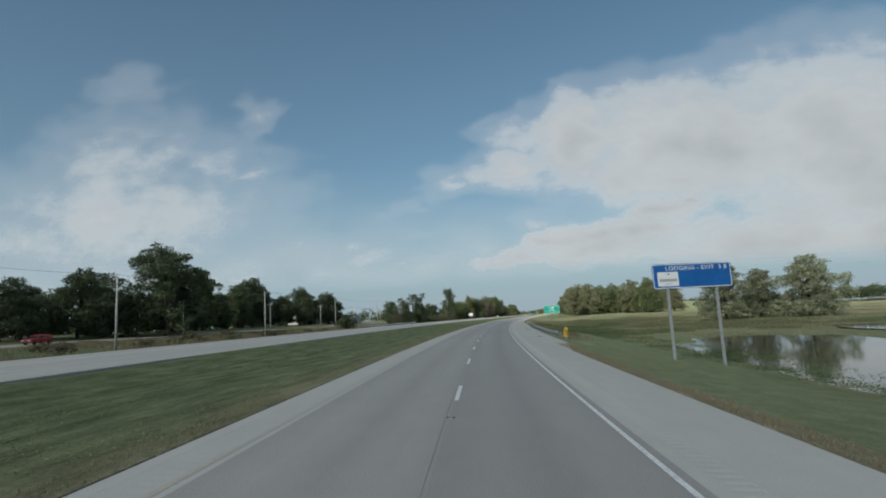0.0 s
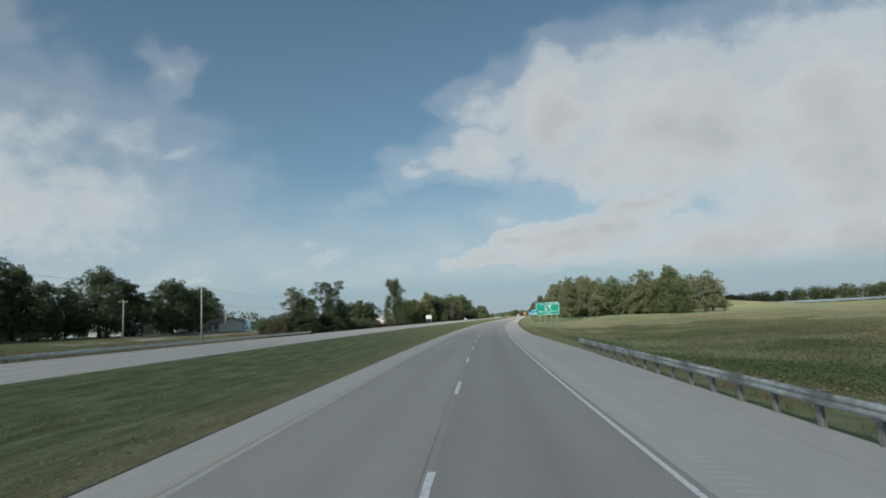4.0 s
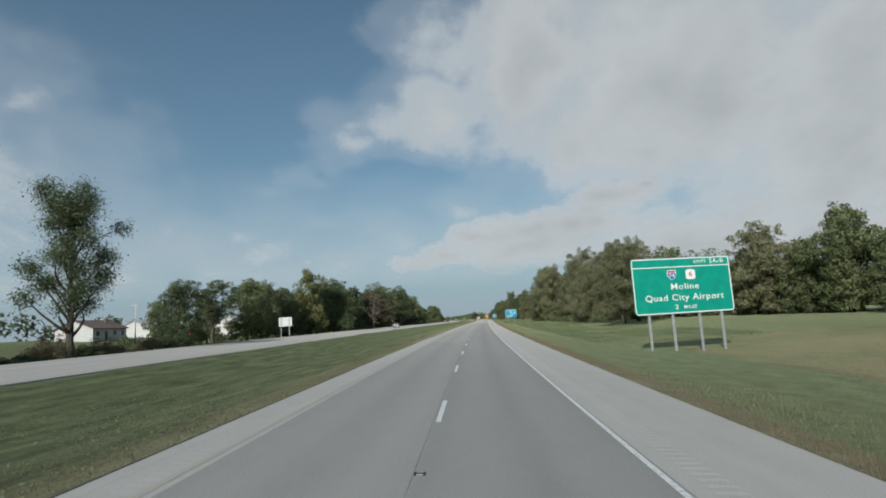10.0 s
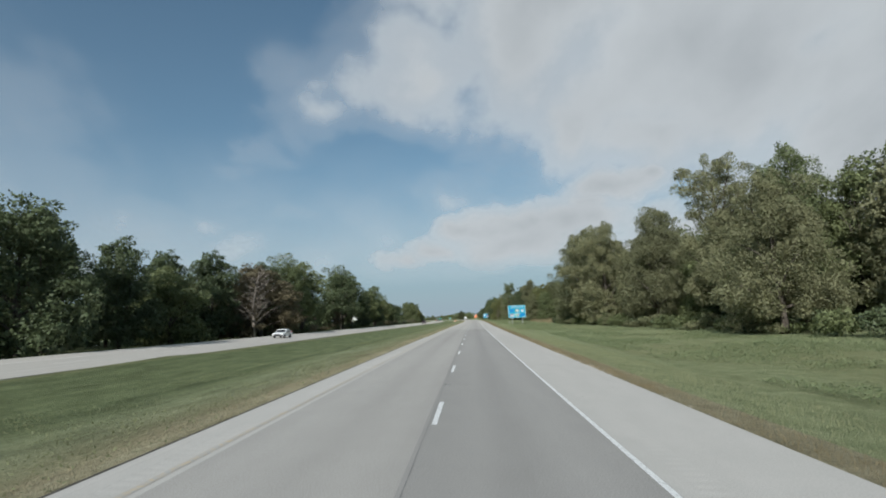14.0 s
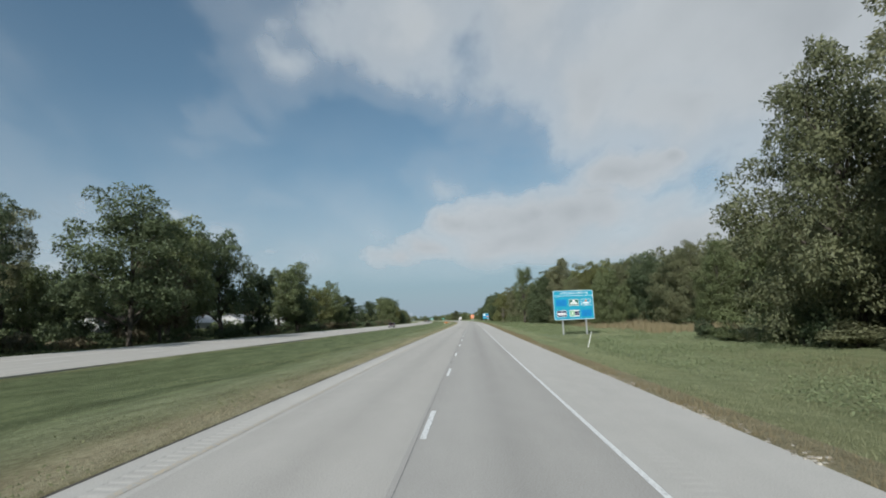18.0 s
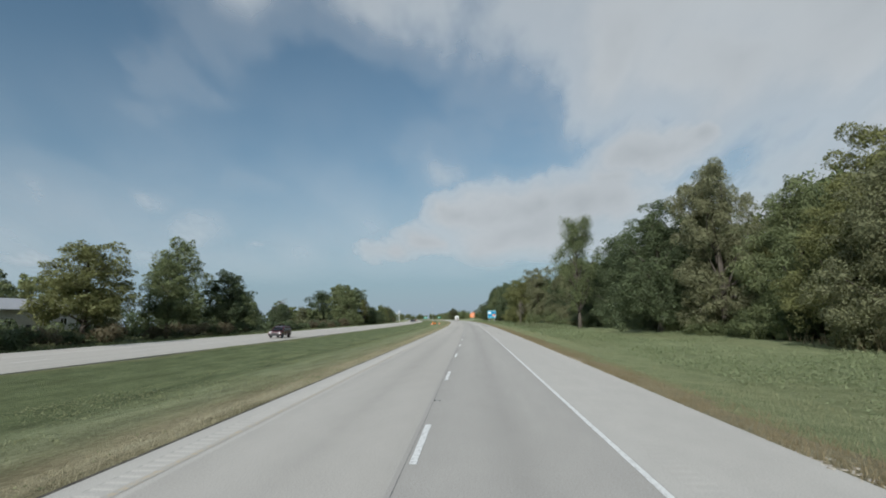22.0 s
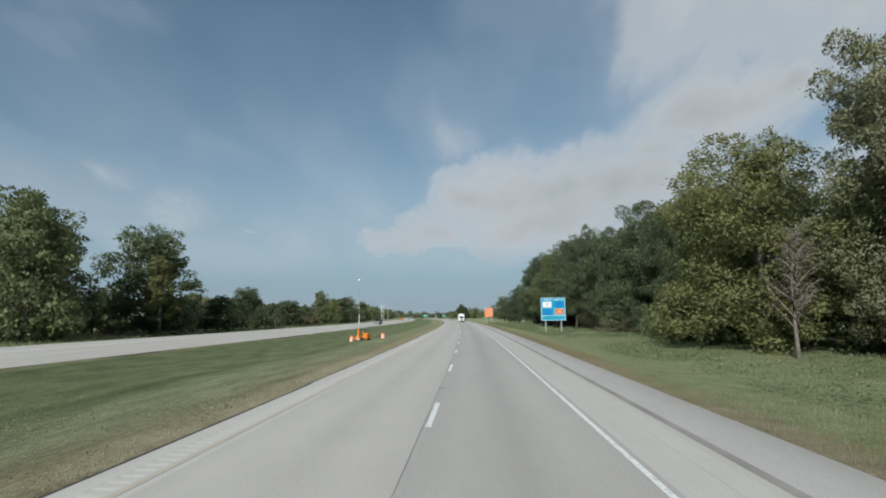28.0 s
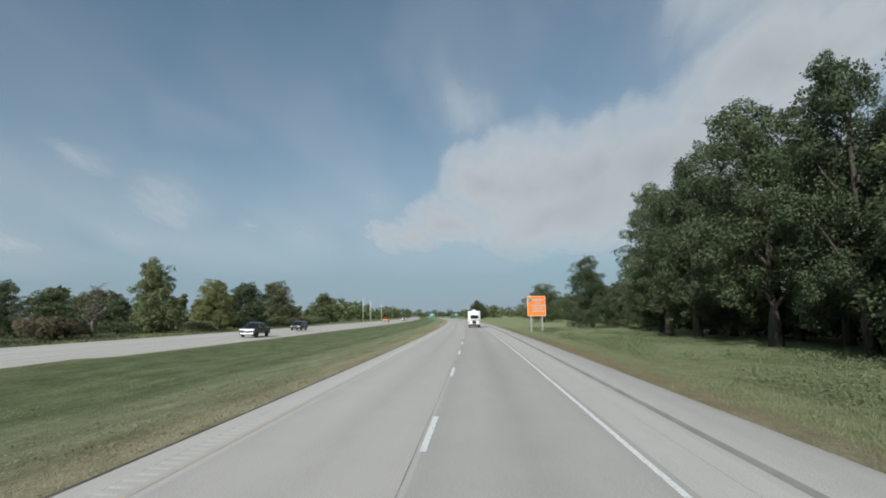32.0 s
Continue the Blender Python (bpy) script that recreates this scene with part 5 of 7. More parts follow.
LEFT_F = (("raised", 626, -47, 16.4, 10.5, "g"), ("raised", 634, -45, 12.4, 8.0, "d"), ("raised", 641, -47, 18.3, 14.0, "g"), ("raised", 652, -50, 13.0, 10.0, "d"), ("raised", 676, -52, 14.0, 14.5, "y"),
          ("raised", 690, -48, 13.0, 9.5, "g"), ("tall", 705, -54, 18.6, 10.0, "g"), ("raised", 716, -50, 13.3, 11.5, "d"))
LEFT_G = (("broad", 728, -56, 8.6, 7.5, "g"), ("broad", 745, -58, 8.0, 8.0, "g"), ("broad", 757, -52, 7.6, 7.0, "d"), ("bare", 768, -56, 8.0, 7.0, "r"), ("broad", 876, -110, 19.0, 17.0, "g"),
          ("broad", 829, -47, 17.2, 12.0, "g"), ("broad", 837, -53, 17.8, 15.0, "g"), ("broad", 845, -62, 15.5, 16.0, "d"))
LEFT_H = (("broad", 856, -49, 17.2, 16.5, "d"), ("column", 850, -44, 10.4, 7.5, "y"), ("broad", 869, -44, 6.6, 8.0, "d"), ("broad", 888, -46, 9.2, 9.5, "d"), ("broad", 898, -50, 6.8, 7.5, "d"),
          ("broad", 919, -47, 7.3, 9.5, "d"), ("broad", 929, -49, 6.8, 9.0, "o"), ("broad", 947, -50, 6.2, 7.0, "d"), ("bare", 955, -50, 6.4, 6.1, "r"), ("broad", 969, -50, 12.2, 9.0, "g"),
          ("broad", 991, -50, 10.3, 9.5, "y"), ("broad", 1008, -51, 10.3, 12.5, "d"), ("broad", 1033, -52, 12.4, 13.0, "o"), ("broad", 1093, -53, 11.4, 11.0, "g"))
RIGHT_A = (("broad", 151, 59.5, 15.0, 15.5, "p"), ("broad", 159, 71, 13.6, 14.0, "p"), ("broad", 148, 78.5, 15.8, 18.0, "p"), ("broad", 365, 80, 14.9, 14.4, "g"),
          ("broad", 373, 95, 16.7, 17.0, "s"), ("broad", 395, 84, 23.8, 17.0, "g"), ("tall", 417, 75, 24.1, 17.0, "s"), ("broad", 422, 44, 23.2, 17.0, "s"))
RIGHT_B = (("tall", 398, 34, 19.0, 13.0, "s"), ("broad", 444, 36, 18.5, 15, "s"), ("broad", 457, 46, 25.0, 17.0, "g"), ("tall", 460, 38, 25.0, 10.9, "s"),
          ("broad", 492, 38, 23.4, 17.0, "s"), ("broad", 500, 42, 24.2, 17.0, "o"), ("tall", 512, 33, 24.3, 13.2, "s"), ("tall", 521, 32, 25.0, 15.6, "s"),
          ("broad", 537, 32, 25.0, 17.0, "o"))
RIGHT_C = (("broad", 619, 33, 13.5, 7.1, "g"), ("broad", 630, 34, 12.7, 8.8, "g"), ("tall", 646, 36, 17.9, 11.7, "y"), ("tall", 672, 32, 21.6, 10.0, "s"),
          ("broad", 680, 27, 17.6, 15.5, "d"), ("broad", 702, 36, 18.0, 12.0, "d"), ("feather", 714, 23, 20.6, 9.5, "g"), ("broad", 712, 31, 17.3, 11.0, "d"),
          ("broad", 720, 36, 19.2, 12.8, "d"), ("tall", 768, 34, 19.0, 12, "s"), ("broad", 648, 31, 13.2, 11, "y"), ("broad", 640, 30, 12.6, 11, "o"), ("broad", 657, 33, 15.5, 12, "g"))
RIGHT_D = (("tall", 735, 31, 15.0, 8.8, "d"), ("tall", 753, 33, 17.8, 8.1, "g"), ("broad", 782, 34, 19.0, 17.0, "o"), ("bare", 807, 21.3, 7.6, 4.2, "r"),
          ("tall", 804, 28, 20.5, 8.0, "s"), ("broad", 816, 24, 17.4, 18.0, "y"), ("broad", 806, 30, 17, 12, "g"), ("broad", 827, 27, 15.6, 10.6, "d"), ("tall", 836, 26, 16.5, 9, "d"), ("broad", 847, 26, 18.0, 11, "d"), ("broad", 857, 33, 19.2, 17.0, "d"),
          ("broad", 909, 27, 21.1, 14.4, "d"))
RIGHT_E = (("tall", 860, 24, 17.5, 9.0, "d"), ("raised", 874, 25, 17.2, 11, "d"), ("raised", 890, 25, 18.2, 12, "d"), ("raised", 900, 22.5, 16.6, 13.0, "g"), ("tall", 917, 24, 18.2, 9, "d"),
          ("raised", 929, 25, 19.6, 11, "d"), ("tall", 941, 24, 19.4, 9.6, "d"), ("raised", 952, 25, 18.0, 11, "d"), ("broad", 995, 26, 14.2, 11.6, "d"), ("broad", 1082, 30, 14.0, 16.5, "g"))
for row in LEFT_A + LEFT_B + LEFT_C + LEFT_D + LEFT_E + LEFT_F + LEFT_G + LEFT_H:
    plant(*row, "beyond the oncoming carriageway", "roadside trees")
for row in RIGHT_A + RIGHT_B + RIGHT_C + RIGHT_D + RIGHT_E:
    plant(*row, "at the edge of the mown verge", "roadside trees")

# belts of trees
FAR_SIDE, NEAR_SIDE = "behind the oncoming carriageway", "beyond the mown verge"
wood(40, 330, -118, -124, 11, (10, 14), "ddg", "beyond the frontage road", "trees behind the houses", under=0, rows=3, side=-1)
wood(112, 232, -92, -96, 11, (10, 14), "dddg", "beyond the frontage road", "trees among the houses", side=-1, rows=1, under=0.5)
plant("bush", 146, -41.5, 4.8, 7.0, "d", "beyond the oncoming carriageway")
for i in range(18):
    plant("bush", 58 + i * 5.4 + grow.uniform(-2, 2), grow.uniform(-62, -47), grow.uniform(0.9, 2.0), grow.uniform(2.6, 4.5), grow.choice("rrro"), "on the rough strip before the frontage road", "rough strip shrubs")
wood(352, 380, -55, -54, 14, (8, 10), "ddg", FAR_SIDE, "belt beyond the far carriageway", side=-1, rows=1, under=0.6)
wood(386, 420, -55, -54, 15, (9, 11), "ddg", FAR_SIDE, "belt beyond the far carriageway", side=-1, rows=1, under=0.5)
wood(424, 480, -56, -56, 11, (11, 13.5), "dddg", FAR_SIDE, "belt beyond the far carriageway", side=-1, rows=3, under=1.3)
wood(486, 542, -56, -56, 11, (12, 14.5), "dddgor", FAR_SIDE, "belt beyond the far carriageway", side=-1, rows=3, under=1.3)
wood(508, 612, -60, -60, 10, (10, 13), "dddg", FAR_SIDE, "belt beyond the far carriageway", side=-1, rows=2, under=0)
wood(562, 620, -76, -76, 12, (11, 13), "dddgo", FAR_SIDE, "belt beyond the far carriageway", side=-1, rows=2, under=0.5)
wood(620, 724, -78, -78, 13, (8, 11), "ddgor", FAR_SIDE, "belt beyond the far carriageway", side=-1, rows=2, under=0.6)
wood(735, 830, -64, -62, 16, (7, 9), "ddgo", FAR_SIDE, "belt beyond the far carriageway", side=-1, rows=2, under=2.0)
wood(820, 1120, -56, -62, 14, (5, 7.5), "ddgo", FAR_SIDE, "belt beyond the far carriageway", side=-1, rows=3, under=1.4)
wood(384, 470, 86, 66, 9, (15, 19), "googs", "across the meadow", "grove", rows=3, side=1, under=0.9)
wood(440, 548, 54, 40, 10, (17, 22), "oogs", NEAR_SIDE, "belt beyond the verge", rows=4, side=1, under=1.2)
wood(560, 660, 50, 42, 8, (13.5, 17), "dgogo", "on the wooded bluff", "belt beyond the verge", rows=7, side=1, under=1.6)
wood(645, 770, 39, 37, 9, (14, 18), "ddgoy", NEAR_SIDE, "belt beyond the verge", rows=4, side=1, under=1.2)
wood(760, 880, 36, 29, 9, (15, 17.5), "ddgdo", NEAR_SIDE, "belt beyond the verge", rows=4, side=1, under=1.0)
wood(866, 965, 31, 30, 9, (15.5, 18), "ddddg", NEAR_SIDE, "belt beyond the verge", rows=4, side=1, under=0)
wood(975, 1180, 32, 60, 10, (9, 12), "dgo", NEAR_SIDE, "belt beyond the verge", rows=3, side=1, under=0.8)


# brush at the foot of the wood beyond the verge
for s0, s1, lat0, lat1, gap in ((425, 560, 37, 28, 3.2), (640, 700, 31, 28, 3.4), (715, 800, 29, 24, 3.4), (815, 850, 23, 22, 6)):
    s = s0
    while s < s1:
        plant("bush", s, lat0 + (lat1 - lat0) * (s - s0) / (s1 - s0) + grow.uniform(-1.5, 2.5), grow.uniform(1.2, 3.4), grow.uniform(3.0, 6.0), grow.choice("dggo"), "at the foot of the trees", "brush")
        s += gap * grow.uniform(0.6, 1.4)
s = 224.0
while s < 300:
    # a dense dark hedge between the oncoming carriageway and the yards
    plant("bush", s, -44.5 + grow.uniform(-2.5, 1.0), grow.uniform(3.0, 5.2), grow.uniform(4.5, 7.0), grow.choice("dddr"), "beyond the oncoming carriageway", "hedge")
    plant("bush", s + 1.6, -48.5 + grow.uniform(-2.5, 1.0), grow.uniform(3.6, 6.2), grow.uniform(5.0, 7.5), grow.choice("dddg"), "beyond the oncoming carriageway", "hedge")
    s += 3.6 * grow.uniform(0.7, 1.3)
while s < 352:
    plant("bush", s, -44.0 + grow.uniform(-3.5, 1.5), grow.uniform(1.2, 2.6), grow.uniform(3.5, 6.0), grow.choice("ddgr"), "beyond the oncoming carriageway", "hedge")
    s += 3.0 * grow.uniform(0.7, 1.3)
s = 735.0
while s < 835:
    # a rusty hedgerow along the oncoming carriageway
    plant("bush", s, -46.5 + grow.uniform(-3.0, 1.5), grow.uniform(1.8, 3.4), grow.uniform(3.5, 5.5), grow.choice("rrdd"), "along the oncoming carriageway", "hedgerow")
    s += 2.8 * grow.uniform(0.7, 1.3)
s = 850.0
while s < 1090:
    plant("bush", s, -49.0 + grow.uniform(-3.0, 1.5), grow.uniform(1.8, 3.6), grow.uniform(4.0, 6.5), grow.choice("ddrg"), "along the oncoming carriageway", "hedgerow")
    s += 4.0 * grow.uniform(0.7, 1.3)
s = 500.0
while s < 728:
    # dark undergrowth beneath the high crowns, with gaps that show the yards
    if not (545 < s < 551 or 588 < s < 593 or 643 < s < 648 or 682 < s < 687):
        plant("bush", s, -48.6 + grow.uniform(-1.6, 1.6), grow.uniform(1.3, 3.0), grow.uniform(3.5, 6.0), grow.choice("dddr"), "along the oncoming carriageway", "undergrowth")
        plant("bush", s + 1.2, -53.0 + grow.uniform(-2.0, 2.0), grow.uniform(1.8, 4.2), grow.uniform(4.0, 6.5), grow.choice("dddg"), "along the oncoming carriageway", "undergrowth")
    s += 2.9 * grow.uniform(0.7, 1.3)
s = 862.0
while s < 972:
    # dark-leaved brush added at the foot of the last wood to deepen its shade
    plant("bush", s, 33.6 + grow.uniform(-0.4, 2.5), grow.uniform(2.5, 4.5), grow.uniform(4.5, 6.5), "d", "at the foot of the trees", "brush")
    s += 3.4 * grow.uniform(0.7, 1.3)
plant("broad", 1335, 24, 15, 17, "o", "beside the road ahead", "roadside trees")
plant("broad", 1352, 30, 13, 14, "g", "beside the road ahead", "roadside trees")


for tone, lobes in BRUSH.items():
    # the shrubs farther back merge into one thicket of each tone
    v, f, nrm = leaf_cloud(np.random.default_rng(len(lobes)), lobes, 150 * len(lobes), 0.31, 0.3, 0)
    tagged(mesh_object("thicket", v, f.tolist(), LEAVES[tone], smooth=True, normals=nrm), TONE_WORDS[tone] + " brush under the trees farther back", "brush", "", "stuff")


def far_woods(seed, spans):
    """Far woods: one mass of leafy crowns too distant to count."""
    rnd, rng = random.Random(seed), np.random.default_rng(seed)
    lobes = []
    for s0, s1, lat0, lat1, h, gap in spans:
        s = s0
        while s < s1:
            f = (s - s0) / (s1 - s0)
            lat = lat0 + (lat1 - lat0) * f + rnd.uniform(-6, 6)
            hh = h * rnd.uniform(0.7, 1.2)
            x, y, _ = (float(v) for v in road(s, lat))
            z = float(lay(s, lat))
            for _ in range(4):
                lobes.append(((x + rnd.uniform(-4, 4), y + rnd.uniform(-4, 4), z + hh * rnd.uniform(0.15, 0.75)), (hh * 0.33, hh * 0.33, hh * 0.3)))
            s += gap * rnd.uniform(0.6, 1.4)
    v, f, nrm = leaf_cloud(rng, lobes, 90000, 1.9, 0.3, 0)
    tagged(mesh_object("far_woods", v, f.tolist(), LEAF_DARK if seed == 6 else LEAF_GREEN, smooth=True, normals=nrm), "distant dark green treeline along the horizon", "woods", "", "stuff")


far_woods(5, ((1120, 1700, -62, -75, 10, 9), (1150, 1500, 62, 90, 11, 9), (1500, 2600, -60, -90, 14, 14), (1500, 2600, 60, 120, 14, 14), (1700, 1720, -40, 40, 12, 2), (2600, 2700, -400, 400, 18, 1.0), (1520, 1545, -420, -30, 13, 0.5), (1560, 1585, 30, 420, 13, 0.5)))
far_woods(6, ((0, 1600, 420, 420, 17, 4), (1600, 1640, 420, 60, 14, 1.5), (-100, 1500, -190, -200, 13, 11)))

# ---------------------------------------------------------------- signs
def lettering(text, height, x, z, y, material, parent, wide=1.0, align="CENTER"):
    """Raised flat letters on a sign's face."""
    cu = bpy.data.curves.new("lettering", "FONT")
    cu.body, cu.size, cu.align_x, cu.align_y, cu.extrude = text, height * 1.38, align, "CENTER", 0.004
    cu.offset, cu.space_character = height * 0.008, 1.10
    cu.resolution_u = 3
    tmp = new("lettering_source", cu)
    me = bpy.data.meshes.new_from_object(tmp.evaluated_get(bpy.context.evaluated_depsgraph_get()))
    bpy.data.objects.remove(tmp)
    me.name = "lettering"
    me.materials.clear()
    me.materials.append(material)
    me.transform(Matrix.Translation((x, y, z)) @ Matrix.Diagonal((wide * 0.92, 1, 1, 1)) @ Matrix.Rotation(radians(90), 4, "X"))
    ob = new("lettering", me)
    ob.parent = parent
    return ob


def i_post(parent, x, z0, z1, w=0.16, d=0.13, y=0.10, material=None):
    """A steel sign post with an I-section."""
    bm = bmesh.new()
    h = z1 - z0
    box(bm, (w, 0.018, h), (x, y - d / 2, z0 + h / 2))
    box(bm, (w, 0.018, h), (x, y + d / 2, z0 + h / 2))
    box(bm, (0.016, d, h), (x, y, z0 + h / 2))
    return part("post", bm, material or POST_STEEL, parent)


def sign(name, label, s, lat, width, height, low, posts, face, turn=12.0, radius=0.22, border=0.055, category="road sign"):
    """A post-mounted road sign: origin on the ground under its middle, low is the panel's lower edge over the road's datum."""
    x, y, _ = (float(v) for v in road(s, lat))
    g = float(lay(s, lat)) - STEP
    low = low - g
    ob = thing(name, label, category, pose(x, y, g, 0, 0, heading(s) + turn))
    zc = low + height / 2
    panel = plate("panel", rounded(width, height, radius, 0, zc), -0.02, 0.02, face, ob)
    rim = rounded(width - 0.06, height - 0.06, radius - 0.03, 0, zc)
    hole = rounded(width - 0.06 - 2 * border, height - 0.06 - 2 * border, max(0.03, radius - 0.03 - border), 0, zc)
    bm = bmesh.new()
    for yy in (-0.026, -0.020):
        a, b = [bm.verts.new((px, yy, pz)) for px, pz in rim], [bm.verts.new((px, yy, pz)) for px, pz in hole]
        for i in range(len(a)):
            j = (i + 1) % len(a)
            bm.faces.new((a[i], a[j], b[j], b[i]) if yy < -0.02 else (b[i], b[j], a[j], a[i]))
    part("border", bm, SIGN_WHITE, ob)
    for px in posts:
        # the ground under each post may lie a little lower or higher
        gl = float(lay(s, lat + px)) - STEP - g
        i_post(ob, px, gl - 0.35, low + height * 0.96)
    for zz in (low + height * 0.22, low + height * 0.78):
        boxed("rail", (width * 0.96, 0.04, 0.07), (0, 0.042, zz), ALUMINIUM, ob, 0.004)
    return ob, zc


def bars(parent, x, z, widths, heights, gap, material, y=-0.034):
    """Writing too small to read: plain bars."""
    for w, h in zip(widths, heights):
        boxed("bar", (w, 0.006, h), (x, y, z), material, parent)
        z -= h + gap


# dark blue lodging sign
ob, zc = sign("lodging_sign", "dark blue lodging road sign on two steel posts", 40.3, 16.0, 6.25, 1.78, 3.62, (-2.0, 1.85), SIGN_BLUE, 14.0, 0.16, 0.05)
lettering("LODGING - EXIT  5 B", 0.30, 0.35, zc + 0.55, -0.034, SIGN_WHITE, ob, 1.25)
lg = plate("logo_panel", rounded(1.62, 1.02, 0.06, -1.95, zc - 0.2), -0.03, -0.02, SIGN_WHITE, ob, "white logo panel")
bars(lg, -1.95, zc - 0.28, (1.35, 0.5), (0.20, 0.04), 0.06, SIGN_GREY)
lathe("dot", ((0.001, -0.004), (0.06, -0.004), (0.06, 0.004), (0.001, 0.004)), SIGN_NAVY, lg, 10).matrix_basis = pose(-1.9, -0.034, zc + 0.15, 90, 0, 0)

# green destination sign
ob, zc = sign("destination_sign", "large green destination road sign on four steel posts", 317.1, 18.4, 8.9, 4.62, 1.78, (-3.25, -1.15, 1.25, 3.25), SIGN_GREEN, 12.0, 0.30, 0.085)
boxed("divider", (8.7, 0.006, 0.075), (0, -0.024, zc + 1.55), SIGN_WHITE, ob)
lettering("EXITS", 0.27, 1.75, zc + 1.92, -0.034, SIGN_WHITE, ob, 1.2)
lettering("5A-B", 0.40, 3.25, zc + 1.92, -0.034, SIGN_WHITE, ob, 1.15)
lettering("Moline", 0.52, 0.15, zc - 0.10, -0.034, SIGN_WHITE, ob, 1.3)
lettering("Quad City Airport", 0.52, 0.05, zc - 1.0, -0.034, SIGN_WHITE, ob, 1.28)
lettering("2", 0.42, -0.75, zc - 1.78, -0.034, SIGN_WHITE, ob, 1.2)
lettering("MILES", 0.28, 0.45, zc - 1.80, -0.034, SIGN_WHITE, ob, 1.25)
SHIELD = ((0, -0.42), (0.25, -0.26), (0.40, 0.0), (0.41, 0.22), (0.34, 0.42), (0.17, 0.38), (0, 0.43), (-0.17, 0.38), (-0.34, 0.42), (-0.41, 0.22), (-0.40, 0.0), (-0.25, -0.26))
sh = plate("shield", [(-0.92 + px, zc + 0.88 + pz) for px, pz in reversed(SHIELD)], -0.034, -0.021, SIGN_WHITE, ob, "white-edged interstate shield")
plate("field", [(-0.92 + px * 0.88, zc + 0.86 + pz * 0.84) for px, pz in reversed(SHIELD) if pz < 0.3] , -0.040, -0.034, SIGN_BLUE, sh)
boxed("crown_band", (0.66, 0.006, 0.14), (-0.92, -0.041, zc + 1.15), SIGN_RED, sh)
lettering("74", 0.34, -0.92, zc + 0.82, -0.046, SIGN_WHITE, sh, 1.1)
us = plate("shield", rounded(0.86, 0.82, 0.2, 0.78, zc + 0.88), -0.034, -0.021, SIGN_WHITE, ob, "white route shield with a numeral")
lettering("6", 0.44, 0.78, zc + 0.88, -0.040, SIGN_RED, us, 1.2)


def logo_grid(parent, zc, panels):
    """Logo panels on a services sign: x, z, width, height, ground, marks (x, z, w, h, material)."""
    for x, z, w, h, ground_m, edge, marks in panels:
        lp = plate("logo_panel", rounded(w, h, 0.05, x, zc + z), -0.03, -0.02, edge or ground_m, parent)
        if edge:
            plate("logo_field", rounded(w - 0.10, h - 0.10, 0.03, x, zc + z), -0.034, -0.03, ground_m, lp)
        for mx, mz, mw, mh, mm in marks:
            boxed("mark", (mw, 0.006, mh), (x + mx, -0.038, zc + z + mz), mm, lp)


# faded blue lodging sign with six logo places
ob, zc = sign("lodging_sign", "faded blue lodging road sign with logo panels on two steel posts", 574.3, 16.6, 6.35, 4.35, 1.58, (-1.85, 1.85), SIGN_SKY, 13.0, 0.2, 0.05)
boxed("divider", (6.2, 0.006, 0.05), (0, -0.024, zc + 1.38), SIGN_WHITE, ob)
lettering("LODGING-EXIT 5B", 0.30, 0.15, zc + 1.75, -0.034, SIGN_WHITE, ob, 1.3)
logo_grid(ob, zc, (
    (-1.95, 0.35, 1.65, 0.98, SIGN_PATCH, None, ()),
    (0.05, 0.35, 1.55, 0.95, SIGN_PINE, SIGN_WHITE, ((0, 0.22, 0.4, 0.26, SIGN_WHITE), (0, -0.08, 1.1, 0.2, SIGN_WHITE), (0, -0.3, 1.2, 0.06, SIGN_WHITE))),
    (1.98, 0.35, 1.55, 0.95, SIGN_SKY, SIGN_WHITE, ((0, 0.22, 0.25, 0.22, SIGN_ORANGE), (0, -0.08, 1.1, 0.22, SIGN_WHITE), (0, -0.32, 0.4, 0.10, SIGN_WHITE))),
    (-1.95, -1.25, 1.55, 0.95, SIGN_NAVY, SIGN_WHITE, ((0, -0.02, 1.3, 0.24, SIGN_WHITE), (0, 0.28, 0.12, 0.16, SIGN_WHITE), (0, -0.25, 0.9, 0.05, SIGN_WHITE))),
    (0.05, -1.25, 1.55, 0.95, SIGN_WHITE, SIGN_WHITE, ((-0.36, 0, 0.66, 0.8, SIGN_LEAF), (-0.36, 0.0, 0.3, 0.5, SIGN_WHITE), (0.38, 0.0, 0.7, 0.62, SIGN_NAVY), (0.38, 0.05, 0.55, 0.10, SIGN_WHITE), (0.38, -0.12, 0.45, 0.08, SIGN_GREY))),
    (1.98, -1.25, 1.65, 0.98, SIGN_PATCH, None, ())))

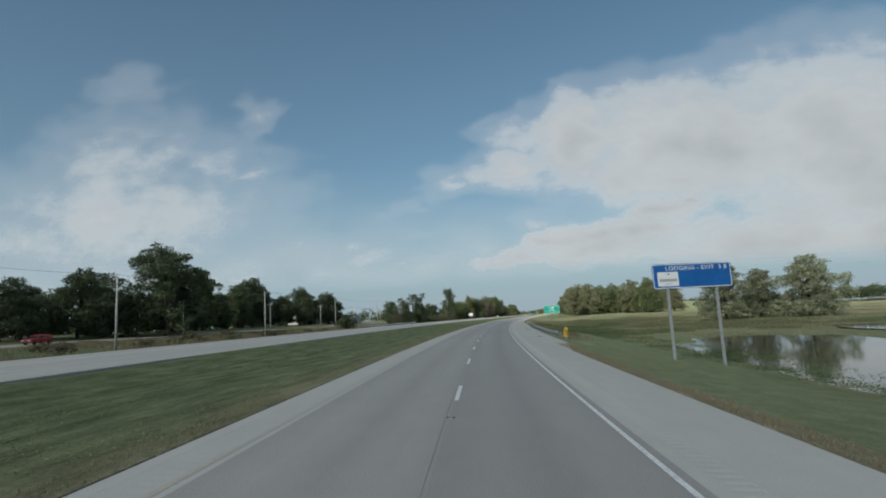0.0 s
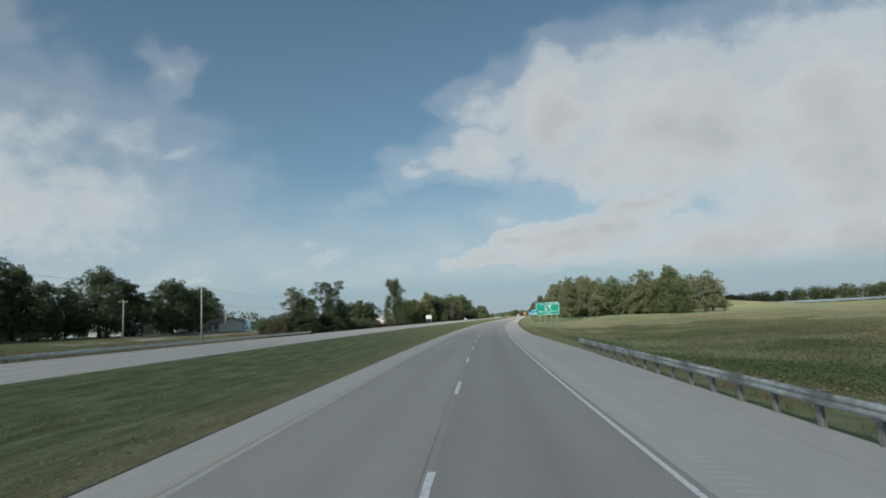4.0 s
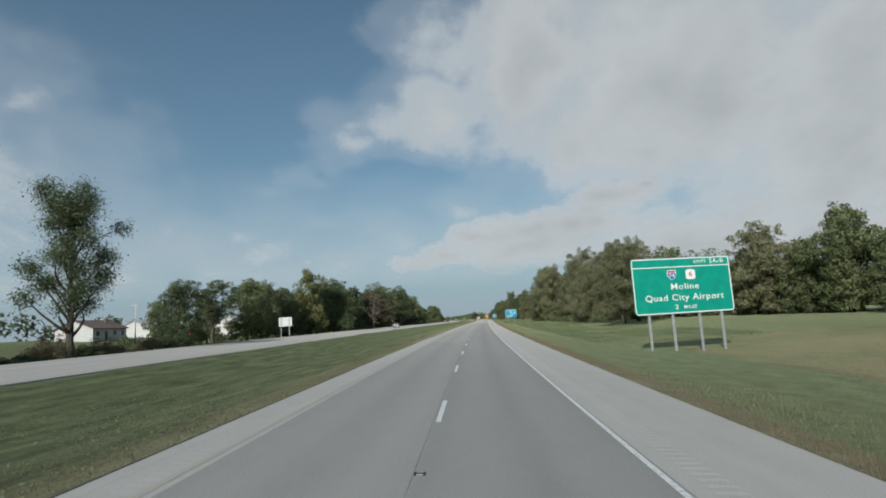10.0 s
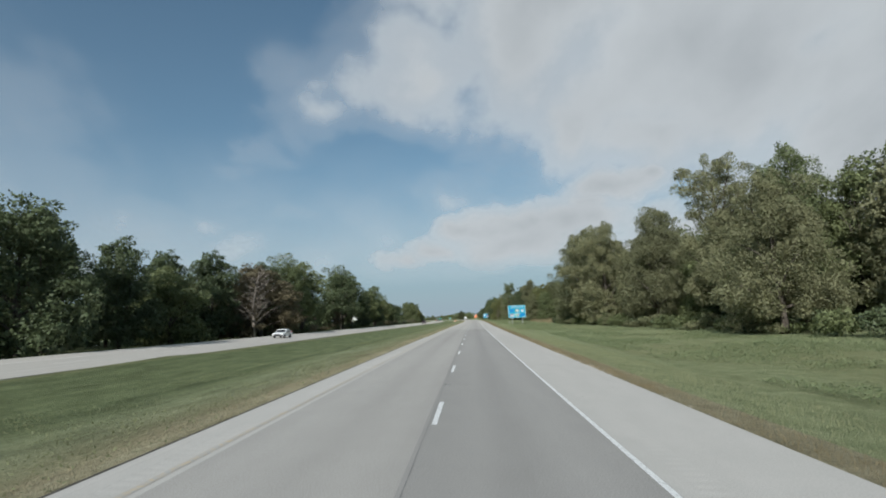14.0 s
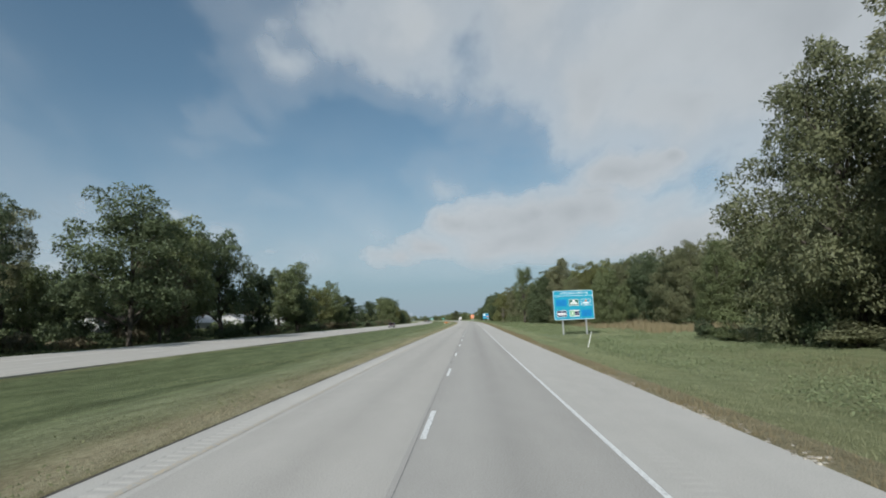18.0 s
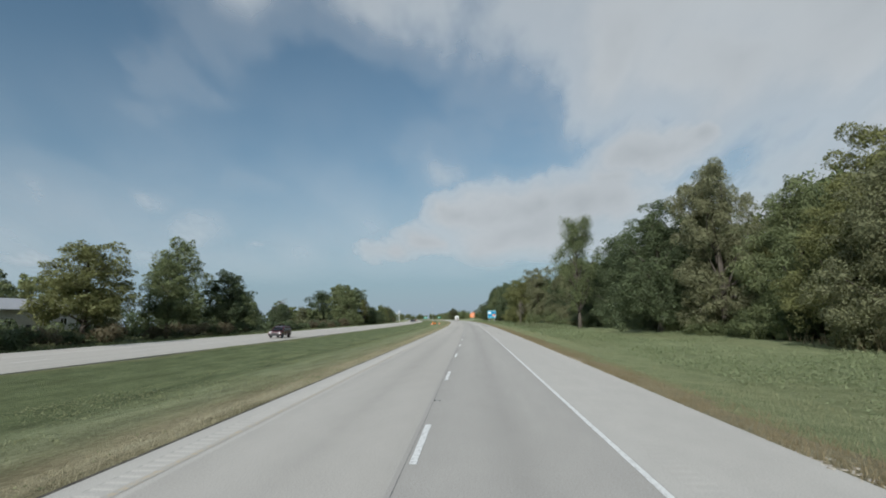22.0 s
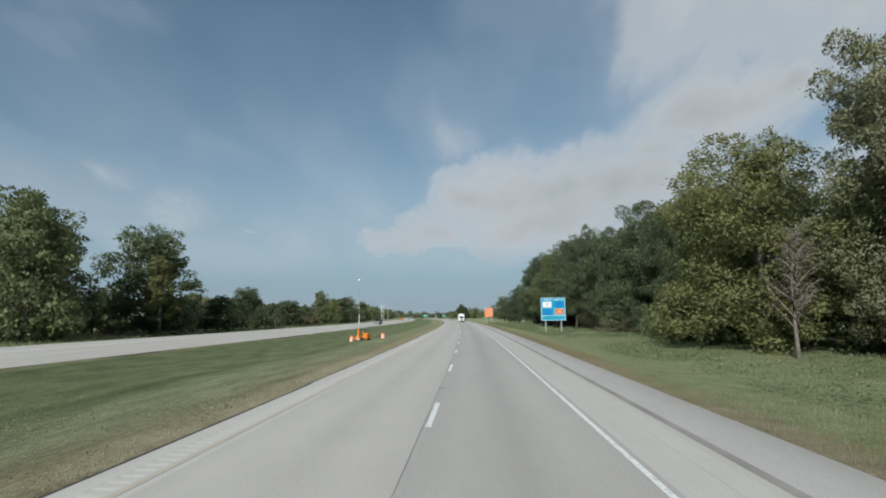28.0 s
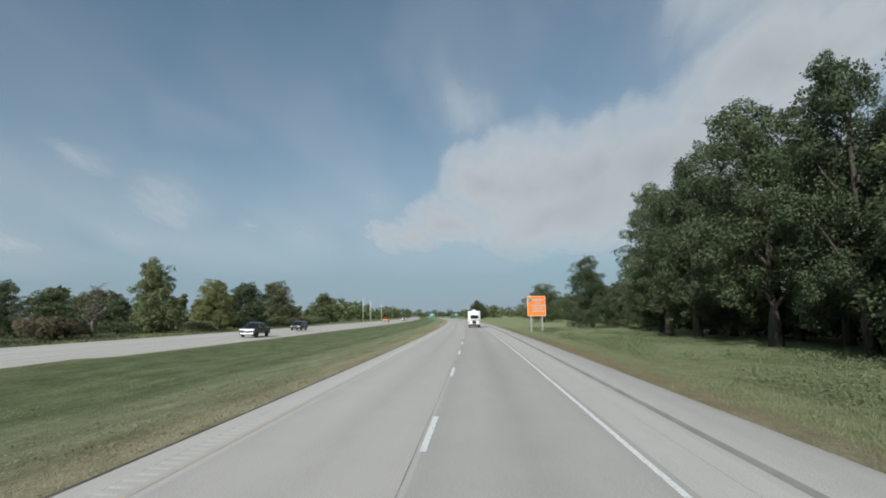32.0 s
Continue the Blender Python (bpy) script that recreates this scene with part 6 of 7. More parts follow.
# faded blue food sign
ob, zc = sign("food_sign", "faded blue food road sign with logo panels on two steel posts", 856.0, 14.2, 3.9, 3.5, 1.60, (-1.25, 1.25), SIGN_SKY, 10.0, 0.12, 0.05)
boxed("divider", (4.05, 0.006, 0.05), (0, -0.024, zc - 1.02), SIGN_WHITE, ob)
lettering("FOOD - EXIT 5B", 0.24, 0.1, zc + 1.38, -0.030, SIGN_WHITE, ob, 1.30)
logo_grid(ob, zc, (
    (-0.95, 0.68, 1.38, 0.88, SIGN_WHITE, None, ((0, 0.2, 0.8, 0.09, SIGN_GREY), (0, 0.0, 0.5, 0.09, SIGN_GREY), (0, -0.2, 1.1, 0.09, SIGN_GREY))),
    (0.95, 0.72, 1.40, 0.90, SIGN_PATCH, None, ()),
    (-0.95, -0.42, 1.40, 0.90, SIGN_PATCH, None, ()),
    (0.95, -0.38, 1.40, 0.86, SIGN_RED, SIGN_WHITE, ((-0.25, 0, 0.12, 0.5, SIGN_YELLOW), (0.0, 0.06, 0.12, 0.4, SIGN_YELLOW), (0.25, 0, 0.12, 0.5, SIGN_YELLOW), (-0.12, 0.26, 0.2, 0.1, SIGN_YELLOW), (0.12, 0.26, 0.2, 0.1, SIGN_YELLOW), (0.0, -0.08, 0.85, 0.10, SIGN_WHITE)))))

# orange work-zone sign
ob, zc = sign("work_zone_sign", "orange work-zone road sign on two pale posts", 970.0, 11.3, 2.95, 3.15, 2.15, (-0.9, 0.9), SIGN_ORANGE, 8.0, 0.12, 0.04)
bars(ob, 0.25, zc + 0.95, (1.4, 0.8, 2.1, 1.5, 1.9), (0.22, 0.2, 0.24, 0.2, 0.2), 0.22, SIGN_GREY)
boxed("mark", (0.5, 0.006, 0.5), (-1.0, -0.034, zc + 0.95), SIGN_SKY, ob)

# the back of a sign that faces the oncoming traffic
x, y, _ = (float(v) for v in road(380.5, -38.6))
ob = thing("road_sign", "bare aluminium back of a road sign on two posts", "road sign", pose(x, y, float(lay(380.5, -38.6)) - STEP, 0, 0, heading(380.5) - 8))
plate("panel", rounded(2.95, 1.85, 0.12, 0, 3.35), -0.02, 0.02, ALUMINIUM, ob)
for px in (-0.92, 0.92):
    i_post(ob, px, -0.4, 4.22, 0.12, 0.1, -0.08)
for zz in (2.9, 3.8):
    boxed("rail", (2.8, 0.04, 0.08), (0, -0.045, zz), ALUMINIUM, ob, 0.004)

# small far green signs beside the road ahead
for s, lat, w in ((1330, -13.0, 4.5), (1420, 12.0, 4.0)):
    ob, zc = sign("direction_sign", "small far green direction sign on two posts", s, lat, w, 2.4, 2.0, (-w * 0.3, w * 0.3), SIGN_GREEN, 4.0, 0.15, 0.06)
    bars(ob, 0, zc + 0.5, (w * 0.6, w * 0.5), (0.3, 0.3), 0.3, SIGN_WHITE)

# leaning white marker stake in the right verge
ob = thing("marker_stake", "leaning white marker stake in the grass verge", "stake", at(541.3, 11.4) @ pose(0, 0, 0, 10, 14, 0))
bm = bmesh.new()
box(bm, (0.055, 0.03, 1.55), (0, 0, 0.65), 0.008)
part("stake", bm, SIGN_WHITE, ob)
boxed("reflector", (0.045, 0.006, 0.14), (0, -0.019, 1.3), SIGN_GREY, ob)


# ---------------------------------------------------------------- guard rails
def w_beam():
    """Half-profile of a W-beam rail: out of the post and height."""
    return ((0.0, 0.0), (-0.02, 0.02), (-0.075, 0.055), (-0.085, 0.085), (-0.05, 0.125), (-0.02, 0.155), (-0.05, 0.185), (-0.085, 0.225), (-0.075, 0.255), (-0.02, 0.29), (0.0, 0.31))


def guard_rail(s0, s1, lat, side, label, flare=0.0):
    """A W-beam rail on steel posts with spacers; side -1: its face looks to smaller lat."""
    x, y, _ = (float(v) for v in road(s0, lat))
    ob = thing("guard_rail", label, "guard rail", pose(x, y, 0, 0, 0, 0))
    inv = ob.matrix_world.inverted()
    prof = w_beam()
    s_vals = np.arange(s0, s1 + 0.01, 3.81)
    for a, b in zip(s_vals, s_vals[1:]):
        bm = bmesh.new()
        rows = []
        for s in (a, (a + b) / 2, b + 0.06):
            row = []
            for o, h in prof:
                la = lat + flare * max(0.0, 1 - (s - s0) / 9.0) + (o if side < 0 else -o)
                px, py, _ = (float(v) for v in road(s, la))
                row.append(bm.verts.new(inv @ Vector((px, py, float(lay(s, lat)) + 0.52 + h))))
            rows.append(row)
        for r, q in zip(rows, rows[1:]):
            for i in range(len(prof) - 1):
                bm.faces.new((r[i], r[i + 1], q[i + 1], q[i]))
        bmesh.ops.solidify(bm, geom=bm.faces[:], thickness=0.006)
        part("beam", bm, GALVANISED, ob, "", True)
    for s in np.arange(s0 + 0.3, s_vals[-1], 1.905):
        la = lat + flare * max(0.0, 1 - (s - s0) / 9.0)
        m = inv @ at(s, la - side * 0.16, 0, 0)
        bm = bmesh.new()
        box(bm, (0.016, 0.14, 1.1), (-0.05, 0, 0.30))
        box(bm, (0.016, 0.14, 1.1), (0.05, 0, 0.30))
        box(bm, (0.10, 0.012, 1.1), (0, 0, 0.30))
        p = part("post", bm, RAIL_POST, ob)
        p.matrix_basis = m
        q = boxed("spacer", (0.15, 0.14, 0.34), (side * 0.09, 0, 0.66), RAIL_POST, ob, 0.01)
        q.matrix_basis = m
    return ob


guard_rail(60, 155, 8.12, -1, "galvanised W-beam guard rail on steel posts beside the shoulder", 0.35)
guard_rail(146, 223, -38.2, 1, "galvanised guard rail beyond the oncoming carriageway")

# yellow and black object marker at the rail's end
ob = thing("object_marker", "yellow and black striped object marker at the guard rail end", "object marker", at(59.6, 9.15, 0, 4))
plate("panel", rounded(0.42, 0.95, 0.03, 0, 0.85), -0.012, 0.0, SIGN_YELLOW, ob)
for k in range(4):
    z = 0.55 + k * 0.22
    pts = [(-0.2, z), (0.2, z - 0.26 + 0.0), (0.2, z - 0.15), (-0.2, z + 0.11)]
    pts = [(px, min(1.30, max(0.40, pz))) for px, pz in pts]
    plate("stripe", list(reversed(pts)), -0.017, -0.012, SIGN_BLACK, ob)
i_post(ob, 0.0, -0.4, 1.3, 0.06, 0.05, 0.04)
ob = thing("delineator", "slim dark delineator post with a pale cap", "delineator", at(66.0, 9.9))
tubed("post", ((0, 0, -0.3), (0, 0, 1.35)), (0.03, 0.03), BLACK_TRIM, ob)
tubed("cap", ((0, 0, 1.35), (0, 0, 1.45)), (0.035, 0.035), SIGN_WHITE, ob)


# ---------------------------------------------------------------- poles and cables
def utility_pole(s, lat, height, arm=True):
    ob = thing("utility_pole", "weathered wooden utility pole with a crossarm" if arm else "plain weathered wooden utility pole", "utility pole", at(s, lat), "utility poles")
    tubed("shaft", ((0, 0, -0.8), (0.02, 0, height * 0.5), (0, 0, height)), (0.17, 0.14, 0.11), WOOD_POLE, ob, 10)
    if arm:
        boxed("crossarm", (2.2, 0.10, 0.12), (0, -0.12, height - 0.5), WOOD_POLE, ob, 0.01)
        for px in (-1.0, -0.45, 0.45, 1.0):
            lathe("insulator", ((0.03, 0.0), (0.05, 0.05), (0.035, 0.1), (0.045, 0.14), (0.01, 0.18)), SIGN_GREY, ob, 8).matrix_basis = pose(px, -0.12, height - 0.44)
    else:
        lathe("insulator", ((0.03, 0.0), (0.05, 0.05), (0.035, 0.1), (0.01, 0.16)), SIGN_GREY, ob, 8).matrix_basis = pose(0, 0, height)
    return height


NEAR_POLES = ((20, -44), (63, -45), (106.4, -46), (149.6, -46), (193, -46), (236, -48))
for s, lat in NEAR_POLES:
    utility_pole(s, lat, 9.6, False)
FRONT_POLES = ((75, -74), (123, -75), (170, -76), (217, -78), (262, -80), (310, -82), (400, -84), (455, -84))
for s, lat in FRONT_POLES:
    utility_pole(s, lat, 8.8, True)


def cable(a, b, ha, hb, dx=0.0):
    bm = bmesh.new()
    pa, pb = (Vector(tuple(float(v) for v in road(*p))) for p in (a, b))
    pa.z, pb.z = float(lay(*a)) + ha, float(lay(*b)) + hb
    pts = [pa.lerp(pb, i / 8) + Vector((dx, 0, -4 * 0.7 * (i / 8) * (1 - i / 8))) for i in range(9)]
    tube(bm, pts, [0.014] * 9, 4)
    me = bpy.data.meshes.new("cable")
    bm.to_mesh(me)
    bm.free()
    me.materials.append(BLACK_TRIM)
    tagged(new("cable", me), "thin dark overhead cable between the poles", "cable", "overhead cables")


for a, b in zip(NEAR_POLES, NEAR_POLES[1:]):
    cable(a, b, 9.75, 9.75)
for a, b in zip(FRONT_POLES[:6], FRONT_POLES[1:6]):
    for dx in (-1.0, 1.0):
        cable(a, b, 8.5, 8.5, dx)


# ---------------------------------------------------------------- houses
def house(s, lat, long, deep, wall_h, roof_h, wall, roof, turn, label):
    """A low house with a gable roof, windows and a door."""
    ob = thing("house", label, "house", at(s, lat, -0.1, turn))
    bm = bmesh.new()
    prism(bm, [(-deep / 2, 0), (deep / 2, 0), (deep / 2, wall_h), (0, wall_h + roof_h * 0.97), (-deep / 2, wall_h)], -long / 2, long / 2)
    part("wall", bm, wall, ob)
    for side in (-1, 1):
        bm = bmesh.new()
        o = 0.45
        k = roof_h / (deep / 2)
        prism(bm, [(0, wall_h + roof_h), (side * (deep / 2 + o), wall_h - o * k), (side * (deep / 2 + o), wall_h - o * k + 0.16), (0, wall_h + roof_h + 0.16)], -long / 2 - 0.4, long / 2 + 0.4)
        part("roof", bm, roof, ob)
    boxed("chimney", (0.6, 0.6, roof_h + 0.9), (deep * 0.15, long * 0.22, wall_h + roof_h * 0.6), ROOF_BROWN, ob, 0.02)
    for side in (-1, 1):
        for i in range(max(2, int(long / 3.2))):
            yy = -long / 2 + (i + 0.5) * long / max(2, int(long / 3.2))
            if side > 0 and i == 1:
                d = boxed("door", (0.06, 0.95, 2.05), (deep / 2 + 0.02, yy, 1.05), BLACK_TRIM, ob, 0.01)
                boxed("handle", (0.05, 0.04, 0.12), (deep / 2 + 0.07, yy + 0.35, 1.05), CHROME, d)
                continue
            w = boxed("window", (0.05, 1.3, 1.1), (side * (deep / 2 + 0.015), yy, wall_h * 0.58), DARK_GLASS, ob)
            for zz in (-0.58, 0.58):
                boxed("frame", (0.07, 1.42, 0.08), (side * (deep / 2 + 0.03), yy, wall_h * 0.58 + zz), SIGN_WHITE, w)
            for yo in (-0.68, 0.0, 0.68):
                boxed("frame", (0.07, 0.07, 1.12), (side * (deep / 2 + 0.03), yy + yo, wall_h * 0.58), SIGN_WHITE, w)
    return ob


for row in ((166, -104, 15, 8, 2.6, 1.6, SIDING_TAN, ROOF_BROWN, 8, "low tan house with a brown shingle roof"),
            (196, -100, 13, 8, 2.6, 1.7, SIDING_TAN, ROOF_BROWN, -5, "low tan house with a brown roof"),
            (250, -104, 15, 9, 2.7, 1.8, SIDING, ROOF_GREY, 4, "low white house with a grey roof"),
            (272, -87, 11, 8, 2.7, 1.6, SIDING, ROOF_BROWN, 60, "low cream house with a brown roof beside the trees"),
            (296, -92, 7, 6, 3.0, 1.2, SHED_TEAL, ROOF_GREY, 10, "faded teal shed among the trees"),
            (388, -86, 13, 8, 2.8, 1.8, SIDING, ROOF_BROWN, 6, "white house with a brown roof behind trees"),
            (414, -88, 16, 9, 2.8, 1.7, SIDING, ROOF_GREY, -4, "long white house with a grey roof"),
            (440, -76, 18, 11, 3.4, 2.4, SIDING, ROOF_GREY, 3, "large white hall with a pale grey roof"),
            (548, -68, 12, 8, 2.9, 2.0, SIDING, ROOF_GREY, 2, "white house glimpsed between the trees"),
            (590, -66, 13, 8, 2.9, 1.8, SIDING, ROOF_BROWN, 4, "white house with a brown roof under dark trees"),
            (616, -64, 12, 8, 2.9, 1.8, SIDING, ROOF_GREY, -3, "low white house behind tree trunks"),
            (644, -65, 14, 9, 3.0, 2.0, SIDING, ROOF_GREY, 0, "white house behind dark trees"),
            (684, -68, 20, 12, 4.2, 1.8, SIDING, ROOF_GREY, 0, "pale commercial hall behind the trees"),
            (890, -68, 14, 8, 3.0, 1.6, SIDING_TAN, ROOF_GREY, 0, "tan building behind a yellowing tree")):
    house(*row)


# ---------------------------------------------------------------- vehicles
def wheel(parent, x, y, r, w):
    side = 1 if x > 0 else -1
    t = lathe("wheel", ((r * 0.62, -w / 2), (r * 0.94, -w / 2), (r, -w / 2 + 0.03), (r, w / 2 - 0.03), (r * 0.94, w / 2), (r * 0.62, w / 2)), RUBBER, parent, 18)
    t.matrix_basis = pose(x, y, r, 0, 90 * side, 0)
    rim = lathe("rim", ((0.02, w * 0.34), (r * 0.25, w * 0.40), (r * 0.55, w * 0.30), (r * 0.63, w * 0.46), (r * 0.63, -w * 0.4), (0.02, -w * 0.4)), GALVANISED, t, 14)
    return t


CAR_SHAPES = {
    # side outlines in y (forward +) and z; body, then glasshouse
    "suv": (4.7, 1.85, ((-2.3, 0.35), (2.25, 0.35), (2.33, 0.62), (2.28, 0.86), (1.25, 1.02), (-2.25, 1.06), (-2.36, 0.7)), ((1.25, 1.02), (0.55, 1.58), (-0.4, 1.70), (-1.9, 1.66), (-2.25, 1.06)), 0.37),
    "sedan": (4.6, 1.8, ((-2.25, 0.32), (2.2, 0.32), (2.28, 0.55), (2.2, 0.76), (1.0, 0.92), (-1.5, 0.95), (-2.2, 0.9), (-2.3, 0.6)), ((1.0, 0.92), (0.25, 1.38), (-0.75, 1.42), (-1.75, 0.97)), 0.33),
    "pickup": (5.6, 1.95, ((-2.8, 0.50), (2.72, 0.50), (2.8, 0.8), (2.72, 1.12), (1.45, 1.20), (-0.75, 1.22), (-2.8, 1.22)), ((1.45, 1.20), (0.75, 1.82), (-0.1, 1.90), (-0.75, 1.86), (-0.95, 1.22)), 0.40),
}


def car(shape, name, label, m, paint):
    """A car at the pose m, nose to +y: body, glasshouse with windows, wheels, lamps, bumpers, mirrors."""
    length, width, low, high, r = CAR_SHAPES[shape]
    ob = thing(name, label, "car" if shape != "pickup" else "pickup truck", m, "oncoming cars")
    bm = bmesh.new()
    half = width / 2
    for outline, top in ((low, 1.0), (high, 0.84)):
        a = [bm.verts.new((-half * (top if z > 1.3 else 0.99 if z > 0.5 else 0.94), y, z)) for y, z in outline]
        b = [bm.verts.new((half * (top if z > 1.3 else 0.99 if z > 0.5 else 0.94), y, z)) for y, z in outline]
        n = len(outline)
        bm.faces.new(a), bm.faces.new(list(reversed(b)))
        for i in range(n):
            j = (i + 1) % n
            bm.faces.new((a[j], a[i], b[i], b[j]))
    bmesh.ops.recalc_face_normals(bm, faces=bm.faces)
    bmesh.ops.bevel(bm, geom=[e for e in bm.edges if e.calc_length() > 0.3], offset=0.05, segments=2, affect="EDGES", profile=0.6)
    part("body", bm, paint, ob)
    # windows: the glasshouse, cut back and set a little proud
    front, back = high[0], high[-1]
    (y0, z0), (y1, z1) = high[0], high[1]
    tilt = math.degrees(math.atan2(z1 - z0, y1 - y0))
    for nm, (ya, za), (yb, zb) in (("windscreen", high[0], high[1]), ("rear_window", high[-1], high[-2])):
        bm = bmesh.new()
        sgn = 1 if nm == "windscreen" else -1
        q = [(-half * 0.84, ya, za + 0.05), (half * 0.84, ya, za + 0.05), (half * 0.70, yb, zb - 0.05), (-half * 0.70, yb, zb - 0.05)]
        vs = [bm.verts.new((x, y + sgn * 0.03, z + 0.02)) for x, y, z in q]
        bm.faces.new(vs)
        bmesh.ops.solidify(bm, geom=bm.faces[:], thickness=0.02)
        part(nm, bm, DARK_GLASS, ob)
    ys = [p[0] for p in high]
    roof_y = (high[-2][0] + 0.1, high[1][0] - 0.02)
    mid_y = (roof_y[0] + roof_y[1]) / 2
    zt, zb = min(high[1][1], high[-2][1]) - 0.07, high[0][1] + 0.07
    for sx in (-1, 1):
        for a, b, ab, bb in ((roof_y[0], mid_y - 0.06, high[-1][0] + 0.25, mid_y - 0.06), (mid_y + 0.06, roof_y[1], mid_y + 0.06, high[0][0] - 0.25)):
            bm = bmesh.new()
            vs = [bm.verts.new((sx * (half * 0.99 + 0.004), ab, zb)), bm.verts.new((sx * (half * 0.99 + 0.004), bb, zb)), bm.verts.new((sx * (half * 0.85 + 0.008), b, zt)), bm.verts.new((sx * (half * 0.85 + 0.008), a, zt))]
            bm.faces.new(vs)
            bmesh.ops.solidify(bm, geom=bm.faces[:], thickness=0.012)
            part("side_window", bm, DARK_GLASS, ob)
        boxed("mirror", (0.20, 0.10, 0.14), (sx * (half + 0.10), high[0][0] - 0.35, zb + 0.02), BLACK_TRIM, ob, 0.02)
        boxed("headlight", (0.42, 0.10, 0.16), (sx * half * 0.68, low[2][0] - 0.05, low[2][1] + 0.12), LAMP_CLEAR, ob, 0.02)
        boxed("taillight", (0.20, 0.08, 0.34), (sx * half * 0.84, -length / 2 + 0.02, 0.82), LAMP_RED, ob, 0.02)
        for yy in (length * 0.31, -length * 0.30):
            wheel(ob, sx * (half - 0.10), yy, r, 0.22)
    boxed("grille", (width * 0.50, 0.05, 0.24), (0, low[2][0] - 0.005, low[2][1] + 0.02), BLACK_TRIM if shape != "pickup" else CHROME, ob, 0.02)
    boxed("bumper", (width * 0.92, 0.16, 0.20), (0, low[1][0] + 0.0, 0.45), BLACK_TRIM if shape != "pickup" else CHROME, ob, 0.04)
    boxed("bumper", (width * 0.92, 0.16, 0.20), (0, -length / 2 + 0.02, 0.48), BLACK_TRIM if shape != "pickup" else CHROME, ob, 0.04)
    boxed("plate", (0.32, 0.012, 0.16), (0, -length / 2 - 0.07, 0.62), SIGN_WHITE, ob)
    return ob


def on_lane(s, lat, turn=180.0):
    """Pose on the oncoming carriageway, tilted with its cross slope."""
    x, y, _ = (float(v) for v in road(s, lat))
    sl = 0.042 if s < 420 else 0.036
    return pose(x, y, float(lay(s, lat)), 0, 0, heading(s)) @ pose(0, 0, 0, 0, math.degrees(math.atan(sl)), 0) @ pose(0, 0, 0, 0, 0, turn)


car("sedan", "sedan", "white sedan on the oncoming carriageway", on_lane(470, -30.4), CAR_WHITE)
car("suv", "suv", "dark maroon sport utility car on the oncoming carriageway", on_lane(683, -26.9), CAR_MAROON)
car("pickup", "pickup_truck", "dark grey pickup truck with a chrome grille", on_lane(953, -27.0), CAR_DARK)
car("suv", "suv", "dark sport utility car on the oncoming carriageway", on_lane(982, -30.2), CAR_DARK)
car("suv", "suv", "bright red car on the frontage road", at(84, -75.5, 0.06, 180), CAR_RED)
for s, lat, shape, paint, words, turn in ((236, -90, "pickup", CAR_DARK, "dark pickup truck parked beside the houses", 70), (258, -92, "suv", CAR_WHITE, "white car parked beside the houses", 80),
                                          (272, -93, "sedan", CAR_DARK, "dark sedan parked beside the houses", 95), (284, -90, "suv", CAR_MAROON, "maroon car parked beside the houses", 85),
                                          (398, -78, "suv", CAR_WHITE, "white car parked before a white house", 60), (420, -80, "sedan", CAR_RED, "red car parked before a white house", 90)):
    car(shape, "parked_car", words, at(s, lat, 0.0, turn), paint)


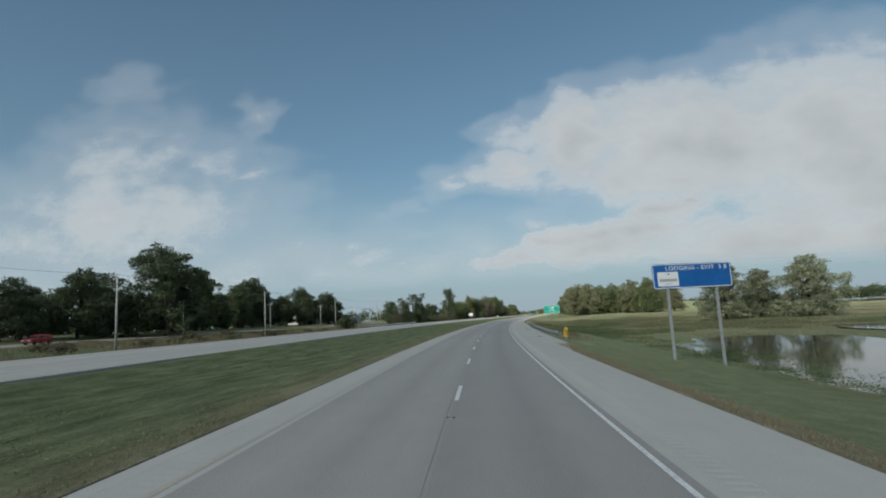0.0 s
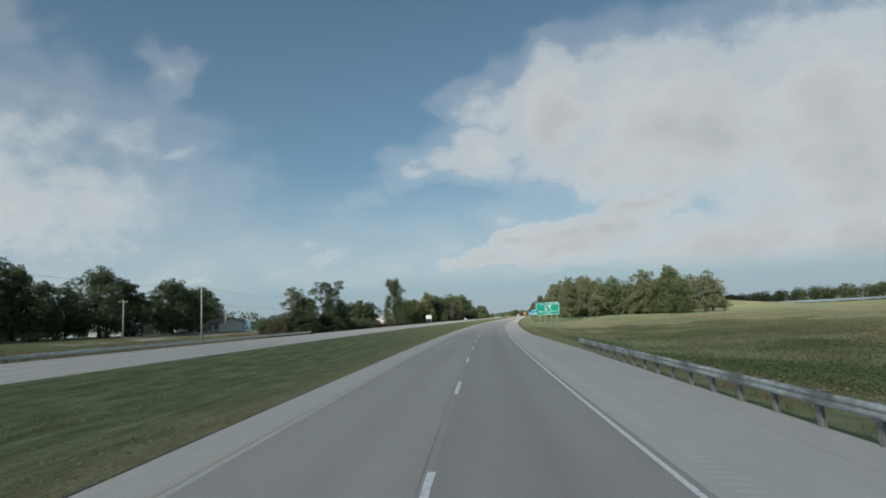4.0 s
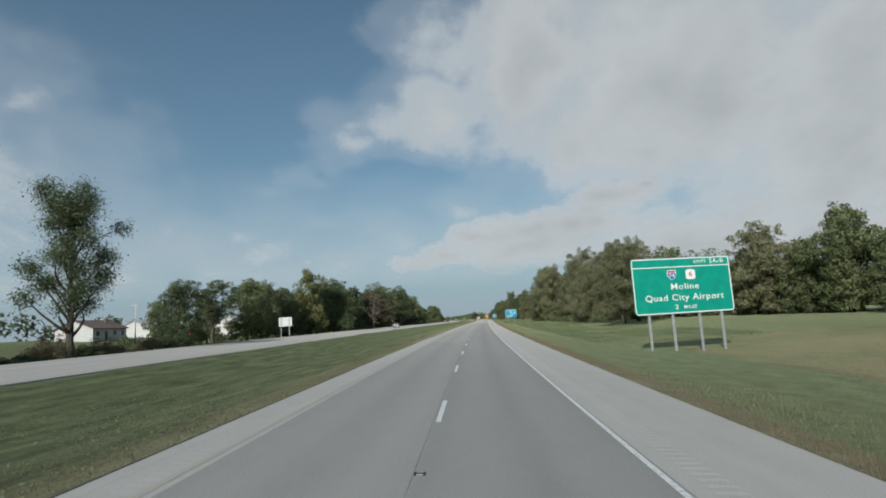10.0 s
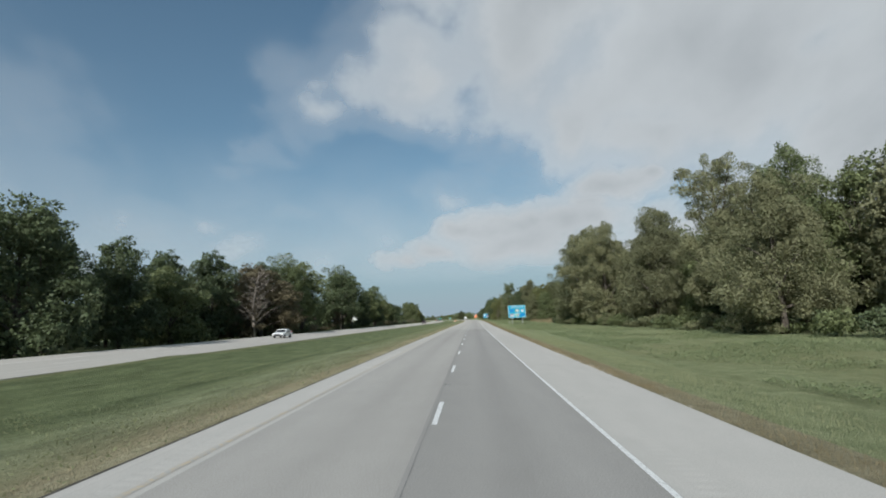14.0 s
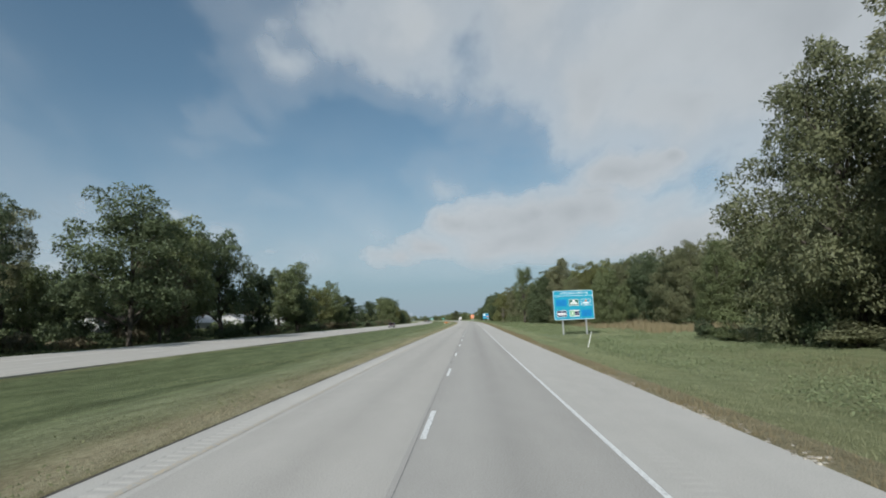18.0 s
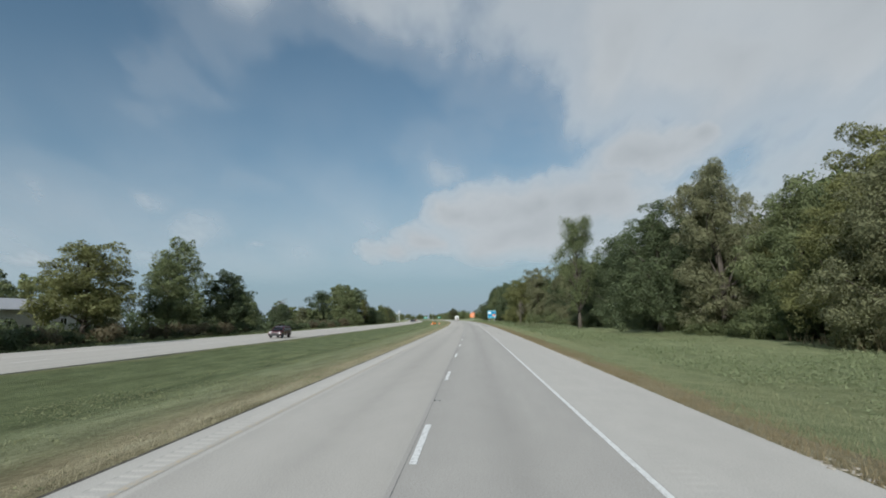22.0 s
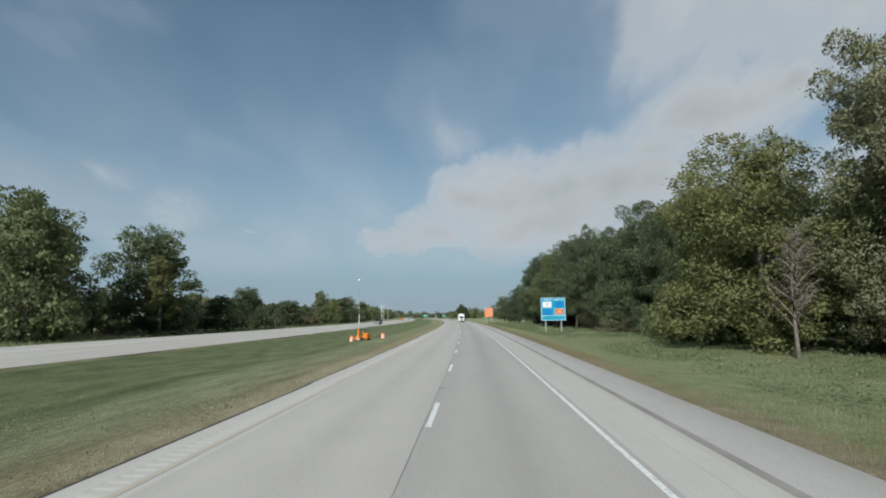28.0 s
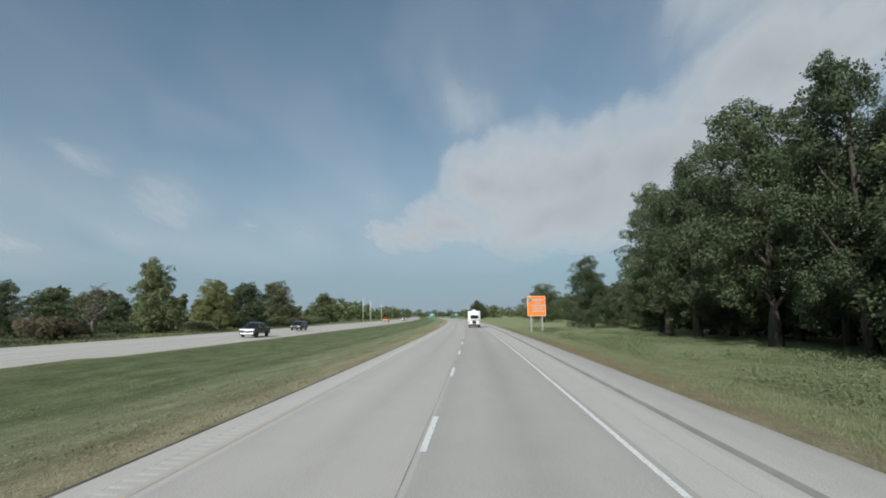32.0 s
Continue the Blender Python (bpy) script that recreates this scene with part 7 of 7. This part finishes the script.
def motorhome(m):
    """A white motorhome seen from behind."""
    ob = thing("motorhome", "white motorhome with a dark rear window", "motorhome", m)
    bm = bmesh.new()
    box(bm, (2.46, 6.6, 2.65), (0, 0.4, 1.98), 0.10)
    part("body", bm, RV_WHITE, ob)
    bm = bmesh.new()
    box(bm, (2.40, 1.7, 0.85), (0, 4.2, 2.85), 0.14)
    part("overcab", bm, RV_WHITE, ob)
    bm = bmesh.new()
    prism(bm, [(-1.0, 0.55), (1.0, 0.55), (1.0, 1.35), (0.9, 2.4), (-0.9, 2.4), (-1.0, 1.35)], 3.6, 6.0)
    bmesh.ops.bevel(bm, geom=bm.edges[:], offset=0.08, segments=2, affect="EDGES")
    part("cab", bm, RV_WHITE, ob)
    boxed("rear_window", (1.55, 0.03, 0.72), (0, -2.91, 2.12), DARK_GLASS, ob, 0.012)
    boxed("skirt", (2.40, 6.5, 0.35), (0, 0.4, 0.52), RV_TAN, ob, 0.03)
    boxed("stripe", (2.20, 0.02, 0.16), (0, -2.912, 1.50), RV_TAN, ob, 0.005)
    boxed("bumper", (2.30, 0.20, 0.22), (0, -3.0, 0.55), BLACK_TRIM, ob, 0.04)
    boxed("air_conditioner", (0.75, 0.95, 0.30), (0, 0.6, 3.45), RV_WHITE, ob, 0.06)
    boxed("spare_wheel_cover", (0.75, 0.18, 0.62), (0, -2.99, 1.10), BLACK_TRIM, ob, 0.06)
    boxed("plate", (0.32, 0.012, 0.16), (0.75, -2.915, 0.95), SIGN_WHITE, ob)
    for sx in (-1, 1):
        boxed("taillight", (0.16, 0.05, 0.36), (sx * 1.10, -2.91, 1.05), LAMP_RED, ob, 0.02)
        boxed("marker_light", (0.12, 0.04, 0.06), (sx * 0.95, -2.91, 3.16), LAMP_RED, ob, 0.01)
        boxed("side_window", (0.03, 1.2, 0.6), (sx * 1.235, 0.6, 2.2), DARK_GLASS, ob, 0.01)
        boxed("mirror", (0.12, 0.10, 0.42), (sx * 1.32, 4.9, 1.9), BLACK_TRIM, ob, 0.03)
        wheel(ob, sx * 1.0, -1.0, 0.40, 0.30)
        wheel(ob, sx * 0.92, 4.6, 0.40, 0.26)
    boxed("marker_light", (0.30, 0.04, 0.06), (0, -2.91, 3.16), LAMP_RED, ob, 0.01)
    lad = boxed("ladder", (0.04, 0.04, 2.3), (0.85, -2.99, 2.05), CHROME, ob)
    boxed("ladder_rail", (0.04, 0.04, 2.3), (1.15, -2.99, 2.05), CHROME, lad)
    for k in range(6):
        boxed("rung", (0.30, 0.03, 0.03), (1.0, -2.99, 1.1 + 0.36 * k), CHROME, lad)


x, y, _ = (float(v) for v in road(996, 1.9))
motorhome(pose(x, y, float(lay(996, 1.9)), 0, 0, heading(996)) @ pose(0, 0, 0, 0, 0.8, 0))


# ---------------------------------------------------------------- work zone in the median
def barrel(s, lat):
    """An orange traffic drum with reflective bands and a rubber foot."""
    ob = thing("traffic_barrel", "orange and white banded traffic barrel on the grass median", "traffic barrel", at(s, lat, 0.02, 20) @ Matrix.Scale(0.80, 4), "traffic barrels")
    lathe("foot", ((0.36, 0.0), (0.36, 0.06), (0.30, 0.09)), RUBBER, ob, 18)
    lathe("drum", ((0.29, 0.06), (0.29, 0.30), (0.275, 0.31), (0.275, 0.52), (0.26, 0.53), (0.26, 0.73), (0.245, 0.74), (0.245, 0.90), (0.20, 0.95), (0.05, 0.96)), BARREL_ORANGE, ob, 20)
    for z, r in ((0.20, 0.292), (0.42, 0.278), (0.64, 0.263)):
        lathe("band", ((r, z), (r + 0.003, z + 0.005), (r + 0.003, z + 0.10), (r, z + 0.105)), SIGN_WHITE, ob, 20, "white reflective band")
    boxed("handle", (0.16, 0.04, 0.10), (0, 0, 1.0), BARREL_ORANGE, ob, 0.01)
    return ob


for s, lat in ((841.0, -9.9), (836.6, -13.0), (841.8, -13.2)):
    barrel(s, lat)

ob = thing("camera_trailer", "orange solar camera trailer with a tall mast on the grass median", "trailer", at(839.6, -12.1, 0.0, 65) @ Matrix.Scale(0.85, 4))
for sx in (-1, 1):
    boxed("frame_rail", (0.12, 2.2, 0.12), (sx * 0.55, 0, 0.5), MACHINE_ORANGE, ob, 0.01)
    boxed("fender", (0.24, 0.8, 0.05), (sx * 0.80, -0.2, 0.72), MACHINE_ORANGE, ob, 0.02)
    wheel(ob, sx * 0.80, -0.2, 0.30, 0.18)
    for yy in (-1.0, 1.0):
        tubed("outrigger", ((sx * 0.55, yy, 0.5), (sx * 0.8, yy, 0.3), (sx * 0.8, yy, 0.02)), (0.035, 0.035, 0.05), MACHINE_ORANGE, ob)
for yy in (-1.0, 0.0, 1.0):
    boxed("crossbar", (1.2, 0.10, 0.10), (0, yy, 0.5), MACHINE_ORANGE, ob, 0.01)
boxed("cabinet", (0.75, 0.7, 0.5), (0.1, -0.45, 0.82), MACHINE_ORANGE, ob, 0.03)
boxed("tongue", (0.10, 1.4, 0.10), (0, 1.7, 0.5), MACHINE_ORANGE, ob, 0.01)
for dx in (-0.13, 0.13):
    boxed("mast_base", (0.10, 0.22, 1.25), (-0.3 + dx, 0.6, 1.15), MACHINE_ORANGE, ob, 0.01)
boxed("brace", (0.08, 1.3, 0.08), (0.3, 0.1, 1.15), MACHINE_ORANGE, ob, 0.01)
for yy in (-0.5, 0.7):
    boxed("upright", (0.08, 0.08, 0.7), (0.3, yy, 0.85), MACHINE_ORANGE, ob, 0.01)
tubed("mast", ((-0.3, 0.6, 0.7), (-0.3, 0.6, 3.9)), (0.065, 0.06), ALUMINIUM, ob, 12)
tubed("mast_section", ((-0.3, 0.6, 3.9), (-0.3, 0.6, 6.4)), (0.040, 0.036), POST_STEEL, ob, 12)
tubed("mast_section", ((-0.3, 0.6, 6.4), (-0.3, 0.6, 8.9)), (0.022, 0.020), POST_STEEL, ob, 12)
boxed("camera_head", (0.20, 0.30, 0.20), (-0.3, 0.6, 9.0), SIGN_WHITE, ob, 0.05)
boxed("radar_box", (0.18, 0.20, 0.22), (-0.45, 0.6, 4.9), ALUMINIUM, ob, 0.03)
tubed("panel_arm", ((0.3, 0.1, 1.15), (0.35, -0.1, 1.55)), (0.04, 0.04), BLACK_TRIM, ob)
for k in range(3):
    p = boxed("solar_panel", (1.3, 0.62, 0.04), (0, 0, 0), SOLAR, ob, 0.006)
    p.matrix_basis = pose(0.30, -0.85 + 0.72 * k, 1.58 + 0.05 * k, 12, 8, 0)
    boxed("panel_frame", (1.34, 0.04, 0.05), (0, 0.32, 0), ALUMINIUM, p)

# far lamp masts and a far lorry by the works ahead
for s, lat in ((1150, -46), (1185, -47), (1215, -50), (1260, -48)):
    ob = thing("lamp_mast", "slim pale lamp mast beyond the far carriageway", "lamp mast", at(s, lat), "lamp masts")
    tubed("pole", ((0, 0, -0.4), (0, 0, 6.0), (0, 0, 11.0)), (0.14, 0.11, 0.08), GALVANISED, ob)
    tubed("arm", ((0, 0, 10.9), (1.2, 0, 11.3)), (0.05, 0.04), GALVANISED, ob)
    boxed("luminaire", (0.7, 0.25, 0.12), (1.5, 0, 11.32), SIGN_GREY, ob, 0.03)
car("pickup", "pickup_truck", "far orange works pickup on the oncoming carriageway", on_lane(1108, -30.2), MACHINE_ORANGE)
car("suv", "suv", "far white car on the oncoming carriageway", on_lane(1165, -27.0), CAR_WHITE)

# ---------------------------------------------------------------- side roads and water
strip("frontage_road", np.arange(-40, 345, 8.0), (-78.6, -75.5, -72.6), GRAVEL, 0.02, "pale frontage road beside the houses", "road")
strip("yard", np.arange(226, 330, 8.0), (-96, -90, -84), GRAVEL, 0.02, "pale gravel yard beside the houses", "yard")
strip("yard", np.arange(385, 470, 8.0), (-82, -76, -72), GRAVEL, 0.02, "pale gravel yard behind the trees", "yard")


def pond(s, lat, rs, rl, drop, seed, label):
    rnd = random.Random(seed)
    pts = []
    for i in range(48):
        a = 2 * math.pi * i / 48
        k = 1 + 0.16 * math.sin(3 * a + seed) + 0.10 * math.sin(7 * a + 2 * seed) + rnd.uniform(-0.05, 0.05)
        px, py, _ = (float(v) for v in road(s + rs * k * math.cos(a), lat + rl * k * math.sin(a)))
        pts.append((px, py, float(lay(s, lat)) - drop))
    tagged(mesh_object("water", pts, [tuple(range(48))], WATER), label, "water", "", "structure")


pond(46, 33, 39, 13.5, 0.30, 1, "still marsh pool reflecting the sky")
pond(80, 62, 27, 9, 0.28, 2, "small marsh pool among the grass")
rs = np.arange(60, 1100, 12.0)
bank_a = 205 + 9 * np.sin(rs / 47) + 5 * np.sin(rs / 17 + 1) + 3 * np.sin(rs / 7)
bank_b = 352 + 10 * np.sin(rs / 61 + 2) + 4 * np.sin(rs / 19)
RX, RY, _ = road(np.stack([rs, rs], 1), np.stack([bank_a, bank_b], 1))
RZ = lay(np.stack([rs, rs], 1), np.stack([bank_a, bank_b], 1)) + 0.30
ri = np.arange(len(rs) * 2).reshape(-1, 2)
tagged(mesh_object("water", np.stack([RX, RY, RZ], -1).reshape(-1, 3), np.stack([ri[:-1, 0], ri[:-1, 1], ri[1:, 1], ri[1:, 0]], -1).tolist(), WATER), "wide pale river beyond the marsh", "water", "", "structure")

# ---------------------------------------------------------------- grass, reeds and weeds
def blades(name, label, seed, count, s0, s1, lat0, lat1, low, high, thick, material, patch=0.0, lean=0.35):
    """Standing blades scattered over a strip; patch > 0 gathers them into uneven stands."""
    rng = np.random.default_rng(seed)
    s = rng.uniform(s0, s1, count * 3)
    la = rng.uniform(lat0, lat1, count * 3)
    if patch:
        keep = roll_noise(s, la, patch, seed) + 0.5 * roll_noise(s, la, patch * 0.31, seed + 5) + rng.normal(0, 0.25, count * 3) > 0.12
        s, la = s[keep][:count], la[keep][:count]
    else:
        s, la = s[:count], la[:count]
    n = len(s)
    x, y, _ = road(s, la)
    z = lay(s, la) - STEP - 0.02
    h = rng.uniform(low, high, n) * (0.75 + 0.25 * roll_noise(s, la, 3.1, seed + 2))
    a = rng.uniform(0, 2 * math.pi, n)
    w = thick * rng.uniform(0.6, 1.4, n)
    tip = rng.normal(0, lean, (n, 2)) * h[:, None]
    v = np.stack([np.stack([x - np.cos(a) * w, y - np.sin(a) * w, z], 1), np.stack([x + np.cos(a) * w, y + np.sin(a) * w, z], 1), np.stack([x + tip[:, 0], y + tip[:, 1], z + h], 1)], 1).reshape(-1, 3)
    tagged(mesh_object(name, v, np.arange(n * 3).reshape(-1, 3).tolist(), material), label, "grass", "", "stuff")


def weeds(label, seed, count, s0, s1, lat0, lat1, size, height, material, patch):
    """Low broad-leaved weeds in uneven patches: tilted small leaves on short stems."""
    rng = np.random.default_rng(seed)
    s, la = rng.uniform(s0, s1, count * 3), rng.uniform(lat0, lat1, count * 3)
    f = roll_noise(s, la, patch, seed) + 0.6 * roll_noise(s, la, patch * 0.27, seed + 3) + rng.normal(0, 0.42, count * 3)
    keep = f > 0.18
    s, la, f = s[keep][:count], la[keep][:count], f[keep][:count]
    n = len(s)
    x, y, _ = road(s, la)
    z = lay(s, la) - STEP + rng.uniform(0.05, 1.0, n) ** 0.7 * height * np.clip(f, 0.15, 1.0)
    p = np.stack([x, y, z], 1)
    u = rng.normal(size=(n, 3)) * (1, 1, 0.4)
    u /= np.linalg.norm(u, axis=1, keepdims=True)
    w = np.cross(u, rng.normal(size=(n, 3)) * 0.4 + (0, 0, 1))
    w /= np.linalg.norm(w, axis=1, keepdims=True)
    L = size * rng.uniform(0.6, 1.4, (n, 1))
    v = np.stack([p - u * L * 0.5 + w * L * 0.25, p + u * L * 0.6, p - u * L * 0.35 - w * L * 0.35], 1).reshape(-1, 3)
    tagged(mesh_object("weeds", v, np.arange(n * 3).reshape(-1, 3).tolist(), material), label, "weeds", "", "stuff")


blades("dry_grass", "dry brown grass along the pavement edge", 1, 90000, 182, 700, 7.0, 8.1, 0.07, 0.26, 0.008, VERGE_STRAW)
blades("dry_grass", "dry brown grass along the pavement edge", 2, 90000, 560, 1000, 7.02, 8.7, 0.07, 0.26, 0.008, VERGE_STRAW)
for s0, s1, out, count in ((-4, 330, 0.38, 62000), (330, 440, 0.26, 22000), (440, 790, 0.08, 66000), (790, 1000, 0.17, 40000)):
    blades("dry_grass", "dry brown grass along the median edge", 3, count, s0, s1, -5.9 - out, -4.86 - out, 0.05, 0.15, 0.007, EDGE_GRASS if s0 < 300 else STRAW)
weeds("short uneven grass tufts on the mown median", 31, 70000, -2, 480, -15.0, -5.1, 0.075, 0.10, MEDIAN_BLADE, 3.2)
weeds("short uneven grass tufts on the mown median", 32, 80000, 480, 1000, -15.0, -5.1, 0.075, 0.10, MEDIAN_BLADE, 3.2)
weeds("rank green marsh grass behind the guard rail", 33, 60000, 94, 190, 11.0, 34, 0.14, 0.45, MARSH_GREEN, 9.0)
weeds("grass tufts along the edge of the marsh pool", 35, 16000, 8, 95, 16.5, 23.5, 0.12, 0.32, MARSH_GREEN, 2.6)
weeds("dry tan marsh grass", 34, 60000, 96, 240, 10.0, 62, 0.17, 0.4, REED, 7.0)
blades("reeds", "tall dark green and brown cattails on the marsh", 7, 20000, 176, 240, 26, 52, 0.6, 1.1, 0.035, LEAF_SILVER, 7.0, 0.18)
blades("reeds", "green marsh rushes", 8, 36000, 90, 240, 17, 75, 0.3, 0.7, 0.05, BLADE, 6.0, 0.25)
blades("reeds", "pale tan reeds at the foot of the bluff", 9, 5000, 570, 655, 27, 41, 0.9, 1.9, 0.06, REED, 5.0, 0.2)
blades("dry_weeds", "brown dry weeds beyond the oncoming carriageway", 10, 40000, -10, 330, -70, -40, 0.4, 1.1, 0.06, REED, 8.0, 0.3)
blades("dry_weeds", "rough grass beyond the oncoming carriageway", 11, 40000, 330, 1000, -46, -37.2, 0.2, 0.7, 0.06, BLADE)
weeds("low broad-leaved green weeds on the verge", 21, 130000, 470, 700, 11.0, 30, 0.11, 0.5, WEED, 5.0)
weeds("low broad-leaved green weeds on the verge", 22, 150000, 700, 990, 11.0, 24, 0.11, 0.55, WEED, 4.0)
weeds("low dark green shrubs in the ditch", 23, 8000, 690, 760, 13.5, 20, 0.13, 1.0, LEAF_OLIVE, 9.0)
blades("dry_grass", "tan seedy grass behind the guard rail", 12, 5000, 62, 160, 9.2, 13.5, 0.25, 0.7, 0.022, REED, 3.0, 0.2)
blades("reeds", "tan sedge across the marsh", 13, 22000, 70, 330, 30, 120, 0.12, 0.35, 0.07, REED, 11.0, 0.3)
blades("dry_grass", "tufts of dry grass in the crumbled edge", 14, 14000, 400, 780, 6.95, 7.5, 0.08, 0.3, 0.016, REED, 0.7, 0.4)
blades("dry_grass", "dry brown grass where the shoulder begins", 15, 6000, -4, 50, 7.0, 8.2, 0.05, 0.2, 0.022, REED)
weeds("low green weeds before the wood", 24, 110000, 330, 470, 13, 34, 0.11, 0.35, WEED, 4.0)
blades("turf_blades", "short green grass beside the dry edge", 16, 150000, 160, 1000, 8.0, 11.5, 0.06, 0.18, 0.012, VERGE_BLADE)

# unused models never stand in the scene
for shape, models in MODELS.items():
    for k, src in enumerate(models):
        if (shape, k) not in FIRST:
            for o in list(src.children_recursive) + [src]:
                bpy.data.objects.remove(o)
